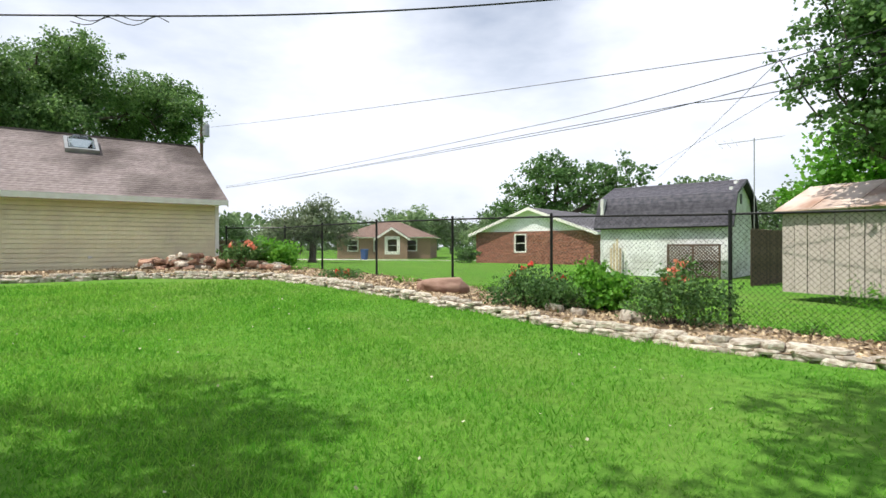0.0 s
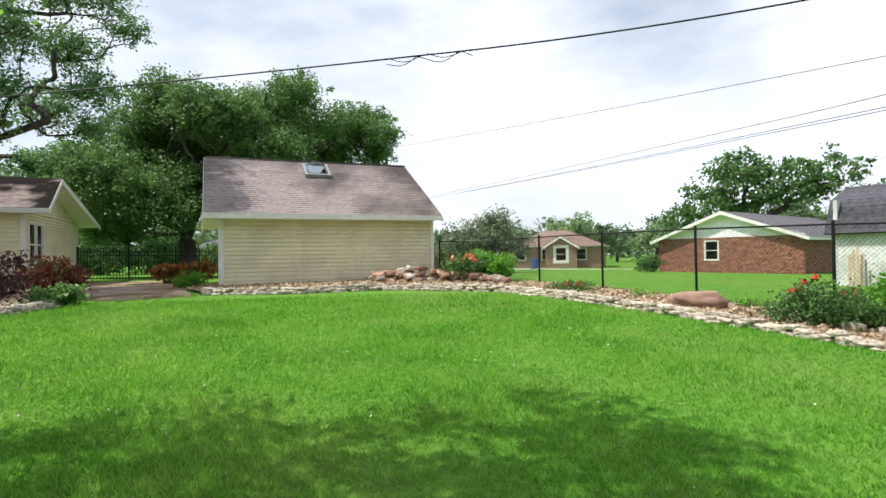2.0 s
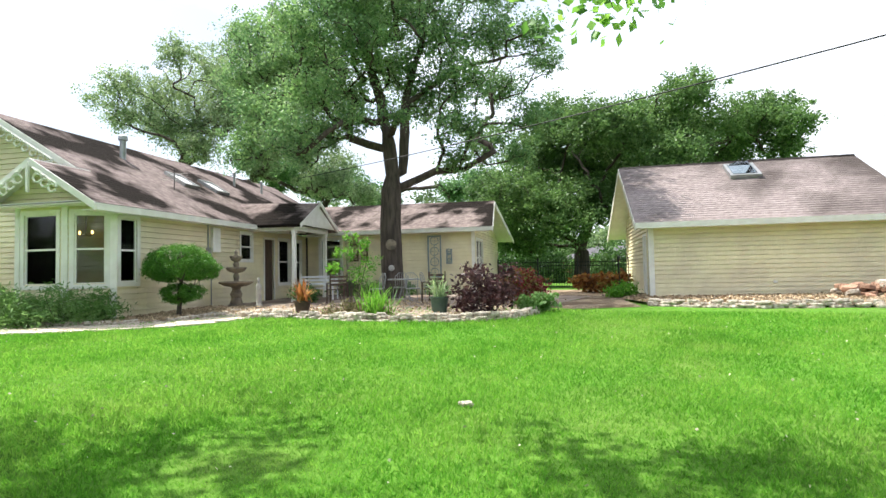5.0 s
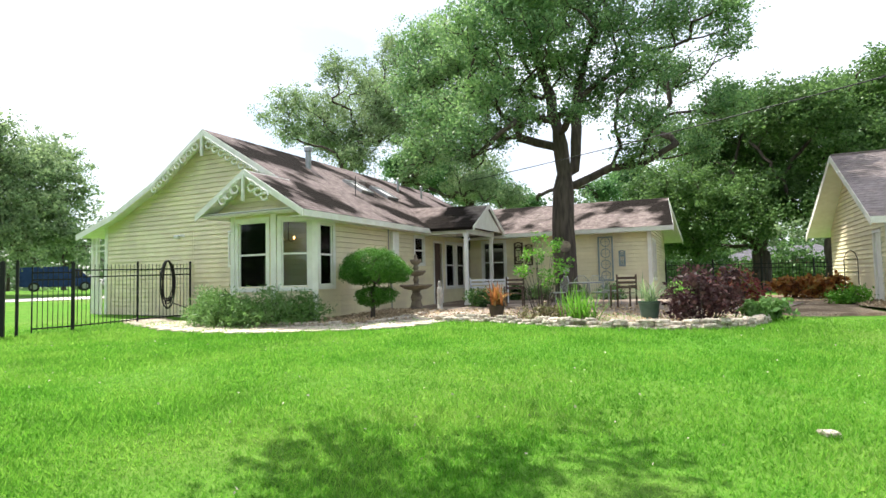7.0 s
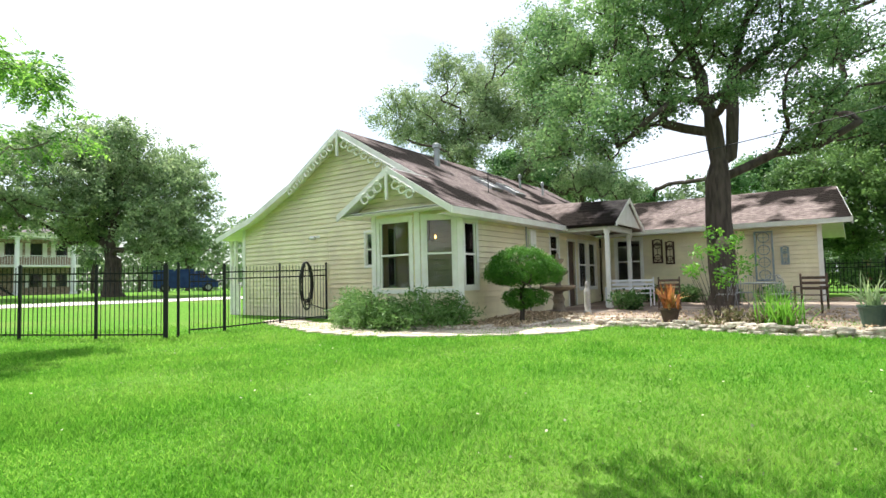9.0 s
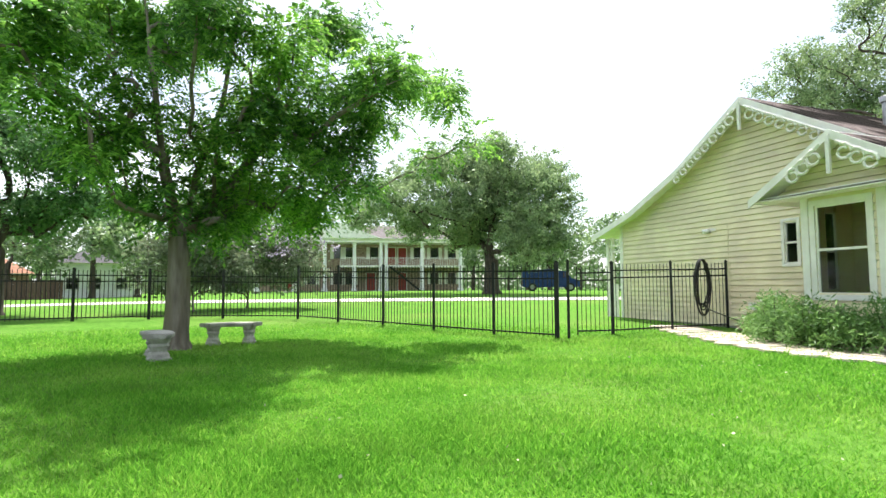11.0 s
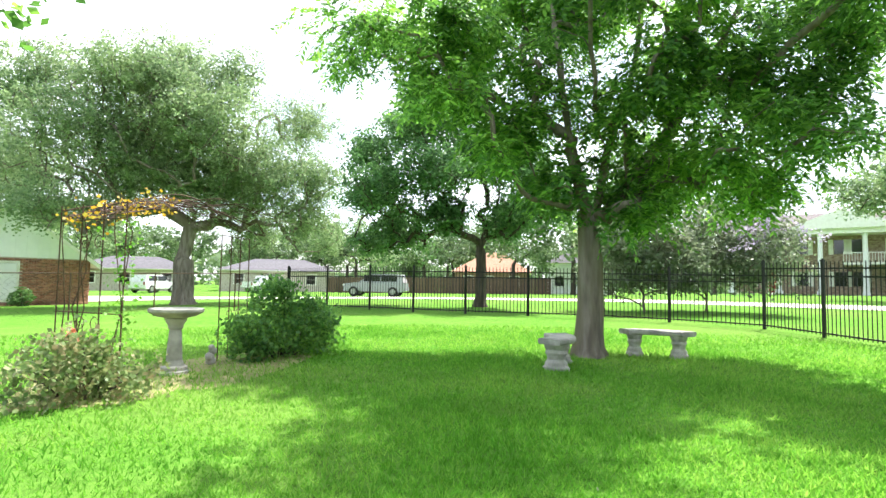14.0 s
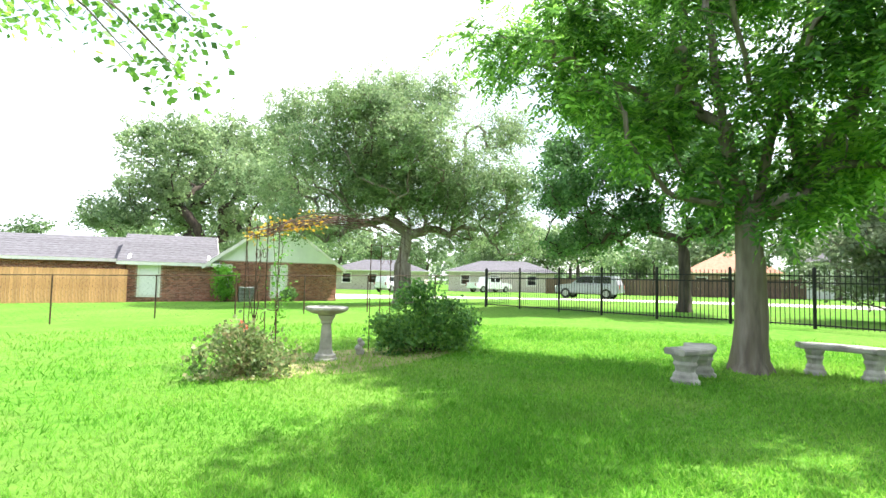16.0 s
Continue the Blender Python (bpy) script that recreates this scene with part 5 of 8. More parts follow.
def resample(line, step):
    out, carry = [], 0.0
    for a, b in zip(line, line[1:]):
        L_ = math.hypot(b[0] - a[0], b[1] - a[1])
        s = carry
        while s < L_:
            f = s / L_
            out.append((a[0] + (b[0] - a[0]) * f, a[1] + (b[1] - a[1]) * f, math.degrees(math.atan2(b[1] - a[1], b[0] - a[0]))))
            s += step
        carry = s - L_
    return out


def edging(line, layers, label, seed, size=0.2, inward=1):
    e = thing("stone_edging", label=label, category="stone edging")
    r = random.Random(seed)
    for L_ in range(layers):
        for x, y, a in resample(line, size * (1.42 + 0.08 * L_)):
            n = (-math.sin(radians(a)) * inward, math.cos(radians(a)) * inward)
            off = 0.07 + 0.03 * L_ + r.uniform(-.03, .03)
            px, py = x + n[0] * off + r.uniform(-.05, .05), y + n[1] * off
            if L_ == layers - 1 and r.random() < 0.15:
                continue
            t = r.uniform(0.06, 0.10)
            stone(e, px, py, G(px, py) - 0.02 + L_ * 0.062, size * r.uniform(.8, 1.35), size * r.uniform(.6, .95), t, a + r.uniform(-16, 16), M_STONE, r.randrange(99), tilt=(r.uniform(-6, 6), r.uniform(-6, 6)))


edging(EDGE1, 3, "low dry-laid edging of pale flat stones along the rose bed", 1)
edging(EDGE2, 3, "low dry-laid edging of pale flat stones round the patio", 2, 0.18)
edging(EDGE3, 2, "low edging of flat stones along the bed by the house", 3, 0.2)


def litter(name, poly, n, material, size, seed, label):
    """Fallen leaves and chips that lie about on a bed."""
    r = np.random.default_rng(seed)
    p = np.array(poly)
    q = r.uniform(p.min(0), p.max(0), (n * 3, 2))
    inside = np.zeros(len(q), bool)
    for (x0, y0), (x1, y1) in zip(p, np.roll(p, -1, 0)):
        c = ((y0 > q[:, 1]) != (y1 > q[:, 1])) & (q[:, 0] < (x1 - x0) * (q[:, 1] - y0) / (y1 - y0 + 1e-9) + x0)
        inside ^= c
    q = q[inside][:n]
    v, f = leaves_at(np.stack([q[:, 0], q[:, 1], G(q[:, 0], q[:, 1]) + .10], 1), size, seed, .45, .0, .15)
    tagged(np_mesh(name, v, f, material), label, kind="stuff")


M_LITTER = mat("dry_leaves", (0.30, 0.21, 0.12), (0.58, 0.47, 0.32), 30, 0.9, vary=0.35, space="World")
litter("leaf_litter", BED1, 15000, M_LITTER, .07, 5, "dry leaves and bark chips on the rose bed")
litter("patio_litter", EDGE2 + [(-14.5, 11.8), (-18.5, 9.5), (-20.7, 4.9), (-19.0, 3.6)], 2200, M_LITTER, .06, 6, "fallen leaves on the patio edge")
litter("bed_litter", EDGE3 + [W(-15.6, 17.0), W(-15.6, 13.3), W(-18, 12.7), W(-21, 14)], 3500, M_LITTER, .06, 7, "fallen leaves on the bed by the house")
litter("lawn_specks", [(-16, 3), (-9, 10), (-3, 11), (3, 6), (2, 2), (-5, 1), (-10, -4), (-13, -8), (-19, -5)], 380, mat("clover_and_leaf_specks", (0.40, 0.42, 0.26), (0.58, 0.56, 0.42), 30, 0.9, vary=0.2), .028, 8, "pale clover heads and leaf specks on the lawn")


def rock_pile():
    p = thing("rock_pile", label="heap of rust-red and pale stones against the garage corner", category="rock pile")
    r = random.Random(8)
    for i in range(120):
        f = r.random()
        x0, y0 = W(2.7 + 3.4 * f, 18.3 - 2.4 * f + r.gauss(0, .25))
        hz = max(0, 0.42 * (1 - abs(f - 0.35) * 1.3)) * r.random()
        s = r.uniform(.11, .21)
        stone(p, x0, y0, G(x0, y0) + 0.04 + hz, s * 1.2, s, s * 0.75, r.uniform(0, 180), M_REDSTONE if r.random() < .7 else M_STONE, r.randrange(99), tilt=(r.uniform(-20, 20), r.uniform(-20, 20)))


rock_pile()


def boulder():
    b = new("boulder", None)
    bpy.data.objects.remove(b)
    bm = bmesh.new()
    bmesh.ops.create_icosphere(bm, subdivisions=4, radius=1)
    for v in bm.verts:
        c = v.co.copy()
        n_ = noise.fractal(c * 1.3, 1.0, 2.0, 4) * 0.16
        v.co = Vector((c.x * 0.56, c.y * 0.34, max(-0.5, c.z) * 0.26)) * (1 + n_)
        v.co.z = min(v.co.z, 0.19 + 0.05 * v.co.x)
    ob = part("boulder", bm, M_BOULDER, None, smooth=True)
    ob.matrix_world = pose(0.02, 11.85, G(0.02, 11.85) + 0.17, 0, 0, 4)
    tagged(ob, "large flat-topped red sandstone boulder in the rose bed", "boulder")
    for k, (x, y, s, m) in enumerate(((2.0, 9.95, .16, M_STONE), (2.35, 9.6, .15, M_STONE), (3.1, 9.1, .2, M_STONE), (6.0, 7.0, .26, M_STONE), (5.8, 6.75, .2, M_STONE))):
        ob = stone(None, x, y, G(x, y) + 0.06, s * 1.1, s, s * .9, 40 * k, m, k + 3, "garden_rock", (5 * k, 8))
        tagged(ob, "rounded pale garden rock among the roses", "rock", group="rocks in the rose bed")


boulder()


# ---- birdbath, benches, arch, stone ----
def birdbath():
    x, y = -11.56, -12.7
    b = thing("birdbath", pose(x, y, G(x, y)), "pale cast-stone birdbath on a turned pedestal", "birdbath")
    bm = bmesh.new()
    lathe(bm, [(.17, -.03), (.17, .04), (.15, .05), (.15, .09), (.115, .11), (.10, .15), (.09, .17), (.085, .3), (.07, .5), (.065, .53), (.085, .55), (.085, .58), (.11, .62), (.13, .66), (.10, .67)], 20)
    part("pedestal", bm, M_CONCRETE, b, smooth=False)
    bm = bmesh.new()
    lathe(bm, [(.10, .665), (.22, .69), (.295, .73), (.31, .745), (.31, .775), (.29, .785), (.27, .775), (.20, .735), (.08, .72)], 28)
    part("basin", bm, M_CONCRETE, b, smooth=False)


birdbath()


def bench(cx, cy, rot, arc=1.15, radius=0.95, label=""):
    """A curved cast seat on two baluster legs. Its inner side faces +x at rot 0."""
    z = G(cx, cy)
    b = thing("curved_bench", pose(cx, cy, z, 0, 0, rot), label, "bench", "curved benches under the pecan")
    bm = bmesh.new()
    n = 12
    rings = []
    for i in range(n + 1):
        a = math.pi + arc * (i / n - 0.5)
        o = [(radius + 0.17, .36), (radius + 0.19, .385), (radius + 0.19, .425), (radius + .17, .44), (radius - .17, .44), (radius - .19, .425), (radius - .19, .385), (radius - .17, .36)]
        rings.append([bm.verts.new((radius + rr * math.cos(a), rr * math.sin(a), zz)) for rr, zz in o])
    for q, s in zip(rings, rings[1:]):
        for k in range(8):
            bm.faces.new((q[k], q[(k + 1) % 8], s[(k + 1) % 8], s[k]))
    bm.faces.new(rings[0]), bm.faces.new(rings[-1][::-1])
    bmesh.ops.recalc_face_normals(bm, faces=bm.faces)
    part("seat", bm, M_CONCRETE, b)
    for s in (-1, 1):
        a = math.pi + s * arc * 0.33
        bm = bmesh.new()
        lathe(bm, [(.20, -.04), (.20, .04), (.17, .07), (.165, .11), (.13, .15), (.14, .2), (.165, .24), (.15, .28), (.17, .31), (.185, .36)], 12, (0, 0), 0.7)
        ob = part("leg", bm, M_CONCRETE, b)
        ob.matrix_basis = pose(radius + radius * math.cos(a), radius * math.sin(a), 0, 0, 0, math.degrees(a))


bench(-16.6, -11.75, 318, label="weathered curved cast-stone bench beside the pecan trunk")
bench(-18.95, -12.2, 39.5, label="weathered curved cast-stone bench behind the pecan trunk")


def arch():
    z = 0.5
    a = thing("rose_arch", label="rusty wire garden arch over two climbing plants", category="garden arch")
    A, B = Vector((-11.05, -11.85, z)), Vector((-10.35, -12.75, z))
    C, D = Vector((-12.1, -13.55, z)), Vector((-12.55, -14.25, z))
    for p in (A, A.lerp(B, .33), A.lerp(B, .66), B, C, C.lerp(D, .33), C.lerp(D, .66), D):
        p = Vector(p)
        p.z = G(p.x, p.y)
        bm = bmesh.new()
        tube(bm, [p - Vector((0, 0, .1)), p + Vector((0, 0, 1.95 if p.y > -13.2 else 1.75))], 0.008, 0.008, 6)
        part("upright", bm, M_RUSTIRON, a)
    for (p, q) in ((A, B), (C, D)):
        for hz in (0.75, 1.75):
            bm = bmesh.new()
            tube(bm, [p + Vector((0, 0, hz)), q + Vector((0, 0, hz))], 0.006, 0.006, 6)
            part("crossbar", bm, M_RUSTIRON, a)
        m = p.lerp(q, .5)
        d = (q - p).normalized()
        for s in (-1, 1):
            for hh in (0.75, 1.62):
                bm = bmesh.new()
                tube(bm, [m + d * s * (0.12 + (0.09 - 0.005 * i) * math.cos(i * .6)) + Vector((0, 0, hh - .12 + (0.09 - .005 * i) * math.sin(i * .6))) for i in range(13)], 0.005, 0.005, 5)
                part("scroll", bm, M_RUSTIRON, a)
    r = random.Random(2)
    for s, e in ((A, C), (A.lerp(B, .5), C.lerp(D, .5)), (B, D)):
        pts = []
        for i in range(17):
            f = i / 16
            p = s.lerp(e, f)
            pts.append(Vector((p.x, p.y, z + 1.88 + 0.52 * math.sin(math.pi * min(1, f * 0.62 + 0.15)) - 0.25)))
        bm = bmesh.new()
        tube(bm, pts, 0.008, 0.008, 6)
        part("hoop", bm, M_RUSTIRON, a)
    vine = thing("climbing_vine", label="bare woody vine with a few yellow leaves over the arch", category="vine")
    bm = bmesh.new()
    cc = []
    for k in range(16):
        s = A.lerp(B, r.random())
        e = C.lerp(D, r.random()) + Vector((r.uniform(-1.6, .0), r.uniform(-.9, -.1), r.uniform(-.5, .2) - .1))
        pts = []
        for i in range(12):
            f = i / 11
            p = s.lerp(e, f)
            pts.append(Vector((p.x + r.gauss(0, .025), p.y + r.gauss(0, .025), z + 1.75 + 0.62 * math.sin(math.pi * min(1, f * .62 + .12)) - .18 + r.gauss(0, .035) + (e.z - z) * f * f)))
        tube(bm, pts, 0.007, 0.002, 4, close=False)
        cc += [tuple(p) for p in pts[:4]]
    for k in range(5):
        s = A.lerp(B, r.random())
        tube(bm, [s + Vector((r.gauss(0, .04), r.gauss(0, .04), h)) for h in (0, .4, .8, 1.2, 1.6, 1.9)], 0.008, 0.004, 4, close=False)
    part("woody_stem", bm, M_RUSTIRON, vine)
    rr = np.random.default_rng(3)
    base = np.array(cc)[rr.integers(0, len(cc), 240)] + rr.normal(size=(240, 3)) * .06
    v, f = leaves_at(base, 0.05, 4, .4)
    np_mesh("leaves", v, f, L_YELLOW, vine)
    up = np.stack([np.full(260, A.x), np.full(260, A.y), rr.uniform(.7, 2.2, 260)], 1) + rr.normal(size=(260, 3)) * np.array([.09, .09, .05])
    v, f = leaves_at(up, 0.045, 7, .4)
    np_mesh("leaves", v, f, L_BRIGHT, vine)
    shrub("climbing_rose", (-12.95, -13.75), [(0, 0, .42, .42), (.35, .25, .35, .35), (-.4, -.12, .4, .42), (-.65, -.3, .3, .32), (.15, .1, .85, .26), (.45, .45, .22, .25), (-.3, 0, .75, .22), (.2, .2, 1.05, .16), (-.05, .1, 1.0, .14), (-.8, -.4, .55, .16), (.6, .5, .5, .16), (-.55, -.1, .75, .16)], 8000, 0.062, L_CLIMB, "dense dark green rose shrub at the foot of the arch", 21, spread=0.10, per=14)
    shrub("rose_bush", (-10.8, -11.55), [(0, 0, .28, .34), (-.35, .15, .2, .3), (.3, -.3, .35, .32), (.1, .1, .5, .25), (.35, .25, .2, .28), (0, -.5, .3, .3)], 3000, 0.055, L_ROSE, "sprawling rose bush with one pink bloom under the arch", 22, flowers=(2, 0.08, L_PINKROSE, "pink bloom"))
    rab = bmesh.new()
    for (dx, dy, dz, s) in ((0, 0, .06, .07), (.02, .05, .12, .06), (-.02, .03, .19, .055), (.0, .05, .24, .04)):
        m = Matrix.Translation((dx, dy, dz))
        bmesh.ops.create_icosphere(rab, subdivisions=2, radius=s, matrix=m)
    ob = part("garden_ornament", rab, M_CONCRETE, None, "small white lumpy ornament under the arch", smooth=True)
    ob.matrix_world = pose(-12.0, -13.25, G(-12.0, -13.25))
    tagged(ob, category="garden ornament")


arch()
r0 = stone(None, -8.49, 2.33, G(-8.49, 2.33) + 0.01, .09, .07, .04, 20, M_STONE, 3, "white_stone")
tagged(r0, "small pale stone lying on the lawn", "stone")
grid_patch("arch_bed", [(-10.1, -11.3), (-11.0, -11.2), (-12.1, -11.7), (-12.9, -12.7), (-13.6, -13.9), (-12.8, -14.6), (-11.4, -13.6), (-10.2, -13.0)], mat("straw_patch", (0.19, 0.22, 0.07), (0.30, 0.26, 0.13), 7, 0.95, 0.8, 60, space="World"), 0.006, "thin straw-coloured grass under the arch")


# ---- patio things ----
def fountain():
    x, y = W(-14.6, 16.95)
    f = thing("fountain", pose(x, y, G(x, y) + 0.03), "weathered brown three-tier garden fountain", "fountain")
    bm = bmesh.new()
    lathe(bm, [(.26, 0), (.26, .08), (.2, .12), (.15, .3), (.19, .42), (.12, .56), (.16, .66)], 14)
    part("base", bm, M_OLDSTONE, f)
    for r_, z_, nm in ((.5, .66, "lower_bowl"), (.30, 1.1, "middle_bowl"), (.18, 1.45, "upper_bowl")):
        bm = bmesh.new()
        prof = [(r_ * .25, z_ - .02), (r_ * .7, z_ + .02), (r_ * .95, z_ + .1), (r_, z_ + .13), (r_ * .97, z_ + .16), (r_ * .8, z_ + .11), (r_ * .3, z_ + .08)]
        lathe(bm, prof, 24)
        for v in bm.verts:
            a = math.atan2(v.co.y, v.co.x)
            k = 1 + 0.06 * abs(math.sin(a * 4)) * (v.co.x ** 2 + v.co.y ** 2) / r_ ** 2
            v.co.x, v.co.y = v.co.x * k, v.co.y * k
        part(nm, bm, M_OLDSTONE, f)
    for z_, h_ in ((.78, .3), (1.2, .25)):
        bm = bmesh.new()
        lathe(bm, [(.1, z_), (.07, z_ + h_ * .3), (.095, z_ + h_ * .6), (.06, z_ + h_)], 12)
        part("stem", bm, M_OLDSTONE, f)
    bm = bmesh.new()
    lathe(bm, [(.05, 1.56), (.07, 1.6), (.04, 1.68), (.05, 1.73), (.01, 1.8)], 10)
    part("finial", bm, M_OLDSTONE, f)


fountain()


def topiary():
    x, y = W(-14.35, 14.05)
    t = tree("topiary", (x, y), 0.05, 0.9, [(x, y, 1.95, .85, .8, .48), (x - .35, y - .3, 1.8, .55, .5, .3), (x + .4, y + .4, 1.8, .5, .5, .3), (x - .1, y, 1.15, .42, .42, .26), (x + .35, y + .2, 1.2, .3, .3, .2)], 44000, 0.042, mat_topi, M_DARKBARK,
             "cloud-pruned evergreen with a dense round bright-green top", 31, spread=0.055, per=20, shell=0.75, twigs=60, category="topiary shrub", aspect=0.3)


mat_topi = leaf_mat("juniper", (0.035, 0.12, 0.015), (0.065, 0.2, 0.025), (0.11, 0.27, 0.04), 0.25, 1.5)
topiary()


def pot_plant():
    x, y = -17.2, 4.75
    p = thing("potted_croton", pose(x, y, G(x, y) + .09), "orange-leaved plant in a dark clay pot on the stone edging", "potted plant")
    bm = bmesh.new()
    lathe(bm, [(.14, 0), (.2, .26), (.225, .27), (.225, .31), (.2, .31), (.18, .26)], 18)
    part("pot", bm, M_TERRA, p)
    blade_plant("leaves", None, 46, 0.62, 0.09, L_CROTON, "", 4, zoff=.28, parent=p, arch=.8)
    x, y = -14.55, 7.0
    p = thing("potted_agave", pose(x, y, G(x, y) + .05), "grey-green spiky plant in a green glazed pot", "potted plant")
    bm = bmesh.new()
    lathe(bm, [(.17, 0), (.22, .35), (.24, .36), (.24, .4), (.21, .4), (.2, .35)], 18)
    part("pot", bm, M_GREENPOT, p)
    blade_plant("leaves", None, 60, 0.75, 0.035, L_LIVEOAK, "", 5, zoff=.36, parent=p, arch=1.2)


pot_plant()
blade_plant("iris_clump", (-15.35, 5.75), 120, 0.95, 0.035, L_BRIGHT, "clump of upright bright green sword leaves", 6, spread=.16, arch=.6)
shrub("purple_shrub", (-13.45, 7.35), [(-.2, .2, .35, .38), (-.1, .6, .5, .38), (-.55, -.05, .55, .32), (-.4, .4, .85, .3), (-.3, 1.0, .6, .3), (-.1, -.2, 1.0, .2), (.1, .8, .9, .2), (-.7, .3, .3, .3)], 2300, 0.12, L_PURPLE, "large dark purple-leaved shrub at the patio edge", 41, spread=.15, aspect=.25)
shrub("red_shrub", (-14.6, 9.6), [(0, 0, .5, .4), (.1, .8, .5, .4), (.2, .2, .85, .3)], 2200, 0.085, leaf_mat("red_brown_leaves", (.12, .02, .02), (.2, .05, .04), (.12, .14, .03), .3, 2.5), "reddish-brown leafy shrub by the patio", 42, spread=.1)
shrub("lime_plant", (-13.2, 8.6), [(0, 0, .2, .25), (.1, .5, .25, .25)], 900, 0.10, L_FEATHER, "low lime-green broad-leaved plant", 43)
shrub("orange_shrub", W(-3.2, 23.3), [(0, 0, .4, .45), (.5, .3, .5, .45), (-.6, -.3, .4, .4)], 1500, 0.15, L_CROTON, "orange-red leafy shrub by the garage", 44)
shrub("green_mound", (-14.15, 14.0), [(0, 0, .25, .3), (.2, .15, .3, .28), (-.2, -.1, .2, .25)], 1800, 0.06, L_BRIGHT, "small rounded green shrub at the garage corner", 45)
for k, (u, v_, s) in enumerate(((-18.3, 12.1, .5), (-17.6, 12.0, .48), (-16.9, 12.0, .45), (-16.2, 12.25, .5), (-15.6, 12.7, .45), (-19.1, 12.9, .45))):
    shrub("foundation_shrub", W(u, v_), [(0, 0, s * .9, s), (.3, .2, s * .7, s * .8), (-.3, -.1, s * .6, s * .8), (.1, -.1, s * 1.7, s * .45), (-.2, .2, s * 1.5, s * .4), (.4, -.3, s * .5, s * .5), (-.5, .1, s * 1.2, s * .3)], 2600, 0.12, L_FEATHER, "loose feathery green shrub against the bay window wall", 50 + k, group="shrubs below the bay window", spread=.13, aspect=.12)
shrub("crape_sapling", (-17.35, 6.25), [(0, 0, 1.6, .25), (.3, .25, 1.8, .2), (-.35, -.2, 1.6, .22), (0, .2, 1.0, .3), (.45, .35, 1.3, .2), (-.15, .1, 2.0, .18), (-.45, -.3, 1.2, .2)], 1100, 0.065, L_BRIGHT, "young crape myrtle with thin stems at the patio edge", 61, spread=.08, stems=9)
for k, (u, v_) in enumerate(((-12.2, 22.6), (-11.0, 22.9), (-13.4, 22.9), (-9.6, 22.8), (-13.1, 18.6))):
    shrub("patio_shrub", W(u, v_), [(0, 0, .3, .4), (.3, 0, .3, .35)], 1300, 0.08, L_SHRUB, "dark green shrub along the wing wall", 70 + k, group="shrubs along the wing wall")
shrub("ground_cover", (-16.3, 5.55), [(0, 0, .15, .3), (.5, .2, .15, .3), (-.5, -.2, .12, .25), (.9, .3, .12, .3)], 1100, 0.07, leaf_mat("dusty_leaves", (.08, .07, .03), (.13, .14, .05), (.2, .16, .1), .2, 3), "low reddish-green ground cover behind the stone edging", 76)


def statue():
    x, y = W(-13.6, 16.6)
    bm = bmesh.new()
    lathe(bm, [(.13, 0), (.13, .1), (.1, .12), (.11, .3), (.09, .5), (.115, .62), (.09, .72), (.05, .76), (.065, .82), (.05, .9), (.02, .93)], 12, (0, 0), .75)
    ob = part("statue", bm, M_CONCRETE, None, smooth=True)
    ob.matrix_world = pose(x, y, G(x, y) + .03)
    tagged(ob, "plain pale stone statue beside the walk", "statue")


statue()


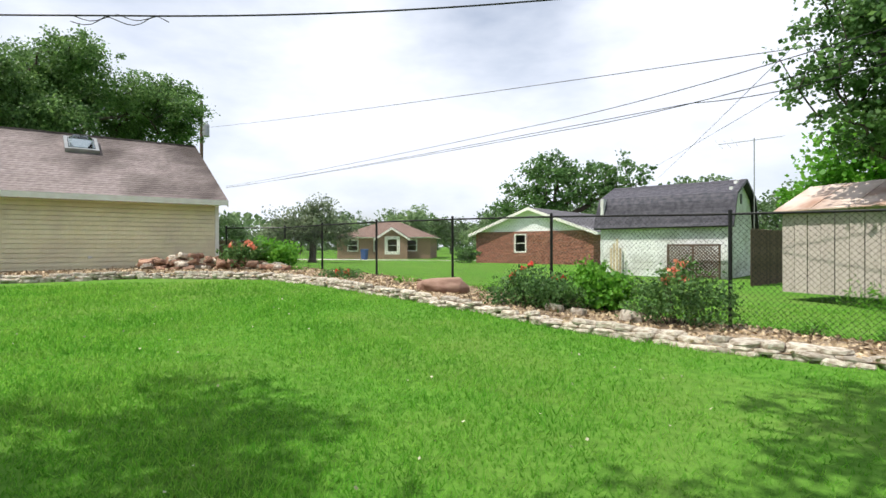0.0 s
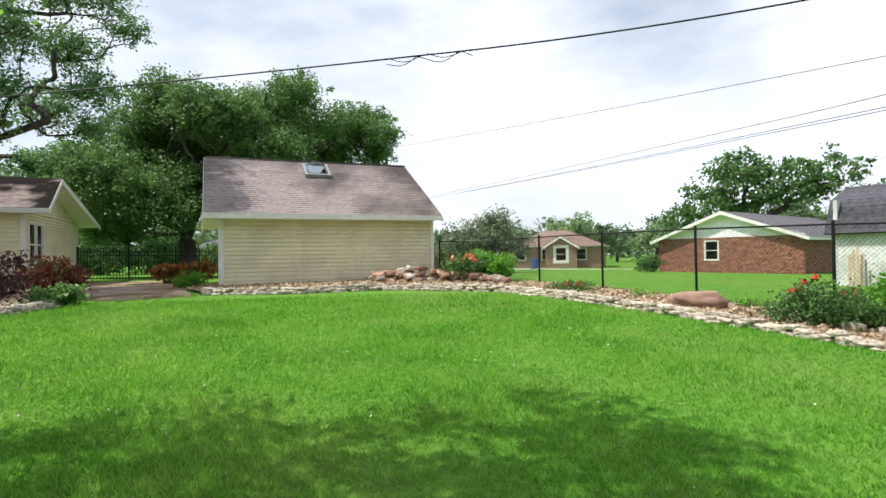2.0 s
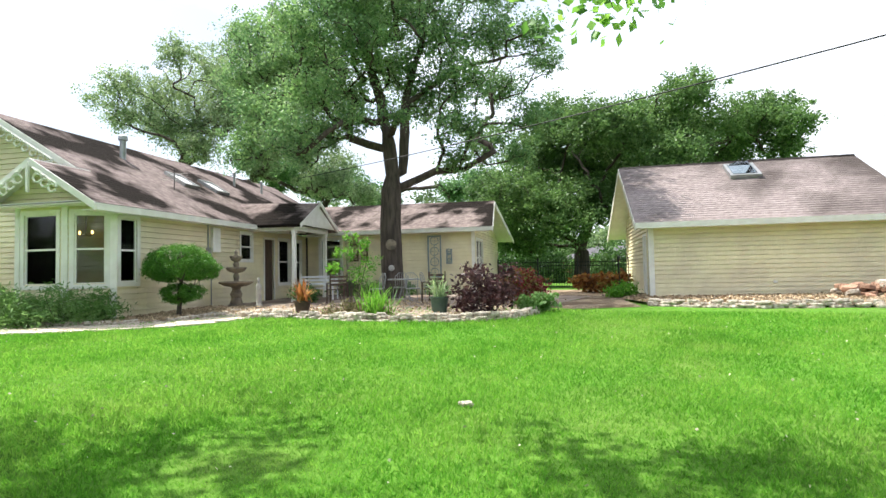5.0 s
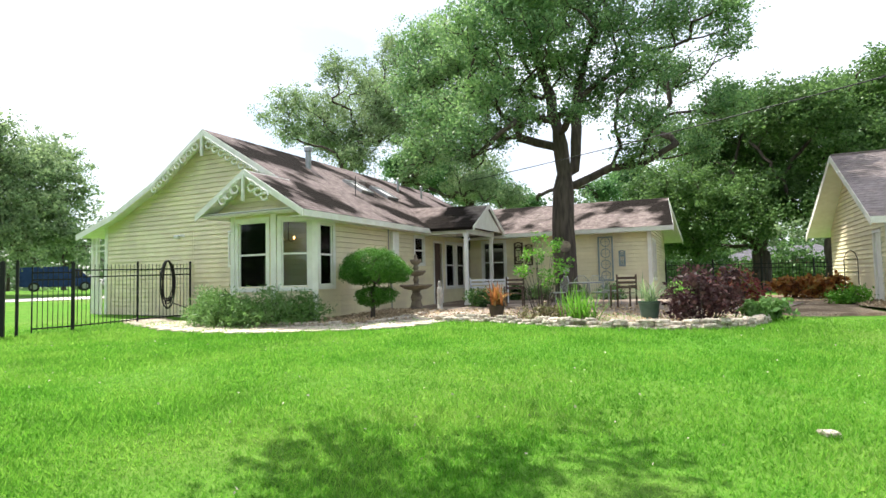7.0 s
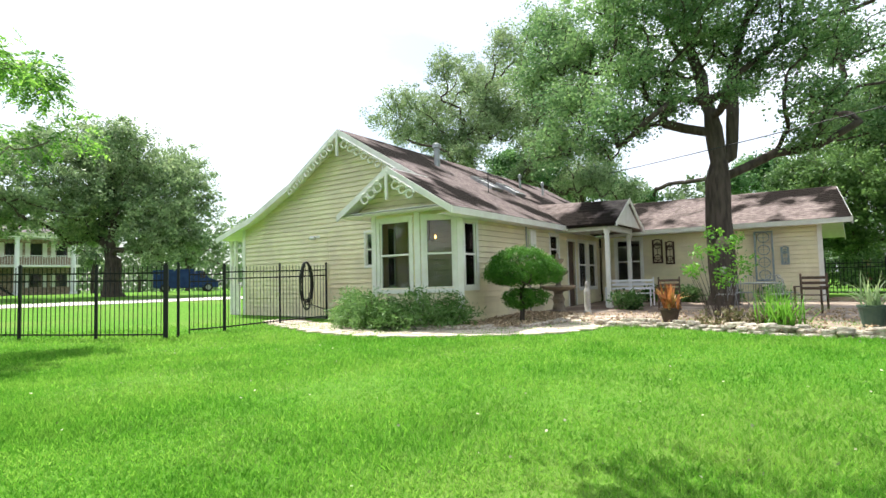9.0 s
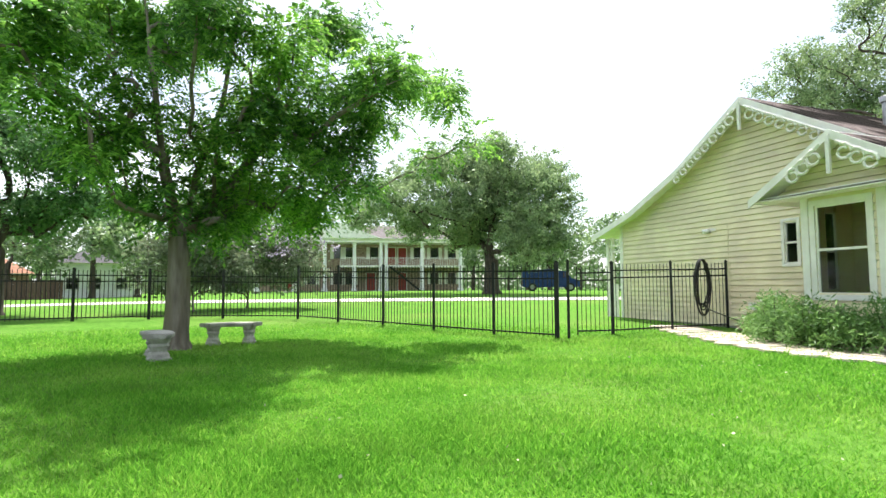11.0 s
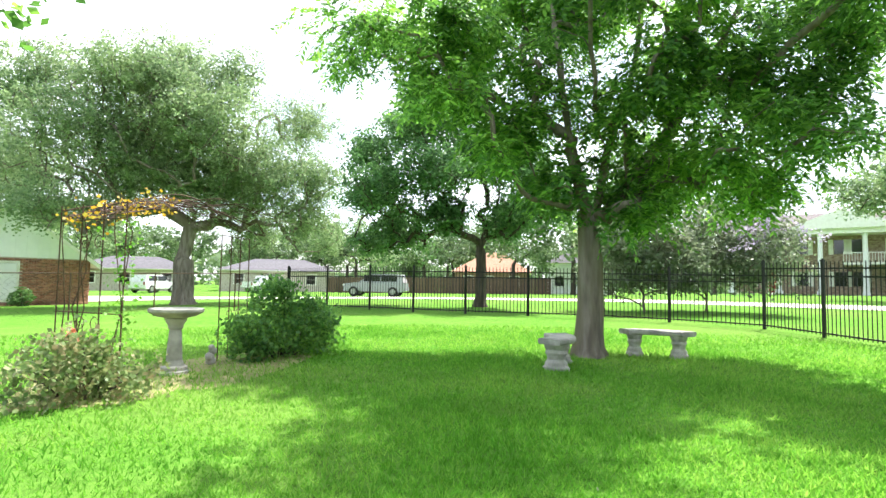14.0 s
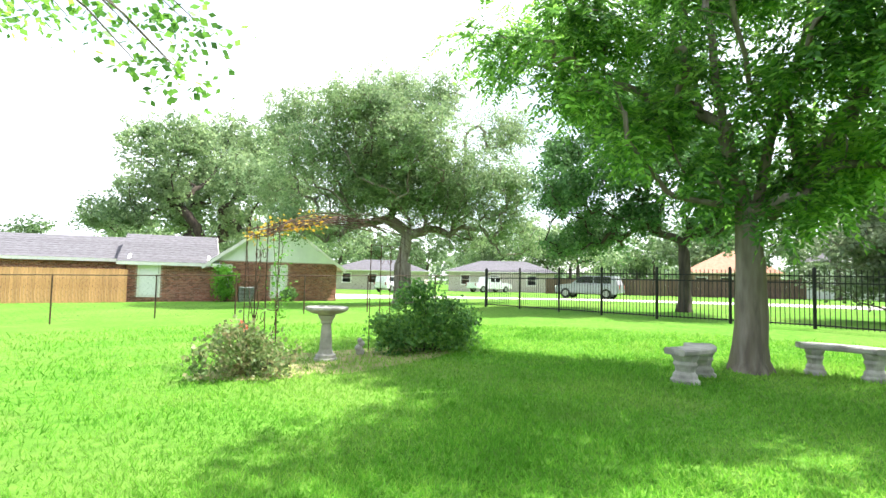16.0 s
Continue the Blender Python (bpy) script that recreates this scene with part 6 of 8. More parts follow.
def patio_set():
    z = G(-17, 9) + 0.04
    x, y = W(-9.6, 18.6)
    t = thing("patio_table", pose(x, y, z), "pale round cast-metal patio table", "table")
    bm = bmesh.new()
    lathe(bm, [(.5, .70), (.53, .71), (.53, .735), (.5, .74)], 24)
    part("tabletop", bm, M_GREYMETAL, t)
    for k in range(4):
        a = math.pi / 2 * k + .3
        bm = bmesh.new()
        tube(bm, [(.1 * math.cos(a), .1 * math.sin(a), .7), (.12 * math.cos(a), .12 * math.sin(a), .35), (.34 * math.cos(a), .34 * math.sin(a), 0)], .015, .015, 6)
        part("leg", bm, M_GREYMETAL, t)
    c = thing("metal_chair", pose(x + .9, y - .3, z, 0, 0, 70), "pale openwork metal patio chair", "chair", "chairs round the patio table")
    bm = bmesh.new()
    lathe(bm, [(.2, .43), (.22, .44), (.22, .46), (.2, .465)], 14)
    part("seat", bm, M_GREYMETAL, c)
    for a, b in ((-.17, -.17), (.17, -.17), (-.17, .17), (.17, .17)):
        bm = bmesh.new()
        tube(bm, [(a, b, .44), (a * 1.2, b * 1.25, 0)], .011, .011, 6)
        part("leg", bm, M_GREYMETAL, c)
    bm = bmesh.new()
    tube(bm, [(-.2, .18, .45), (-.22, .24, .8), (-.1, .27, .93), (.1, .27, .93), (.22, .24, .8), (.2, .18, .45)], .012, .012, 6)
    for k in range(-2, 3):
        tube(bm, [(k * .07, .19, .46), (k * .07, .26, .9)], .006, .006, 5)
    part("backrest", bm, M_GREYMETAL, c)
    for dx, dy, rz in ((-.8, .4, 250), (.1, .95, 160), (-.1, -1.0, 350)):
        copy_thing(c, pose(x + dx, y + dy, z, 0, 0, rz))
    for k, (u, v_, rot) in enumerate(((-13.5, 20.3, 37), (-11.8, 18.3, 47), (-8.4, 17.7, 20))):
        bx, by = W(u, v_)
        if k == 0:
            b = thing("patio_bench", pose(bx, by, z, 0, 0, rot), "white slatted metal bench near the porch", "bench")
            mm, w_ = M_WHITEPAINT, .75
        else:
            b = thing("wooden_chair", pose(bx, by, z, 0, 0, rot), "weathered wooden garden chair on the patio", "chair", "wooden patio chairs")
            mm, w_ = M_OLDWOOD, .3
        for q in range(5):
            bbox("slat", -w_, w_, -.2 + q * .09, -.13 + q * .09, .42, .44, mm, b)
        for q in range(3):
            bbox("back_slat", -w_, w_, .24, .26, .55 + q * .13, .62 + q * .13, mm, b)
        for a in (-w_, w_ - .04):
            for c_, h_ in ((-.2, .62), (.22, .95)):
                bbox("leg", a, a + .04, c_, c_ + .04, 0, h_, mm, b)
            bbox("armrest", a, a + .05, -.22, .26, .62, .65, mm, b)


patio_set()


def trellises():
    """Openwork panels that hang on the wing wall: a tall one and three small arched ones."""
    spec = ((-10.08, -9.5, 1.35, 3.08, "tall faded teal iron panel hung on the wing wall", False), (-9.3, -9.05, 1.9, 2.5, "small pale arched panel hung on the wing wall", True),
            (-13.5, -13.12, 2.1, 3.0, "dark arched iron panel hung on the wing wall", True), (-13.02, -12.7, 2.05, 2.9, "dark arched iron panel hung on the wing wall", True))
    for x0, x1, z0, z1, lab, arched in spec:
        t = thing("wall_panel", HM @ pose(0, 23.54, 0), lab, "wall decoration", "iron panels on the wing wall")
        mm = M_TEAL if not arched or x0 > -10 else M_RUSTIRON
        bm = bmesh.new()
        for a, b, c, d in ((x0, x0 + .06, z0, z1), (x1 - .06, x1, z0, z1), (x0 + .06, x1 - .06, z0, z0 + .06), (x0 + .06, x1 - .06, z1 - .06 if not arched else z1 - .2, z1 if not arched else z1 - .16)):
            box(bm, a, b, -.02, .02, c, d)
        if arched:
            cx, rr = (x0 + x1) / 2, (x1 - x0) / 2 - .02
            tube(bm, [(cx + rr * math.cos(a), 0, z1 - .18 + .2 * math.sin(a)) for a in (math.pi * i / 8 for i in range(9))], .018, .018, 6)
        part("frame", bm, mm, t)
        bm = bmesh.new()
        cx = (x0 + x1) / 2
        tube(bm, [(cx, 0, z0 + .05), (cx, 0, z1 - .05)], .008, .008, 5)
        n = max(2, int((z1 - z0) / .4))
        for i in range(n):
            zc = z0 + (z1 - z0) * (i + .5) / n
            w_ = (x1 - x0) * .3
            tube(bm, [(cx + w_ * math.cos(a), 0, zc + w_ * math.sin(a)) for a in (2 * math.pi * j / 12 for j in range(13))], .017, .017, 5)
            tube(bm, [(cx - w_, 0, zc), (cx + w_, 0, zc)], .008, .008, 5)
        part("scrollwork", bm, mm, t)
    x, y = -14.0, 14.35
    h = thing("plant_hook", pose(x, y, G(x, y)), "tall black arched iron hook stand at the garage corner", "hook stand")
    bm = bmesh.new()
    tube(bm, [(0, 0, 0), (0, 0, 1.25), (-.06, 0, 1.42), (-.17, 0, 1.5), (-.28, 0, 1.42), (-.34, 0, 1.25), (-.34, 0, 0)], .012, .012, 6)
    for z in (.5, .9, 1.25):
        tube(bm, [(0, 0, z), (-.34, 0, z)], .01, .01, 5)
    part("frame", bm, M_BLACK, h)


trellises()

# ---- rose bed plants ----
rb = ((1.55, 10.3, .42, (4, .08, L_REDROSE, "red blooms"), L_SHRUB, "low spreading rose bush with red blooms against the fence"),
      (2.15, 10.4, .35, (2, .08, L_REDROSE, "red blooms"), L_SHRUB, "low spreading rose bush with red blooms against the fence"),
      (3.75, 8.75, .55, (5, .10, L_PINKROSE, "coral blooms"), L_SHRUB, "large rose bush with coral blooms before the fence"))
for k, (x, y, s, fl, lm, lab) in enumerate(rb):
    shrub("rose_bush", (x, y), [(0, 0, s, s), (.35, -.25, s * .8, s * .75), (-.35, .3, s * .8, s * .75), (0, .1, s * 1.3, s * .6), (.2, .3, s * 1.75, s * .28), (-.25, -.2, s * 1.6, s * .25), (.55, .1, s * 1.2, s * .3), (-.6, 0, s * .6, s * .4)], int(6500 * s), 0.065, lm, lab, 80 + k, "rose bush", fl, spread=.11, aspect=.33)
shrub("leafy_shrub", (2.95, 10.25), [(0, 0, .3, .38), (-.15, .15, .65, .35), (.2, -.1, .5, .35)], 2600, 0.09, L_BRIGHT, "bright green leafy shrub in front of the fence", 84, spread=.07)
shrub("rose_bush", W(5.1, 16.7), [(0, 0, .45, .5), (.3, .1, .6, .45), (-.3, 0, .4, .4)], 3000, 0.08, L_SHRUB, "rose bush heavy with coral-pink blooms by the garage", 85, "rose bush", (8, .14, L_PINKROSE, "coral-pink blooms"))
shrub("leafy_shrub", W(6.05, 16.6), [(0, 0, .45, .55), (.3, .1, .55, .45), (-.3, 0, .7, .4)], 3600, 0.09, L_BRIGHT, "rounded bright green shrub by the garage", 86)
shrub("low_shrub", (-2.6, 13.9), [(0, 0, .12, .22), (.35, -.15, .15, .25), (-.4, .25, .12, .22)], 1100, 0.06, L_SHRUB, "low grey-green shrub in the rose bed", 87, flowers=(3, .12, L_REDROSE, "red blooms"))
for k, (x, y) in enumerate(((-1.0, 13.3), (0.9, 12.2), (-4.3, 16.0), (5.2, 7.9), (-6.5, 16.6), (6.0, 7.4))):
    shrub("weed_clump", (x, y), [(0, 0, .08, .16), (.2, .1, .1, .16)], 300, 0.05, L_BRIGHT, "small clump of green weeds", 90 + k, group="weeds in the rose bed")


# ---- trees of the garden ----
PT = (-17.78, -12.53)
PECAN_CROWN = [(-14.4, -16, 6.2, 0.5), (-14.3, -14.4, 6.2, 0.5), (-15.7, -15.8, 6.7, 0.6), (-15.5, -14, 5.6, 0.6), (-16.2, -16.1, 5.6, 0.5), (-15.5, -12.9, 4.7, 0.5), (-16.8, -14.1, 6.1, 0.7), (-15.6, -13.5, 6.3, 0.6), (-17.5, -14.3, 7.4, 0.8), (-17, -12.9, 5.4, 0.7), (-16.9, -13.4, 4.5, 0.6), (-15.9, -12.8, 3.85, 0.24), (-17.7, -13.7, 3.7, 0.6), (-16.8, -12.8, 3.05, 0.32), (-18.6, -13.7, 7.2, 1), (-17.3, -11.1, 6.3, 0.8), (-18.4, -12.5, 4.9, 0.7), (-18, -11.1, 5.1, 0.5), (-19.3, -12.6, 3.8, 0.7), (-18.1, -11.8, 2.95, 0.4), (-18.8, -11.5, 3.35, 0.4), (-18.3, -10.5, 3.55, 0.24), (-20.6, -10.8, 4.9, 0.7), (-19.8, -9.7, 4.1, 0.5), (-21.3, -10.9, 6.5, 0.8), (-19.3, -9, 6, 0.6), (-20.9, -10, 5.5, 0.6), (-20.4, -8.7, 6.5, 0.7), (-22.9, -8.9, 6.7, 0.7), (-22, -7.9, 5.3, 0.4), (-21.8, -8.5, 4.8, 0.4), (-18.3, -10.4, 6.2, 0.6), (-20.8, -10.7, 7.9, 0.7), (-18.3, -12.0, 3.1, 0.55), (-18.8, -11.6, 3.5, 0.6), (-17.2, -12.9, 3.3, 0.6), (-17.4, -10.4, 8.8, 1), (-18.6, -13, 9, 1.2), (-19.6, -10.7, 5.1, 0.8), (-21, -11.2, 4.3, 0.8), (-18.9, -10.6, 3.8, 0.6), (-18.8, -11.3, 5.5, 0.8), (-20.5, -11.6, 3.4, 0.5), (-17.9, -11.4, 4.6, 0.6), (-17.7, -12.2, 4.1, 0.5)]
tree("pecan_tree", PT, 0.205, 1.55, PECAN_CROWN, 122000, 0.14, L_PECAN, M_BARK, "leafy pecan tree with a forked grey trunk over two benches", 1, spread=0.30, per=26, twigs=700, aspect=.19, shell=.3, feather=True,
     leaders=[[(-17.74, -12.58, 2.9), (-17.55, -12.75, 4.0), (-17.35, -12.95, 6.1), (-17.1, -13.1, 8.6)], [(-17.86, -12.45, 2.9), (-18.08, -12.3, 4.3), (-18.4, -12.1, 5.4), (-18.7, -11.8, 8.4)],
              [(-17.95, -12.35, 2.75), (-18.8, -11.75, 4.2), (-19.45, -10.95, 6.1), (-19.8, -10.5, 7.5)], [(-17.6, -12.7, 4.1), (-16.5, -13.8, 5.1), (-15.3, -15.0, 5.9), (-14.2, -16.1, 6.4)], [(-17.6, -12.2, 4.6), (-16.6, -11.2, 6.4), (-15.4, -10.2, 7.9)]])
PATIO_CROWN = [(-20.9, 10.7, 15.1, 1.7), (-20, 8.7, 12.2, 1.6), (-21.1, 12.9, 14.4, 1.8), (-21.4, 8.1, 11.3, 1.5), (-20.8, 15.1, 13.7, 1.5), (-20.8, 6.5, 9.7, 1.2), (-21.5, 11.1, 12, 1.8), (-20.5, 8.6, 9.5, 1.2), (-24.1, 8.9, 10.2, 1.2), (-19.8, 11.6, 10.4, 1.3), (-19.1, 13.6, 10.7, 1.1), (-17, 13.6, 10, 1), (-18.9, 16.5, 10.2, 0.7), (-19.1, 11.9, 8.7, 1.3), (-20.6, 15.5, 9.4, 1.1), (-16.8, 13, 6.9, 0.8), (-21, 11.9, 8.3, 1.1), (-18.7, 11.4, 6.7, 0.9), (-20.6, 14.6, 7, 1), (-19.5, 12, 5.7, 0.6), (-22, 8.9, 8.3, 1.1), (-21.1, 6.9, 7.7, 1), (-24.6, 7.2, 9.7, 1.2), (-22.7, 6, 7.3, 1.1), (-26, 6.7, 9.3, 1.2), (-21, 6.2, 6.3, 0.9), (-23, 8.6, 7, 0.9), (-20.6, 8.3, 6.9, 0.7), (-24.5, 8.2, 6.4, 0.6), (-23.4, 5.7, 6.1, 0.9), (-21.1, 10.4, 9.1, 1.1), (-19.5, 9.4, 7, 0.5), (-19.5, 15.4, 6.3, 0.6), (-20.8, 9, 10.7, 1.2), (-25.7, 7.1, 11.2, 1.2)]
tree("patio_tree", W(-10.75, 20.9), 0.37, 4.0, PATIO_CROWN, 150000, 0.10, L_WILLOWOAK, M_DARKBARK, "tall tree with a dark trunk growing through the patio", 2, spread=0.24, per=30, twigs=1700, aspect=.36, shell=.1,
     leaders=[[(-21.15, 10.3, 5.2), (-21.2, 10.2, 6.3), (-21.35, 9.95, 8.0), (-21.7, 9.5, 9.9), (-22.0, 9.2, 12.0), (-22.1, 9.1, 14.5)], [(-20.95, 10.6, 5.4), (-20.9, 10.7, 6.8), (-20.9, 10.8, 8.2), (-20.5, 11.2, 10.0), (-20.0, 11.6, 13.0)],
              [(-21.3, 10.1, 6.2), (-22.1, 9.1, 6.6), (-22.9, 8.2, 6.7), (-24.5, 6.5, 6.9)], [(-20.9, 10.6, 4.8), (-20.2, 11.6, 5.35), (-19.5, 12.4, 5.4), (-18.9, 13.1, 5.9)], [(-20.9, 10.8, 7.9), (-19.6, 12.2, 9.2), (-18.3, 13.5, 9.5), (-17.0, 15.0, 9.9)]])
ornx, orny = W(-10.75, 20.9)
for k, (zz, rr) in enumerate(((2.6, .2), (1.75, .11))):
    o = thing("trunk_plaque", pose(ornx + .78 * .44, orny - .62 * .44, zz, 90, 0, 51.5), "round pale plaque fixed on the tree trunk", "plaque", "plaques on the trunk")
    bm = bmesh.new()
    lathe(bm, [(rr, -.02), (rr, .02), (rr * .8, .035)], 18)
    part("disc", bm, M_OLDSTONE if k == 0 else M_CONCRETE, o)
OAK_CROWN = [(-24.6, 24.8, 10.4, 1.68), (-21.6, 24.1, 9.4, 1.79), (-26.9, 25.2, 8.8, 2.02), (-25.9, 22.2, 5.9, 2.24), (-26, 27.5, 8, 2.46), (-20.2, 24.4, 9.1, 1.57), (-21.1, 28.8, 10.1, 2.02), (-18.1, 27.4, 10.8, 1.46), (-20.4, 31.2, 9.7, 2.13), (-16.7, 30.2, 9.3, 1.79), (-15.8, 31.7, 10, 1.34), (-13.9, 30.1, 8.9, 0.9), (-18.3, 32, 8.1, 1.68), (-14.9, 30.9, 7.8, 1.12), (-23.6, 29.3, 8.3, 2.46), (-18.5, 25.7, 7.2, 1.79), (-27.2, 23.9, 3.6, 1.79), (-23.4, 23.2, 4.8, 2.02), (-29.5, 24, 5, 1.46), (-22.7, 25.5, 5.6, 1.68), (-27.8, 22.2, 6.4, 1.34), (-20.1, 25.2, 4.7, 1.46)]
tree("live_oak", (-23.8, 25.4), 0.42, 2.0, OAK_CROWN, 230000, 0.14, L_DARKOAK, M_DARKBARK, "broad dark green oak behind the garage", 3, spread=0.32, per=50, twigs=600, aspect=.4, shell=.1)
tree("leaning_oak", (-20.3, 25.2), 0.26, 2.3, [(-18.6, 26.6, 5.6, 1.5), (-17.4, 27.8, 5.0, 1.4)], 9000, 0.15, L_DARKOAK, M_DARKBARK, "leaning oak behind the garage", 33, leaders=[[(-19.2, 26.0, 4.0)]])
SHADE_CROWN = [(-18.6, -27.1, 7.1, 1), (-18.7, -25.4, 5.4, 1.4), (-20.3, -27.3, 8.2, 1.2), (-20.6, -25, 8.2, 1.2), (-22.9, -26.5, 9.6, 1.3), (-20.2, -24.1, 6, 1.3), (-22.7, -25.2, 7.1, 1.5), (-23.3, -22.8, 6.2, 1.4), (-20.4, -27.6, 4, 1.4), (-21.2, -25, 4.4, 1.1), (-23.6, -24, 4.3, 1.1), (-23.8, -22.1, 4.8, 1.1), (-18.9, -28.2, 5.3, 0.8), (-18.6, -26.3, 3.3, 0.7), (-23.2, -26.2, 10.9, 1), (-19.8, -24.3, 8.9, 0.8)]
tree("shade_oak", (-22.63, -24.56), 0.2, 2.2, SHADE_CROWN, 80000, 0.12, L_SHADEOAK, M_DARKBARK, "round-crowned green oak just beyond the iron fence", 4, spread=0.26, per=34, twigs=900, aspect=.4, shell=.15)
SPREADING_CROWN = [(-6.4, -33.4, 10.2, 1.83), (-9.3, -31, 10.2, 1.71), (-11.2, -35.3, 12.4, 1.71), (-13.6, -32.3, 11, 1.59), (-17.8, -36.6, 10.5, 1.83), (-12.8, -30.5, 8.5, 2.07), (-10.1, -34.4, 8.6, 2.44), (-7.7, -31.5, 7.7, 2.2), (-5.2, -35.7, 6.9, 1.95), (-15.5, -33, 6.9, 2.44), (-13.2, -33.5, 6, 2.2), (-17.6, -31.2, 6.4, 1.34), (-8.9, -35.2, 6.4, 2.07), (-17.2, -32.4, 4.7, 1.71), (-15.6, -36.6, 4.4, 1.59), (-7, -30.4, 4.4, 1.34), (-18.9, -34.6, 3.9, 0.98), (-10.8, -31.6, 9.8, 2.07), (-4.8, -35.7, 9.8, 1.34), (-8.2, -32.8, 4.3, 1.22), (-12, -33.5, 8, 2.2), (-10.5, -33, 6.2, 2), (-14, -33.6, 6.6, 2)]
tree("spreading_live_oak", (-12.0, -33.5), 0.42, 2.0, SPREADING_CROWN, 210000, 0.11, L_LIVEOAK, M_BARK, "wide grey-green live oak beyond the side fence", 5, spread=0.27, per=36, twigs=1700, aspect=.38, shell=.1)
FAR_OAK_CROWN = [(10.1, -51.1, 12.7, 2.4), (5.9, -48.4, 12.5, 2.4), (5.4, -56.2, 14.3, 2.8), (8.3, -49.6, 8.9, 2.8), (7.6, -57.5, 10.3, 3.8), (1.1, -49.3, 9.6, 2.9), (13.8, -51.3, 6.5, 1.9), (9.7, -47.8, 6.4, 2), (8.8, -55.9, 7.2, 2.6), (3.3, -52.7, 6.5, 2.1), (1.8, -54.4, 13.3, 2.1), (-1.5, -51.4, 8.2, 2.2), (-1.8, -59.1, 6.6, 2)]
tree("far_live_oak", (6.5, -52.5), 0.7, 3.2, FAR_OAK_CROWN, 80000, 0.2, L_LIVEOAK, M_DARKBARK, "large dense live oak behind the neighbour's roof", 6, spread=0.42, per=40, twigs=600, shell=.1)
STREET_CROWN = [(-50.9, -24.8, 7.9, 1.98), (-48.9, -21.2, 8.6, 2.31), (-53.7, -20.8, 11, 2.31), (-51, -17.8, 11.4, 1.87), (-55.9, -16.3, 12.6, 2.64), (-50, -12.5, 12.2, 1.65), (-54.1, -14.1, 10.6, 3.08), (-51.6, -10.9, 9.7, 2.31), (-56.5, -9.9, 11.6, 2.09), (-53.5, -8.7, 9.7, 1.76), (-54.1, -8.8, 7.6, 1.98), (-51.2, -10.4, 6.7, 2.53), (-55.1, -14, 7.8, 3.08), (-51.2, -16.4, 8, 2.86), (-55, -20.9, 7.5, 2.42), (-50.4, -10.9, 5.2, 2.09), (-53.8, -15.6, 6, 1.98), (-52, -8.7, 5.2, 1.43)]
tree("street_oak", (-53.1, -13.8), 0.55, 2.6, STREET_CROWN, 130000, 0.17, L_LIVEOAK, M_DARKBARK, "dark spreading oak in front of the columned building", 7, spread=0.36, per=44, twigs=600, shell=.1)
tree("rear_yard_tree", (-44.0, 20.0), 0.3, 2.0, [(-47.1, 15, 10.8, 1.6), (-44.1, 16, 9.2, 1.5), (-45.4, 19.7, 8.9, 1.8), (-43.3, 21.1, 8.7, 1.7), (-40.8, 21.4, 7.6, 1.3), (-42.4, 24.5, 7.5, 1), (-45.2, 18.1, 10.4, 1.4), (-37.1, 27.5, 8, 1.3), (-38.3, 31.2, 9.1, 1.7), (-36.7, 31.8, 8.4, 1.7)], 52000, 0.17, L_SHADEOAK, M_DARKBARK, "low broad green tree behind the house wing", 35, spread=.35, per=40, twigs=200, shell=.1)
BACK_CROWN = [(-42, 3.7, 12.2, 0.9), (-39.2, 4.5, 12.4, 1.2), (-42.6, 7.6, 13.2, 1.9), (-39.5, 7.4, 15, 1.2), (-42.8, 11, 15.6, 2), (-36.6, 10.5, 15.4, 1.4), (-39.8, 13.6, 15.4, 1.7), (-36.8, 13.2, 12.1, 2.1), (-41.5, 13, 12.6, 2), (-39.4, 9.6, 11.3, 1.6), (-40.7, 7.7, 10.7, 1.5), (-39.2, 4.5, 10.6, 1), (-39.6, 16.7, 17, 1.8), (-37.1, 14.6, 10.1, 1.8), (-40.2, 18.7, 9.5, 1.6), (-36.1, 12, 9.3, 1.4), (-42.2, 6.3, 11.4, 1.1), (-38.8, 8.6, 9.3, 1.3), (-39.7, 10.6, 13, 1.7), (-38.7, 16.9, 13.9, 1.7), (-36.3, 16.1, 7.5, 1.3), (-37, 18.8, 7, 1.1), (-39, 16, 7.9, 1.3), (-37.2, 13.6, 17.4, 1.5), (-39.1, 12.6, 8.5, 1.1)]
tree("house_back_tree", (-40.5, 8.3), 0.38, 4.5, BACK_CROWN, 130000, 0.13, L_LIVEOAK, M_DARKBARK, "airy grey-green tree behind the house roof", 8, spread=0.34, per=45, twigs=1200, aspect=.35, shell=.15)
HANG = [(-9.9, -11.42, 4.85), (-9.79, -11.26, 4.27), (-9.68, -11.1, 3.99), (-8.28, -11.08, 4.75), (-10.07, -11.27, 4.01), (-9.0, -11.41, 4.95), (-7.78, -11.33, 4.79), (-8.5, -11.35, 4.83), (-9.37, -11.27, 4.61), (-10.22, -11.34, 4.68), (-8.69, -11.35, 5.01), (-9.74, -11.46, 5.08), (-7.27, 3.27, 4.11), (-7.5, 2.73, 4.1), (-7.1, 3.33, 4.08)]
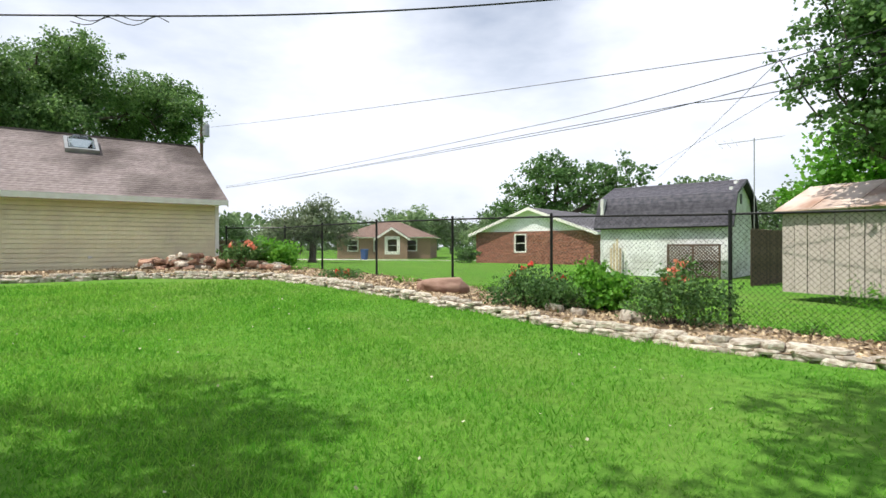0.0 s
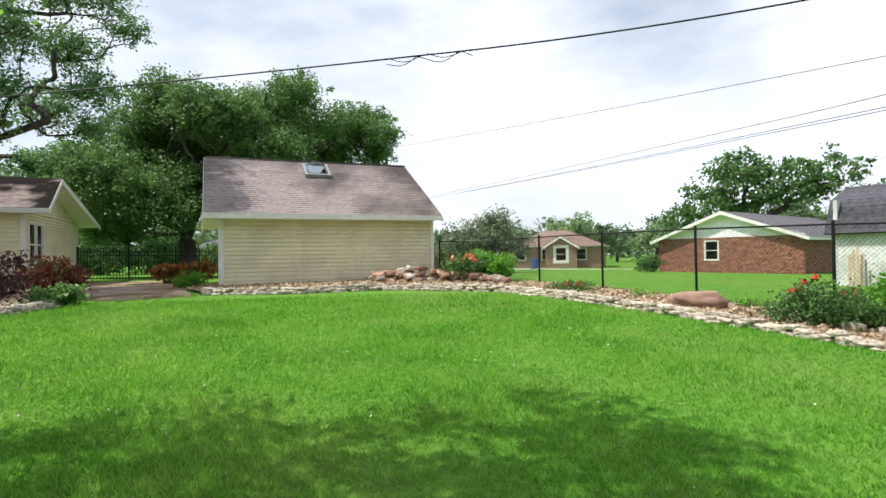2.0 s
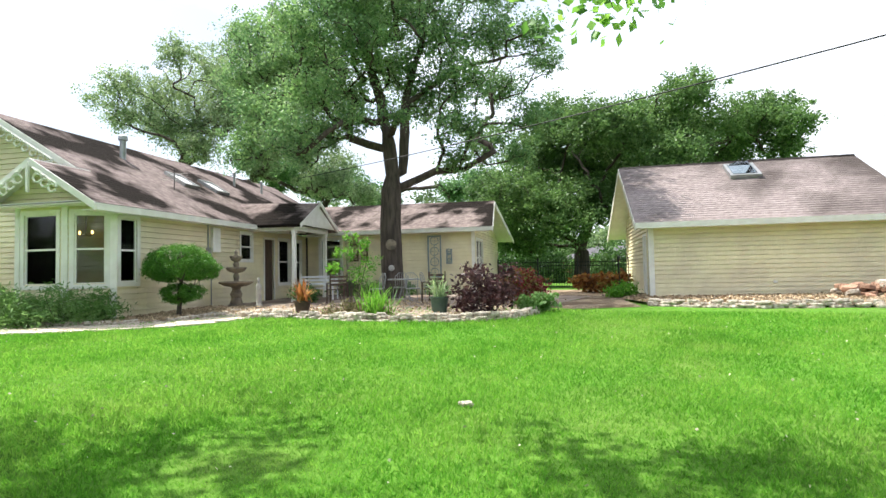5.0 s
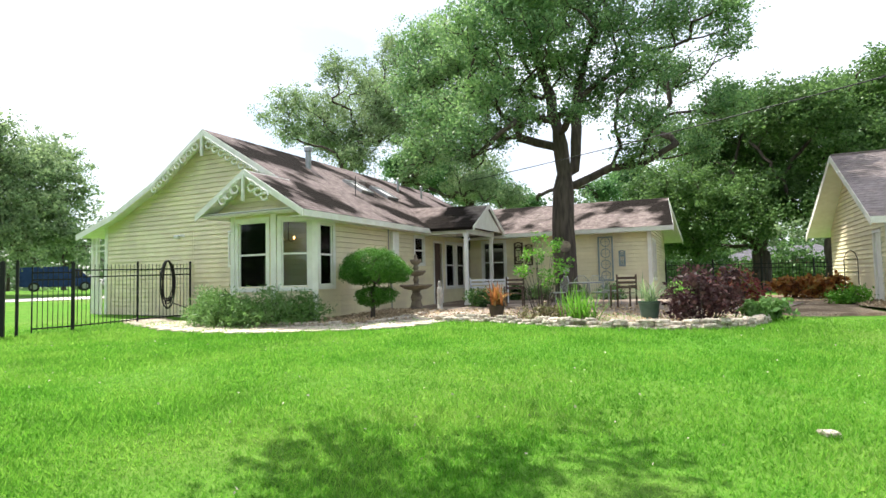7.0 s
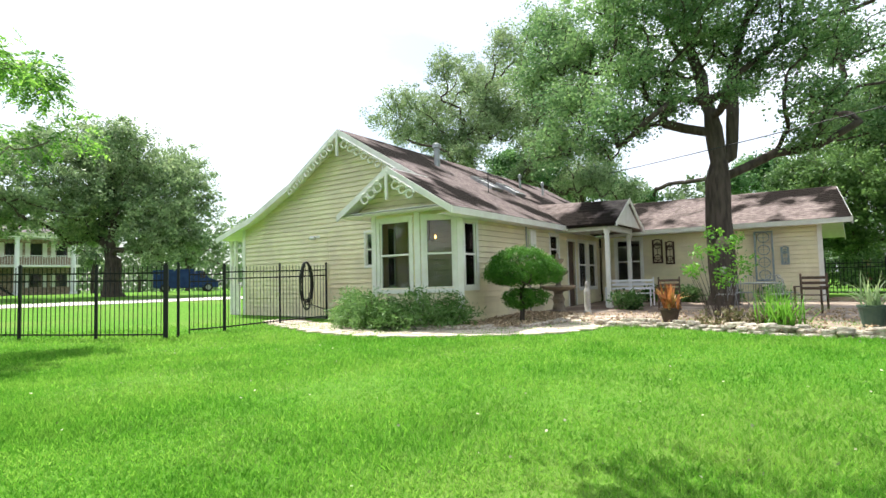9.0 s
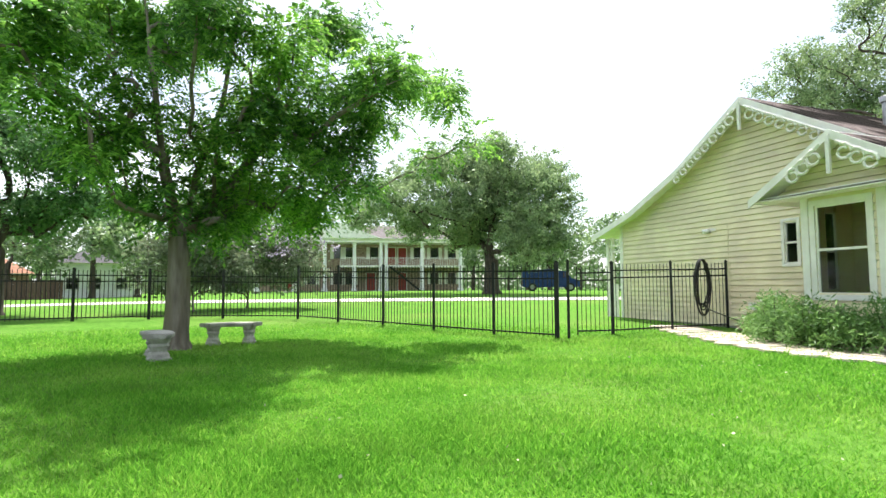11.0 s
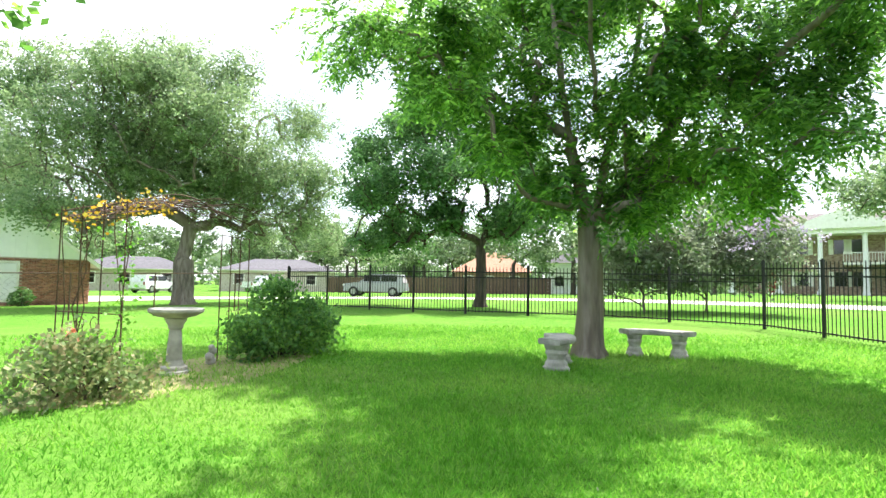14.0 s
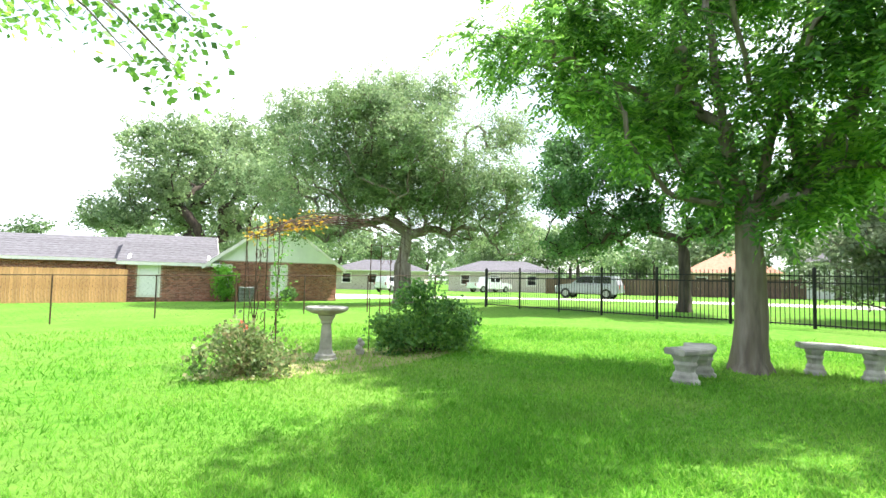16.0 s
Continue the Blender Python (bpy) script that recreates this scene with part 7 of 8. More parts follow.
OVER = tree("overhanging_tree", (-4.6, -5.6), 0.33, 3.6,
     [(-12.4, -2.3, 7.0, 1.5), (-8.9, .6, 7.2, 1.7), (-6.3, 2.2, 7.3, 1.5), (.4, 2.5, 7.2, 1.4), (-5.5, -2.2, 8.2, 2.4), (-9.2, -3.0, 8.2, 2.0), (-3.2, -.6, 8.0, 1.8), (-1.6, -3.4, 7.4, 2.0), (-5.0, -6.2, 9.4, 2.6), (-4.0, -9.4, 7.6, 2.2), (1.0, -6.4, 7.2, 2.0)],
     62000, 0.16, L_PECAN, M_BARK, "large leafy tree overhanging the lawn", 9, spread=0.36, per=60, twigs=400, shell=.45, aspect=.3)
_hp = np.array(HANG) - np.array([-4.6, -5.6, G(-4.6, -5.6)])
_hr = np.random.default_rng(12)
_q = np.repeat(_hp, 40, 0) + _hr.normal(size=(40 * len(_hp), 3)) * np.array([.24, .24, .13])
_v, _f = leaves_at(_q, .12, 13, .35)
np_mesh("hanging_leaves", _v, _f, L_PECAN, OVER)
bm = bmesh.new()
for p in _hp:
    p = Vector(p)
    e = Vector((-2.2, 5.0, 5.4)) if p.y > 3 else Vector((-1.5, -2.5, 6.0))
    tube(bm, [e, e.lerp(p, .5) + Vector((0, 0, .5)), e.lerp(p, .85) + Vector((0, 0, .3)), p], .03, .004, 5, close=False)
part("hanging_branches", bm, M_BARK, OVER)
tree("neighbour_tree", (9.4, 11.3), 0.2, 2.6, [(9.0, 11.3, 5.2, 1.4), (8.8, 11.4, 3.9, .8), (9.4, 11.2, 6.6, 1.6), (10.2, 11, 4.6, 1.4)], 16000, 0.12, L_SHRUB, M_DARKBARK, "dark leafy tree behind the pale shed", 10, spread=0.22, per=40)
tree("pale_leaf_tree", (16.0, 20.5), 0.2, 2.4, [(15.5, 20.3, 4.6, 1.6), (16.4, 19.6, 3.8, 1.5), (14.4, 21.2, 3.4, 1.0), (15.8, 20.4, 5.4, 1.0)], 6000, 0.2, L_BRIGHT, M_DARKBARK, "light green tree beyond the sheds", 11, spread=.3)
for k, (x, y) in enumerate(((-27.1, -20.3), (-29.7, -19.7))):
    tree("crape_myrtle", (x, y), 0.07, 0.6, [(x, y, 3.2, 1.5), (x + .9, y - .6, 2.4, 1.2), (x - .8, y + .8, 2.5, 1.2), (x, y, 4.3, 1.0)] + ([(x - 1.3, y + 1.4, 3.7, 1.2), (x - .6, y + 2.0, 2.6, 1.1)] if k else []), 15000, 0.12, L_PALE, M_BARK,
         "multi-stemmed crape myrtle beyond the iron fence", 12 + k, spread=.22, per=20, stems=3, group="crape myrtles by the fence")
x, y = -30.2, -18.9
lil = np.random.default_rng(9)
fl = thing("crape_flowers", pose(x, y, G(x, y)), "pale lilac blossom panicles of the crape myrtle", "flowers")
pts = np.repeat(lil.normal(size=(60, 3)) * np.array([.8, .8, .55]) + np.array([-.2, .7, 3.3]), 26, 0) + lil.normal(size=(1560, 3)) * .12
v_, f_ = leaves_at(pts, .09, 3, .6)
np_mesh("petals", v_, f_, L_LILAC, fl)


# ---- neighbours ----
def brick_wall(parent, x0, x1, z0, z1, openings=(), bl=0.21, bh=0.068, material=None):
    """Running-bond bricks on a mortar backing, as one joined mesh."""
    m = 0.012
    vs, fs = [], []
    row, z = 0, z0
    while z + bh <= z1 + 0.01:
        x = x0 - (bl + m) * (0.5 if row % 2 else 0)
        while x < x1:
            a, b = max(x, x0), min(x + bl, x1)
            if b - a > 0.03 and not any(a < o[1] and b > o[0] and z < o[3] and z + bh > o[2] for o in openings):
                i = len(vs)
                vs += [(a, -.012, z), (b, -.012, z), (b, -.012, z + bh), (a, -.012, z + bh), (a, 0.01, z), (b, 0.01, z), (b, 0.01, z + bh), (a, 0.01, z + bh)]
                fs += [(i, i + 1, i + 2, i + 3), (i + 1, i + 5, i + 6, i + 2), (i + 4, i, i + 3, i + 7), (i + 3, i + 2, i + 6, i + 7), (i + 4, i + 5, i + 1, i)]
            x += bl + m
        z += bh + m
        row += 1
    ob = np_mesh("bricks", vs, fs, material or M_BRICK, parent)
    tagged(ob, kind="stuff")
    zs = sorted({z0, z1, *[min(max(v, z0), z1) for o in openings for v in o[2:]]})
    bm = bmesh.new()
    for a, b in zip(zs, zs[1:]):
        for p, q in merge_openings(x0, x1, [(o[0], o[1]) for o in openings if o[2] < b - .001 and o[3] > a + .001]):
            box(bm, p, q, 0.0, .2, a, b)
    part("mortar", bm, M_MORTAR, parent)


def gable_house(name, m, width, depth, wall, ridge, label, wall_mat=None, openings=(), boards=True, roof_mat=None, over=0.45, side_open=(), group="", brick=True, courses=14, windows=True, gable_mat=None, blinds=False):
    """A one-storey house: its gable wall runs along x at y = 0, its ridge along y."""
    h = thing(name, m, label, "house", group)
    for nm, mm, ln, ops in (("wall_front", pose(0, 0, 0), width, openings), ("wall_side", pose(width, 0, 0, 0, 0, 90), depth, side_open), ("wall_back", pose(width, depth, 0, 0, 0, 180), width, ()), ("wall_left", pose(0, depth, 0, 0, 0, -90), depth, side_open)):
        w = thing(nm)
        w.parent, w.matrix_basis = h, mm
        if brick:
            brick_wall(w, 0, ln, 0, wall, ops)
        else:
            siding(w, 0, ln, 0, wall, ops, step=0.2, material=wall_mat)
        for o in ops:
            window(w, *o, trim=0.07)
            if blinds:
                bbox("blind", o[0] + .05, o[1] - .05, -.035, -.028, o[2] + .05, o[3] - .05, M_WHITEPAINT, w)
        if nm in ("wall_front", "wall_back"):
            bm = bmesh.new()
            prism(bm, [(-over * .2, wall), (width + over * .2, wall), (width / 2, ridge - 0.08)], 0.15, pose(0, .02, 0))
            part("gable_panel", bm, gable_mat or M_WHITEWALL, w)
            if boards:
                for i in range(1, 16):
                    x = width * i / 16
                    top = wall + (ridge - .08 - wall) * (1 - abs(2 * i / 16 - 1))
                    bbox("batten", x - .02, x + .02, 0.0, .02, wall, top - .03, gable_mat or M_WHITEWALL, w)
    r = thing("roof")
    r.parent = h
    rm = roof_mat or M_FARSHINGLE
    k = (ridge - wall) / (width / 2)
    roof_slope(r, (-over, -over, wall - over * k), (-over, depth + over, wall - over * k), (width / 2, depth + over, ridge), (width / 2, -over, ridge), courses, rm)
    roof_slope(r, (width + over, depth + over, wall - over * k), (width + over, -over, wall - over * k), (width / 2, -over, ridge), (width / 2, depth + over, ridge), courses, rm)
    for s, x in ((0, -over), (1, width + over)):
        bar_between("rake_board", (x, -over - .01, wall - over * k), (width / 2, -over - .01, ridge), .04, .22, M_TRIM, r)
        bar_between("fascia", (x, -over, wall - over * k), (x, depth + over, wall - over * k), .04, .18, M_TRIM, r)
    return h


def ground_pose(x, y, rot, dz=0.0):
    return pose(x, y, G(x, y) + dz, 0, 0, rot)


gable_house("brick_house", pose(2.7, 44.7, -0.02, 0, 0, -37.5), 9.9, 16, 2.55, 4.35, "red brick house with a pale blue-white gable", openings=((3.6, 4.5, 1.0, 2.3),), side_open=(), courses=12)
NB = pose(2.2, -35.6, .13, 0, 0, 202)
gable_house("garden_side_house", NB @ pose(3.3, 0, 0), 7.3, 9, 2.45, 5.15, "red brick house with a white gable beyond the side fence", openings=((.55, 1.1, 1.0, 2.15), (3.4, 4.25, .35, 2.2)), side_open=(), courses=14, gable_mat=M_WHITEWALL, blinds=True)
gable_house("garden_side_house_wing", NB @ pose(3.28, 0.05, 0, 0, 0, 90), 8.4, 4.2, 2.4, 4.0, "red brick wing with a grey roof beside the white gable", openings=(), side_open=((.6, 1.6, .35, 2.15),), courses=12, gable_mat=M_TRIM, blinds=True)


def barn():
    th = thing("barn_shed", pose(6.95, 24.3, .10, 0, 0, -40), "worn white barn-style shed with a dark gambrel roof", "shed")
    wd, dp = 5.1, 4.2
    eave, knee, rid = 2.15, 3.35, 4.0
    f = thing("wall_front")
    f.parent = th
    siding(f, 0, wd, 0, eave, step=.3, material=M_BARN, lap=.004)
    for x in (0, wd - .1):
        bbox("corner_board", x, x + .1, -.03, .0, 0, eave, M_BARN, f)
    s = thing("wall_gable")
    s.parent, s.matrix_basis = th, pose(wd, 0, 0, 0, 0, 90)
    siding(s, 0, dp, 0, lambda x: float(np.interp(x, (0, .45, dp / 2, dp - .45, dp), (eave, knee, rid, knee, eave))), step=.3, material=M_BARN, lap=.004)
    bbox("gable_vent", dp / 2 - .12, dp / 2 + .12, -.03, 0, 3.0, 3.4, M_BLACK, s)
    for nm, mm, l_ in (("wall_back", pose(wd, dp, 0, 0, 0, 180), wd), ("wall_left", pose(0, dp, 0, 0, 0, -90), dp)):
        w = thing(nm)
        w.parent, w.matrix_basis = th, mm
        siding(w, 0, l_, 0, eave + (1.2 if nm == "wall_left" else 0), step=.6, material=M_BARN)
    r = thing("roof")
    r.parent = th
    o = .25
    roof_slope(r, (-o, -.25, eave - .1), (wd + o, -.25, eave - .1), (wd + o, .4, knee), (-o, .4, knee), 9, M_GREYSHINGLE, under=M_BLACK)
    roof_slope(r, (-o, .4, knee), (wd + o, .4, knee), (wd + o, dp / 2, rid), (-o, dp / 2, rid), 8, M_GREYSHINGLE, under=M_BLACK)
    roof_slope(r, (wd + o, dp + .25, eave - .1), (-o, dp + .25, eave - .1), (-o, dp - .4, knee), (wd + o, dp - .4, knee), 5, M_GREYSHINGLE, under=M_BLACK)
    roof_slope(r, (wd + o, dp - .4, knee), (-o, dp - .4, knee), (-o, dp / 2, rid), (wd + o, dp / 2, rid), 5, M_GREYSHINGLE, under=M_BLACK)
    lat = thing("lattice_panel", pose(6.95, 24.3, .10, 0, 0, -40) @ pose(2.95, -.35, 0), "dark lattice panels leaning at the barn shed", "lattice")
    for x in (0, .95, 1.9):
        bbox("post", x, x + .07, -.03, .03, 0, 1.35, M_OLDWOOD, lat)
    for z in (.05, 1.28):
        bbox("rail", 0, 1.97, -.02, .02, z, z + .07, M_OLDWOOD, lat)
    for k in range(-8, 22):
        for sg in (1, -1):
            a, b = k * .13, k * .13 + sg * 1.2
            p, q = Vector((a, 0, .1)), Vector((b, 0, 1.3))
            t0, t1 = 0, 1
            for lim, g in ((.05, 1), (1.92, -1)):
                va, vb = g * (p.x - lim), g * (q.x - lim)
                if va < 0 and vb < 0:
                    t0, t1 = 1, 0
                elif va < 0:
                    t0 = max(t0, va / (va - vb))
                elif vb < 0:
                    t1 = min(t1, va / (va - vb))
            if t1 - t0 > .05:
                bm = bmesh.new()
                tube(bm, [p.lerp(q, t0), p.lerp(q, t1)], .021, .021, 4)
                part("lath", bm, M_OLDWOOD, lat)
    ln = thing("lumber", pose(6.95, 24.3, .10, 0, 0, -40) @ pose(.55, -.25, 0), "pale boards leaning on the barn shed wall", "lumber")
    for k in range(4):
        bbox("board", k * .13, k * .13 + .09, -.06 + .01 * k, -.03, 0, 1.2 + .2 * ((k * 7) % 3), M_LATHE, ln)


barn()


def pale_shed():
    th = thing("pale_shed", pose(8.15, 13.25, .28, 0, 0, -66), "pinkish-grey board shed with a rusty sheet-metal roof", "shed")
    f = thing("wall_front")
    f.parent = th
    for k in range(12):
        bbox("board", k * .30, k * .30 + .285, -.012 * (k % 2), .06, 0, 1.92, M_SHED, f)
    for nm, mm in (("wall_left", pose(0, 2.4, 0, 0, 0, -90)), ("wall_right", pose(3.6, 0, 0, 0, 0, 90))):
        w = thing(nm)
        w.parent, w.matrix_basis = th, mm
        for k in range(8):
            bbox("board", k * .30, k * .30 + .285, -.012 * (k % 2), .06, 0, 2.0, M_SHED, w)
    r = thing("roof")
    r.parent = th
    for k in range(9):
        bm = bmesh.new()
        x0, x1 = -.1 + k * .43, .33 + k * .43
        vs = [bm.verts.new(p) for p in ((x0, -.2, 1.9), (x1, -.2, 1.9), (x1, 1.2, 2.55), (x0, 1.2, 2.55), (x0, 2.6, 1.9), (x1, 2.6, 1.9))]
        bm.faces.new((vs[0], vs[1], vs[2], vs[3])), bm.faces.new((vs[3], vs[2], vs[5], vs[4]))
        e = bmesh.ops.extrude_face_region(bm, geom=bm.faces[:])
        bmesh.ops.translate(bm, verts=[v for v in e["geom"] if isinstance(v, bmesh.types.BMVert)], vec=(0, 0, .02 + .012 * (k % 2)))
        bmesh.ops.recalc_face_normals(bm, faces=bm.faces)
        part("roof_sheet", bm, M_RUST, r)


pale_shed()


def picket_run(name, a, b, hgt, material, label, width=.14):
    """A wooden privacy fence: one board beside another."""
    f = thing(name, label=label, category="fence")
    L_ = math.hypot(b[0] - a[0], b[1] - a[1])
    ang = math.degrees(math.atan2(b[1] - a[1], b[0] - a[0]))
    n = int(L_ / width)
    key = (name, "board")
    bm = bmesh.new()
    prism(bm, [(0, 0), (width - .008, 0), (width - .008, hgt - .03), (width - .03, hgt), (.022, hgt), (0, hgt - .03)], .02)
    me = bpy.data.meshes.new("board")
    bm.to_mesh(me), bm.free()
    me.materials.append(material)
    for k in range(n):
        x, y = a[0] + (b[0] - a[0]) * k / n, a[1] + (b[1] - a[1]) * k / n
        ob = new("board", me)
        ob.parent = f
        ob.matrix_basis = pose(x, y, G(x, y) + (k * 37 % 5) * .006, 0, 0, ang)
    return f


picket_run("cedar_fence", (2.7, -34.7), (13, -27.5), 1.75, M_FENCEWOOD, "orange-brown cedar privacy fence beside the brick house")
picket_run("brown_fence", (9.6, 17.2), (12.8, 20.0), 1.8, M_OLDWOOD, "dark brown wooden fence behind the sheds")
picket_run("far_grey_fence", (-47, -52), (-27, -66), 1.7, M_OLDWOOD, "grey-brown board fence beyond the road", .3)
picket_run("back_fence", (-34, 38), (-14, 44), 1.7, M_OLDWOOD, "dark board fence behind the garage", .25)

bf = thing("back_iron_fence", label="black iron fence across the passage behind the garage", category="fence")
for a_, b_ in (((-26.6, 18.4), (-24.9, 19.6)), ((-24.9, 19.6), (-23.2, 20.8)), ((-23.2, 20.8), (-21.6, 22.0)), ((-21.6, 22.0), (-20.0, 23.2)), ((-20.0, 23.2), (-18.4, 24.4))):
    iron_panel(bf, a_, b_, 1.5, pitch=.13)
    post("post", *a_, 1.55, .06, M_BLACK, bf)
for k, (x, y) in enumerate(((-33, 34), (-29, 37), (-25.5, 39.5), (-37, 31), (-22, 42))):
    shrub("hedge_shrub", (x, y), [(0, 0, 1.2, 1.7), (1.2, .6, 1.1, 1.5), (-1.2, -.5, 1.3, 1.5), (0, 0, 2.6, 1.2)], 5200, .2, L_SHRUB, "tall dark green shrubs behind the garage", 140 + k, group="shrubs behind the garage", spread=.2)
# road and drives
grid_patch("road", [(-8, -47.5), (-22, -38.5), (-33, -27), (-41, -8), (-46, 12), (-50, 34), (-55, 34), (-51, 10), (-45, -9), (-37, -29.5), (-25, -42), (-10, -52), (6, -60), (6, -56)], M_ROAD, .03, "pale concrete road beyond the fence", 1.0)
grid_patch("far_drive", [(-17, 57), (-2, 51.5), (12, 50), (12, 51.2), (-2, 53), (-14, 61)], M_ROAD, .03, "pale concrete drive of the far house", 1.0)
grid_patch("side_drive", [(-4, -42), (-12, -44), (-16, -48), (-4, -52)], M_ROAD, .035, "pale driveway beyond the brick house", 1.0)


def far_house(name, x, y, rot, w, d, wall, ridge, wm, rm, label, gable_w=0.0, dz=0.0):
    """A far house with a hipped roof, a door, windows and perhaps a small front gable."""
    h = thing(name, ground_pose(x, y, rot, dz), label, "house", "houses across the road")
    for nm, mm, ln, ops in (("wall_front", pose(0, 0, 0), w, [(w * f, w * f + 1.1, .9, 2.1) for f in (.12, .4, .75)]), ("wall_side", pose(w, 0, 0, 0, 0, 90), d, []), ("wall_left", pose(0, d, 0, 0, 0, -90), d, []), ("wall_back", pose(w, d, 0, 0, 0, 180), w, [])):
        a = thing(nm)
        a.parent, a.matrix_basis = h, mm
        siding(a, 0, ln, 0, wall, ops, step=.3, material=wm, lap=.008)
        for o in ops:
            window(a, *o, trim=.08)
    r = thing("roof")
    r.parent = h
    o, k = .5, d / 2
    e = [(-o, -o, wall), (w + o, -o, wall), (w + o, d + o, wall), (-o, d + o, wall)]
    p, q = (k * .9, d / 2, ridge), (w - k * .9, d / 2, ridge)
    roof_slope(r, e[0], e[1], q, p, 8, rm), roof_slope(r, e[2], e[3], p, q, 8, rm)
    roof_slope(r, e[1], e[2], q, q, 8, rm), roof_slope(r, e[3], e[0], p, p, 8, rm)
    if gable_w:
        g = thing("front_gable")
        g.parent, g.matrix_basis = h, pose(w * .45, -1.0, 0)
        siding(g, 0, gable_w, 0, lambda x: wall + (gable_w / 2 - abs(x - gable_w / 2)) * .62, ((gable_w / 2 - .55, gable_w / 2 + .55, .8, 2.2),), step=.3, material=wm)
        window(g, gable_w / 2 - .55, gable_w / 2 + .55, .8, 2.2, trim=.3)
        kk = gable_w / 2 * .62
        roof_slope(g, (-.3, -.3, wall - .15), (-.3, 4, wall - .15), (gable_w / 2, 4, wall + kk + .05), (gable_w / 2, -.3, wall + kk + .05), 5, rm)
        roof_slope(g, (gable_w + .3, 4, wall - .15), (gable_w + .3, -.3, wall - .15), (gable_w / 2, -.3, wall + kk + .05), (gable_w / 2, 4, wall + kk + .05), 5, rm)
        for x_ in (-.3, gable_w + .3):
            bar_between("rake_board", (x_, -.31, wall - .15), (gable_w / 2, -.31, wall + kk + .05), .05, .25, M_TRIM, g)
    return h


M_TANWALL = mat("tan_brick_wall", (.27, .17, .12), (.36, .25, .18), 5, .9)
M_BEIGE = mat("beige_wall", (.42, .38, .32), (.5, .46, .4), 5, .9)
M_GREYBROWN = mat("grey_brown_roof", (.115, .10, .10), (.16, .14, .14), 5, .95)
M_BROWNROOF = mat("brown_roof", (.17, .11, .09), (.24, .17, .14), 5, .95)
far_house("far_brick_house", -12.0, 62.6, -4, 10.6, 9, 2.4, 4.3, M_TANWALL, M_BROWNROOF, "tan brick house with a white-trimmed front gable", 3.4)
far_house("street_house", -16.5, -74, 168, 13, 8, 2.5, 4.0, M_BEIGE, M_FARSHINGLE, "pale one-storey house across the road")
far_house("street_house", -1.5, -76, 176, 12, 8, 2.5, 4.0, M_BEIGE, M_FARSHINGLE, "low grey one-storey house with a car in front")
far_house("white_house", -51, -58, 130, 7, 7, 3.6, 5.6, M_WHITEWALL, M_FARSHINGLE, "white two-storey house behind the trees")
far_house("orange_roof_house", -43, -66, 145, 9, 8, 2.6, 5.2, M_TANWALL, M_ORANGE, "house with an orange roof behind the trees")
far_house("alley_house", -46, 52, 20, 12, 7, 2.4, 3.9, M_BRICK, M_FARSHINGLE, "low brick house glimpsed between house and garage")
gable_house("long_brick_house", pose(19.5, -40.5, .15, 0, 0, 112), 9, 13, 2.5, 3.85, "brick house with a grey roof behind the cedar fence", courses=10)


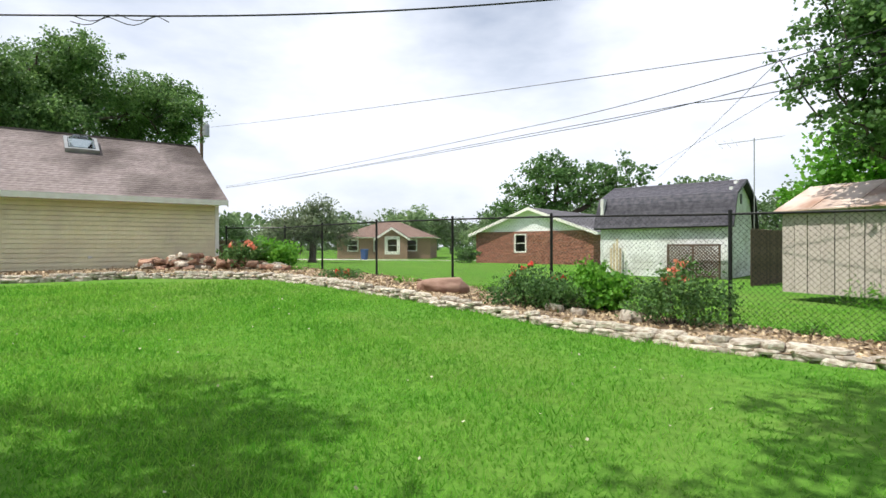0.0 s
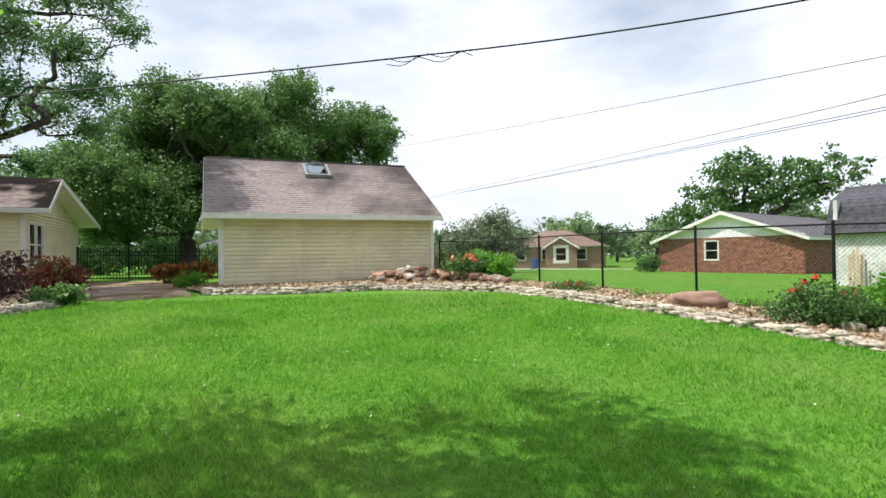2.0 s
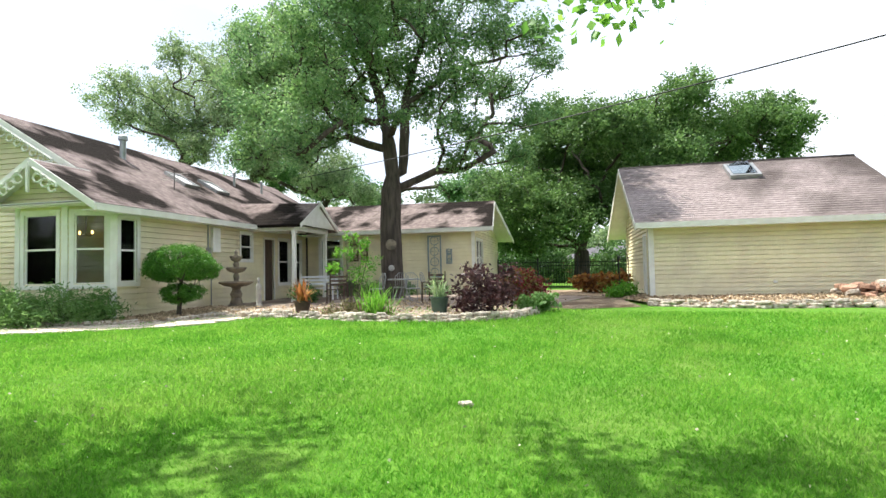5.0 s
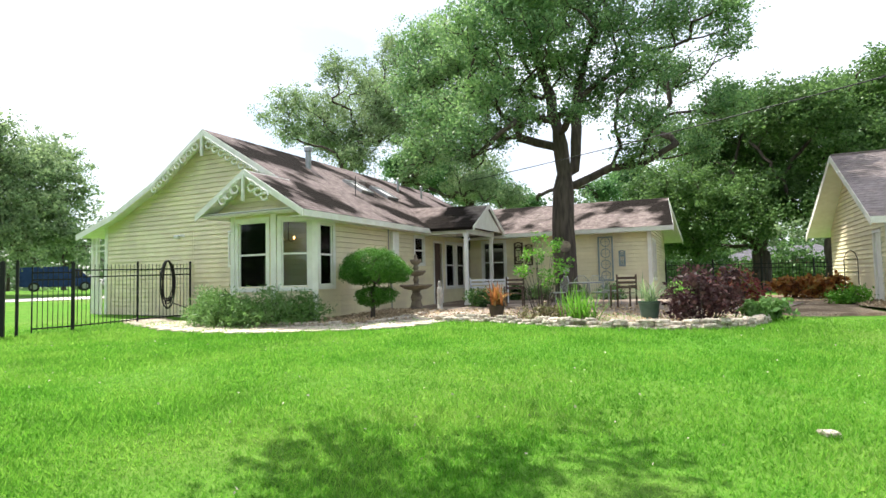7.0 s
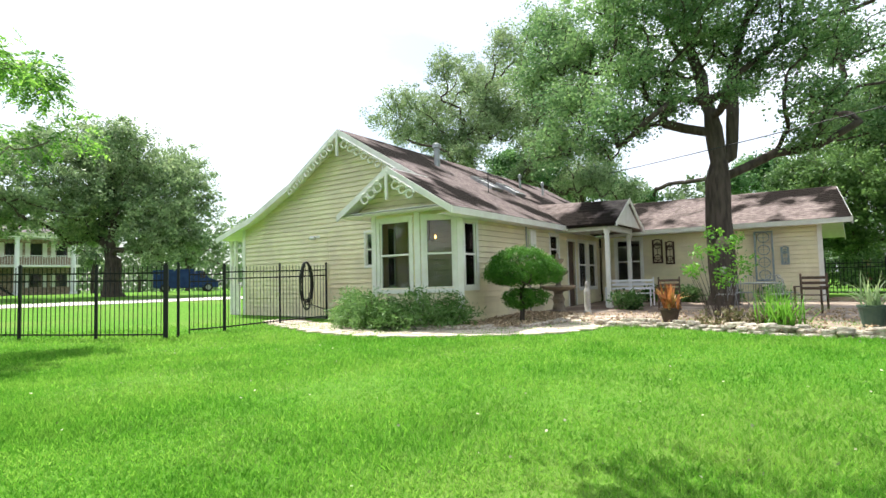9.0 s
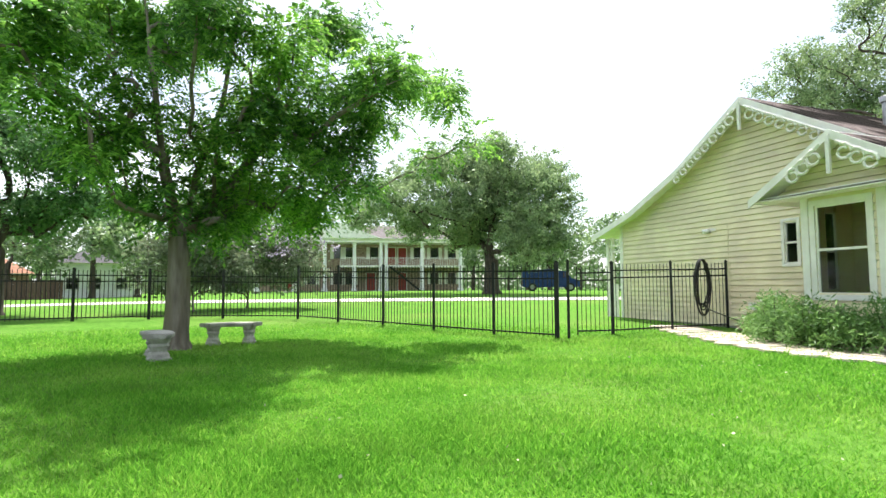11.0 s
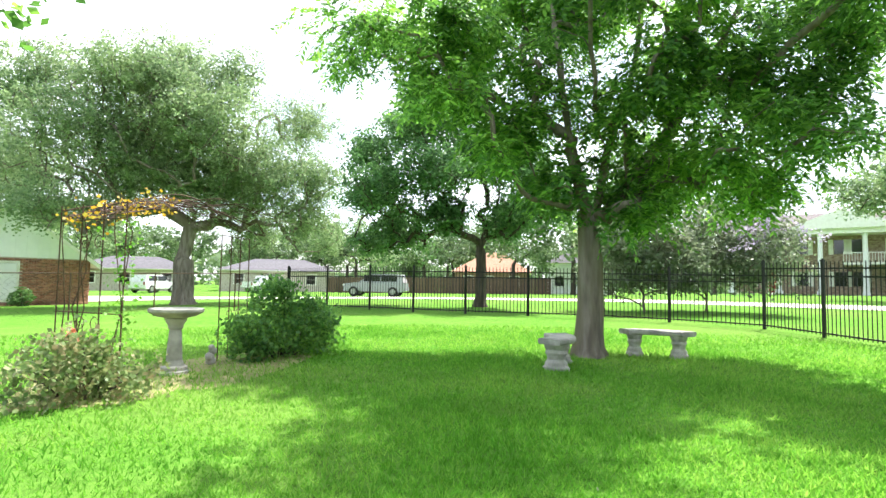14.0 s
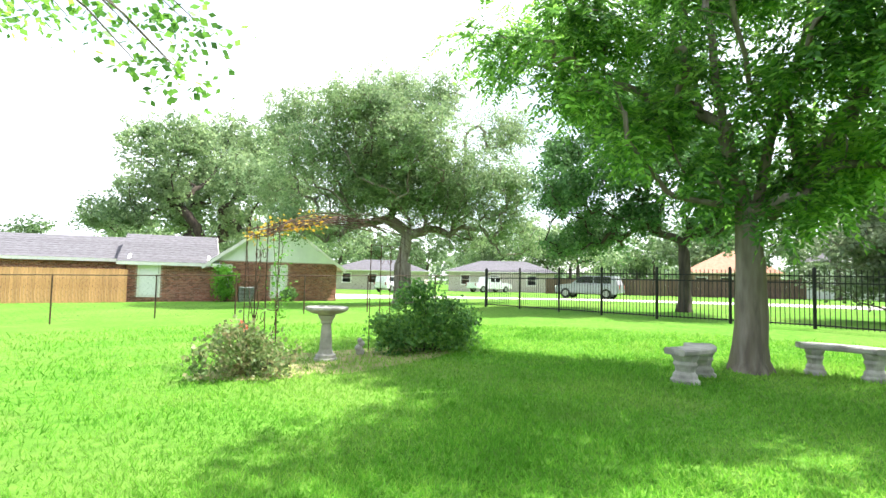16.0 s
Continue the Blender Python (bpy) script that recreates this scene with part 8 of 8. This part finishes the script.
def columned_building():
    """A two-storey building: brick wall with shutters and red doors behind tall white columns."""
    x0, y0 = -63.5, -43.5
    b = thing("columned_building", pose(x0, y0, 1.25, 0, 0, 114.8), "two-storey brick building with white columns and red doors", "building")
    L_ = 24.0
    w = thing("wall_front")
    w.parent = b
    siding(w, 0, L_, 0, 5.7, step=.3, material=M_TANBRICK, lap=.003, thick=.3)
    for nm, mm, l_ in (("wall_side", pose(L_, 0, 0, 0, 0, 90), 9), ("wall_left", pose(0, 9, 0, 0, 0, -90), 9)):
        a = thing(nm)
        a.parent, a.matrix_basis = b, mm
        siding(a, 0, l_, 0, 5.7, step=.6, material=M_TANBRICK)
    doors, windows = ((15.0, 3.0), (16.3, 3.0), (12.6, 0), (16.3, 0), (3.4, 0)), ((1.2, 0), (1.2, 3), (3.4, 3), (5.8, 0), (5.8, 3), (8.8, 0), (8.8, 3), (10.0, 3), (10.2, 0), (13.0, 3), (18.2, 3), (20.2, 0), (20.2, 3), (22.3, 0), (22.3, 3))
    for x, z in doors:
        d = thing("door")
        d.parent = b
        bbox("leaf", x, x + .95, -.08, -.02, z + .05, z + 2.1, M_RED, d)
        bbox("frame", x - .1, x + 1.05, -.06, -.01, z, z + 2.2, M_TRIM, d)
    for x, z in windows:
        g = thing("window")
        g.parent = b
        bbox("pane", x, x + .9, -.04, -.02, z + .8, z + 2.1, M_DARKGLASS, g)
        for s in (-.45, .95):
            bbox("shutter", x + s, x + s + .38, -.06, -.02, z + .75, z + 2.15, M_TRIM, g)
    bbox("gallery_floor", 9.6, L_, -2.2, -.02, 2.72, 2.92, M_TRIM, b)
    rl = thing("gallery_rail")
    rl.parent = b
    bbox("rail", 9.6, L_, -2.2, -2.15, 3.75, 3.82, M_TRIM, rl)
    for k in range(70):
        bbox("baluster", 9.6 + k * .205, 9.64 + k * .205, -2.19, -2.16, 2.92, 3.75, M_TRIM, rl)
    for x in (.6, 4.6, 7.9, 11.2, 14.2, 14.8, 18.9, 23.4):
        bm = bmesh.new()
        box(bm, x - .3, x + .3, -2.65, -2.05, 0, .3)
        lathe(bm, [(.24, .3), (.22, 1.5), (.19, 5.2), (.26, 5.35), (.26, 5.5)], 14, (x, -2.35))
        part("column", bm, M_WHITEPAINT, b)
    bbox("entablature", -.3, L_ + .3, -2.8, -.02, 5.5, 5.95, M_TRIM, b)
    r = thing("roof")
    r.parent = b
    roof_slope(r, (-.6, -3, 5.95), (L_ + .6, -3, 5.95), (L_ - 3, 4.5, 8.2), (3, 4.5, 8.2), 12, M_GREYBROWN)
    roof_slope(r, (L_ + .6, 9.5, 5.95), (-.6, 9.5, 5.95), (3, 4.5, 8.2), (L_ - 3, 4.5, 8.2), 8, M_GREYBROWN)
    bm = bmesh.new()
    prism(bm, [(5.0, 5.96), (14.2, 5.96), (9.6, 7.7)], 4.0, pose(0, -3.1, 0))
    part("pediment", bm, M_TRIM, b)
    st = thing("outdoor_stair")
    st.parent = b
    for k in range(12):
        bbox("tread", 15.2 + k * .28, 15.5 + k * .28, -3.8, -2.8, 2.7 - k * .22, 2.75 - k * .22, M_BLACK, st)
    bar_between("stringer", (15.1, -3.85, 2.85), (18.6, -3.85, .1), .05, .25, M_BLACK, st)


columned_building()


# ---- vehicles and yard things far off ----
def vehicle(name, m, profile, cabin, width, material, label, wheels, bed=None, wheel_r=.38):
    """A car: a body swept across from its side profile (x, z), a glazed cabin, wheels, lights and handles."""
    v = thing(name, m, label, "car" if "pickup" not in name else "pickup truck")
    bm = bmesh.new()
    prism(bm, profile, width, pose(0, -width / 2, 0))
    bmesh.ops.bevel(bm, geom=[e for e in bm.edges if abs(e.verts[0].co.y - e.verts[1].co.y) < .01], offset=.06, segments=2, affect="EDGES")
    bmesh.ops.recalc_face_normals(bm, faces=bm.faces)
    part("body", bm, material, v)
    bm = bmesh.new()
    prism(bm, cabin, width * .86, pose(0, -width * .43, 0))
    bmesh.ops.bevel(bm, geom=bm.edges[:], offset=.04, segments=2, affect="EDGES")
    bmesh.ops.recalc_face_normals(bm, faces=bm.faces)
    part("cabin", bm, material, v)
    xs = [p[0] for p in cabin]
    zt = max(p[1] for p in cabin)
    zb = min(p[1] for p in cabin)
    xm = (min(xs) + max(xs)) / 2
    for s in (-1, 1):
        for a, b in ((min(xs) + .5, xm - .05), (xm + .05, max(xs) - .45)):
            bbox("side_window", a, b, s * width * .434 - .012, s * width * .434 + .012, zb + .12, zt - .1, M_DARKGLASS, v)
    for x in wheels:
        for s in (-1, 1):
            w = thing("wheel")
            w.parent, w.matrix_basis = v, pose(x, s * (width / 2 - .1), wheel_r, 90, 0, 0)
            bm = bmesh.new()
            lathe(bm, [(wheel_r * .6, -.12), (wheel_r * .95, -.12), (wheel_r, -.08), (wheel_r, .08), (wheel_r * .95, .12), (wheel_r * .6, .12)], 20)
            part("tyre", bm, M_TYRE, w)
            bm = bmesh.new()
            lathe(bm, [(wheel_r * .58, -.13), (wheel_r * .5, -.1), (wheel_r * .2, -.13), (wheel_r * .2, .13), (wheel_r * .5, .1), (wheel_r * .58, .13)], 12)
            part("rim", bm, M_GREYMETAL, w)
    x0, x1 = min(p[0] for p in profile), max(p[0] for p in profile)
    for s in (-1, 1):
        bbox("headlight", x1 - .05, x1 + .01, s * width * .36 - .14, s * width * .36 + .14, .75, .92, M_WHITEPAINT, v)
        bbox("tail_light", x0 - .01, x0 + .05, s * width * .42 - .08, s * width * .42 + .08, .75, 1.05, M_RED, v)
    return v


PICK = [(-2.8, .5), (-2.8, 1.1), (.1, 1.12), (2.1, 1.12), (2.7, 1.0), (2.8, .75), (2.8, .45), (2.3, .4), (-2.3, .4)]
SUV = [(-2.4, .45), (-2.4, 1.05), (1.3, 1.08), (2.2, .95), (2.35, .7), (2.3, .4), (-2.2, .35)]
SUVC = [(-2.3, 1.03), (-2.1, 1.68), (.2, 1.72), (1.2, 1.05)]
vehicle("large_sport_utility", pose(-25.6, -45.6, G(-25.6, -45.6), 0, 0, 327), SUV, SUVC, 1.95, M_CARPAINT, "large silver-grey sport utility car on the road", (-1.5, 1.5))
vehicle("sport_utility", pose(-10.0, -66.0, G(-10, -66), 0, 0, 235), SUV, SUVC, 1.85, M_CARWHITE, "white sport utility car on the drive", (-1.5, 1.5))
vehicle("white_pickup_truck", pose(-21.0, -69.0, G(-21, -69), 0, 0, 215), PICK, [(-1.0, 1.1), (-.85, 1.78), (.7, 1.8), (1.4, 1.1)], 1.9, M_CARWHITE, "white pickup truck across the road", (-1.75, 1.8))
vehicle("parked_truck", pose(-65.6, -10.4, G(-65.6, -10.4), 0, 0, 100), [(-2.8, .5), (-2.8, 2.1), (.6, 2.2), (.8, 1.3), (2.2, 1.25), (2.8, 1.0), (2.8, .4), (-2.5, .4)], [(.7, 1.2), (.8, 2.0), (1.5, 2.0), (2.1, 1.2)], 2.1, M_TARP, "dark blue truck under a tarpaulin behind the fence", (-1.8, 1.9), wheel_r=.42)


def bin_():
    b = thing("wheeled_bin", ground_pose(-7.9, 55.5, 20), "dark blue wheeled rubbish bin on the drive", "bin")
    bm = bmesh.new()
    lathe(bm, [(.32, .02), (.40, .95), (.43, 1.0)], 4)
    part("body", bm, M_BLUE, b)
    bm = bmesh.new()
    lathe(bm, [(.44, 1.0), (.44, 1.05), (.3, 1.1)], 4)
    part("lid", bm, M_BLUE, b)


bin_()


def ac_unit():
    a = thing("air_conditioner", pose(-3.0, -36.6, G(-3.0, -36.6), 0, 0, 22), "grey louvred air-conditioning unit beside the brick wall", "air conditioner")
    bbox("case", -.4, .4, -.4, .4, 0, .85, M_GREYMETAL, a, bevel=.02)
    for k in range(9):
        bbox("louvre", -.41, .41, -.415, -.40, .08 + k * .08, .11 + k * .08, M_BLACK, a)
        bbox("louvre", -.41, .41, .40, .415, .08 + k * .08, .11 + k * .08, M_BLACK, a)


ac_unit()
shrub("wall_shrub", (-1.9, -36.2), [(0, 0, .6, .5), (0, 0, 1.3, .6), (.1, .1, 1.8, .45)], 1800, .14, L_BRIGHT, "tall pale green shrub against the brick wall", 120, spread=.14)
shrub("round_shrub", (-5.2, -37.2), [(0, 0, .4, .5)], 900, .12, L_SHRUB, "small round shrub at the brick house corner", 121)
for k, (x, y, s) in enumerate(((1.75, 43.3, .85), (6.6, 42.8, .55), (7.4, 42.4, .55), (9.2, 41.2, .7), (8.3, 42.0, .5))):
    shrub("clipped_shrub", (x, y), [(0, 0, s * .75, s), (.3, 0, s * .7, s * .8)], 1600, .15, L_SHRUB, "clipped dark green shrub in front of the brick house", 122 + k, group="shrubs at the brick house", spread=.1)
lb = bar_between("leaning_plank", (9.6, 39.6, 0.0), (9.9, 39.9, 2.3), .22, .05, M_LATHE)
tagged(lb, "pale plank leaning against the brick house", "plank")
shrub("grass_tuft", (9.3, 11.2), [(0, 0, .15, .5), (.4, -.6, .15, .5), (-.3, .5, .12, .4)], 2500, .16, L_BRIGHT, "tall unmown grass at the foot of the pale shed", 130, aspect=.08, droop=-.6, category="grass", spread=.12)


# ---- overhead lines ----
def cable(name, pts, r, label, sag=0.0):
    line = []
    for a, b in zip(pts, pts[1:]):
        a, b = Vector(a), Vector(b)
        for i in range(16):
            f = i / 16
            p = a.lerp(b, f)
            p.z -= sag * 4 * f * (1 - f)
            line.append(p)
    line.append(Vector(pts[-1]))
    bm = bmesh.new()
    tube(bm, line, r, r, 5)
    ob = part(name, bm, M_CABLE)
    return tagged(ob, label, "cable", "overhead cables")


CZ = 4.42
cable("service_cable", [(-22.6, 7.2, 5.0), (-4.21, 7.25, CZ), (3.1, 7.25, 4.78), (14, 7.3, 5.6)], .012, "black twisted service cable sagging over the lawn", .12)
bm = bmesh.new()
for k in range(2):
    tube(bm, [(-4.9 + 1.3 * i / 14, 7.25 + .03 * k, CZ - (.05 + .05 * k) * abs(math.sin(i * .45 + k * .9)) + .02 * math.cos(i)) for i in range(15)], .006, .006, 5)
tagged(part("cable_splice", bm, M_CABLE), "loose loops of cable at a splice", "cable", "overhead cables")
LINES = [((-18.06, 42.31, 10.56), (8.45, 12.39, 5.88), (8.14, 10.14, 5.22)), ((-21.93, 55.85, 7.56), (3.19, 18.73, 5.49), (7.82, 9.75, 5.21)), ((-21.93, 55.85, 7.45), (3.79, 17.09, 4.98), (7.82, 9.75, 4.83)), ((-21.93, 55.85, 7.39), (6.0, 13.31, 4.82), (7.51, 9.36, 4.46))]
for pts_ in LINES:
    far = Vector(pts_[2]) + (Vector(pts_[2]) - Vector(pts_[1])).normalized() * 14
    cable("power_line", [*pts_, tuple(far)], .010, "thin overhead line crossing the sky", 0.12)
for pts_ in [((16.36, 41.92, 6.56), (8.59, 12.3, 6.59)), ((17.55, 46.82, 7.89), (10.67, 16.92, 6.22), (9.39, 11.7, 5.44))]:
    cable("guy_line", list(pts_), .009, "thin slanting overhead line", .05)
pl = thing("utility_pole", pose(-18.6, 42.6, .3), "wooden utility pole with a grey transformer", "utility pole")
bm = bmesh.new()
tube(bm, [(0, 0, -.3), (0, 0, 12.4)], .15, .11, 10)
part("pole", bm, M_OLDWOOD, pl)
bm = bmesh.new()
lathe(bm, [(.2, 9.6), (.25, 9.65), (.25, 10.5), (.18, 10.6)], 12, (.35, 0))
part("transformer", bm, M_GREYMETAL, pl)
an = thing("roof_antenna", pose(11.9, 21.1, 0.1), "tall rooftop television antenna with thin rods", "antenna")
bm = bmesh.new()
tube(bm, [(0, 0, 0), (0, 0, 5.4)], .02, .02, 6)
part("mast", bm, M_GREYMETAL, an)
bm = bmesh.new()
tube(bm, [(-1.2, .3, 5.2), (.9, -.3, 5.4)], .012, .012, 5)
for k in range(9):
    f = k / 8
    c = Vector((-1.2 + 2.1 * f, .3 - .6 * f, 5.2 + .2 * f))
    q = Vector((.1, .5, .25 if k < 3 else .05)) * (1 - .5 * f)
    tube(bm, [c - q, c + q], .006, .006, 4)
part("rods", bm, M_GREYMETAL, an)


# ---- far trees ----
def far_trees():
    r = random.Random(77)
    spots = []
    for a0, a1, d0, d1, n, h0, h1 in ((-25, 40, 72, 120, 26, 6, 9), (40, 75, 55, 90, 14, 7, 11), (75, 130, 62, 110, 20, 8, 12), (130, 205, 62, 120, 38, 8, 13), (-60, -25, 60, 100, 8, 7, 10), (205, 300, 60, 100, 10, 8, 12)):
        for k in range(n):
            a = a0 + (a1 - a0) * (k + r.random()) / n
            spots.append((a, r.uniform(d0, d1), r.uniform(h0, h1)))
    for k, (a, d, h) in enumerate(spots):
        x, y = -8 - d * math.sin(radians(a)), -3 + d * math.cos(radians(a))
        if (-15 < x < 14 and 40 < y < 75) or (-80 < x < -55 and -50 < y < -15) or (-22 < x < 5 and -84 < y < -40):
            if h > 0 and not (y < -60 and x > 0):
                if y > 0:
                    y += 45
                else:
                    x, y = x * 1.35, y * 1.35
        z = G(x, y)
        w = h * r.uniform(.42, .6)
        blobs = [(x, y, z + h * .62, w * .62)]
        for q in range(6):
            t = r.uniform(0, 6.28)
            blobs.append((x + w * .6 * math.cos(t), y + w * .6 * math.sin(t), z + h * r.uniform(.38, .85), w * r.uniform(.28, .45)))
        tree("far_tree", (x, y), .22, h * .3, blobs, 3400, .36, L_FAR if k % 3 else L_LIVEOAK, M_DARKBARK, "distant leafy tree with a rounded crown" if k % 3 else "distant grey-green leafy tree", 200 + k, spread=.5, per=26, group="distant trees", twigs=14)


far_trees()
tree("brick_house_tree", (12.0, 58.0), .35, 4, [(12, 58, 7.5, 3.4), (8.6, 58.5, 6.2, 2.6), (15.4, 57, 7.6, 2.8), (18.4, 56, 8.3, 2.4), (11, 57, 9.4, 2.2), (6.4, 59, 4.6, 2.0)], 12000, .3, L_SHRUB, M_DARKBARK, "dark round tree behind the brick house", 301, spread=.45)
tree("yard_willow", (-9.8, 41.5), .25, 1.4, [(-9.8, 41.5, 3.3, 1.6), (-8.3, 42, 2.7, 1.3), (-11.6, 41.0, 2.8, 1.4), (-9.2, 41.2, 4.4, .9), (-12.6, 40.6, 2.0, 1.0)], 9000, .17, L_PALE, M_DARKBARK, "grey-green feathery tree in the far yard", 302, spread=.4, per=30)


def woods():
    """A far belt of woods that closes the horizon."""
    r = np.random.default_rng(5)
    n = 46000
    a = r.uniform(0, 2 * np.pi, n)
    d = r.uniform(150, 185, n)
    x, y = -8 + d * np.cos(a), -3 + d * np.sin(a)
    top = 7.5 + 3.2 * np.sin(a * 13) * np.sin(a * 5 + 1) + 1.6 * np.sin(a * 41)
    z = 0.3 + r.random(n) ** .8 * top
    v, f = leaves_at(np.stack([x, y, z], 1), 1.3, 8, .6)
    tagged(np_mesh("far_woods", v, f, L_FAR), "far belt of green woods", "woods", kind="stuff")


woods()
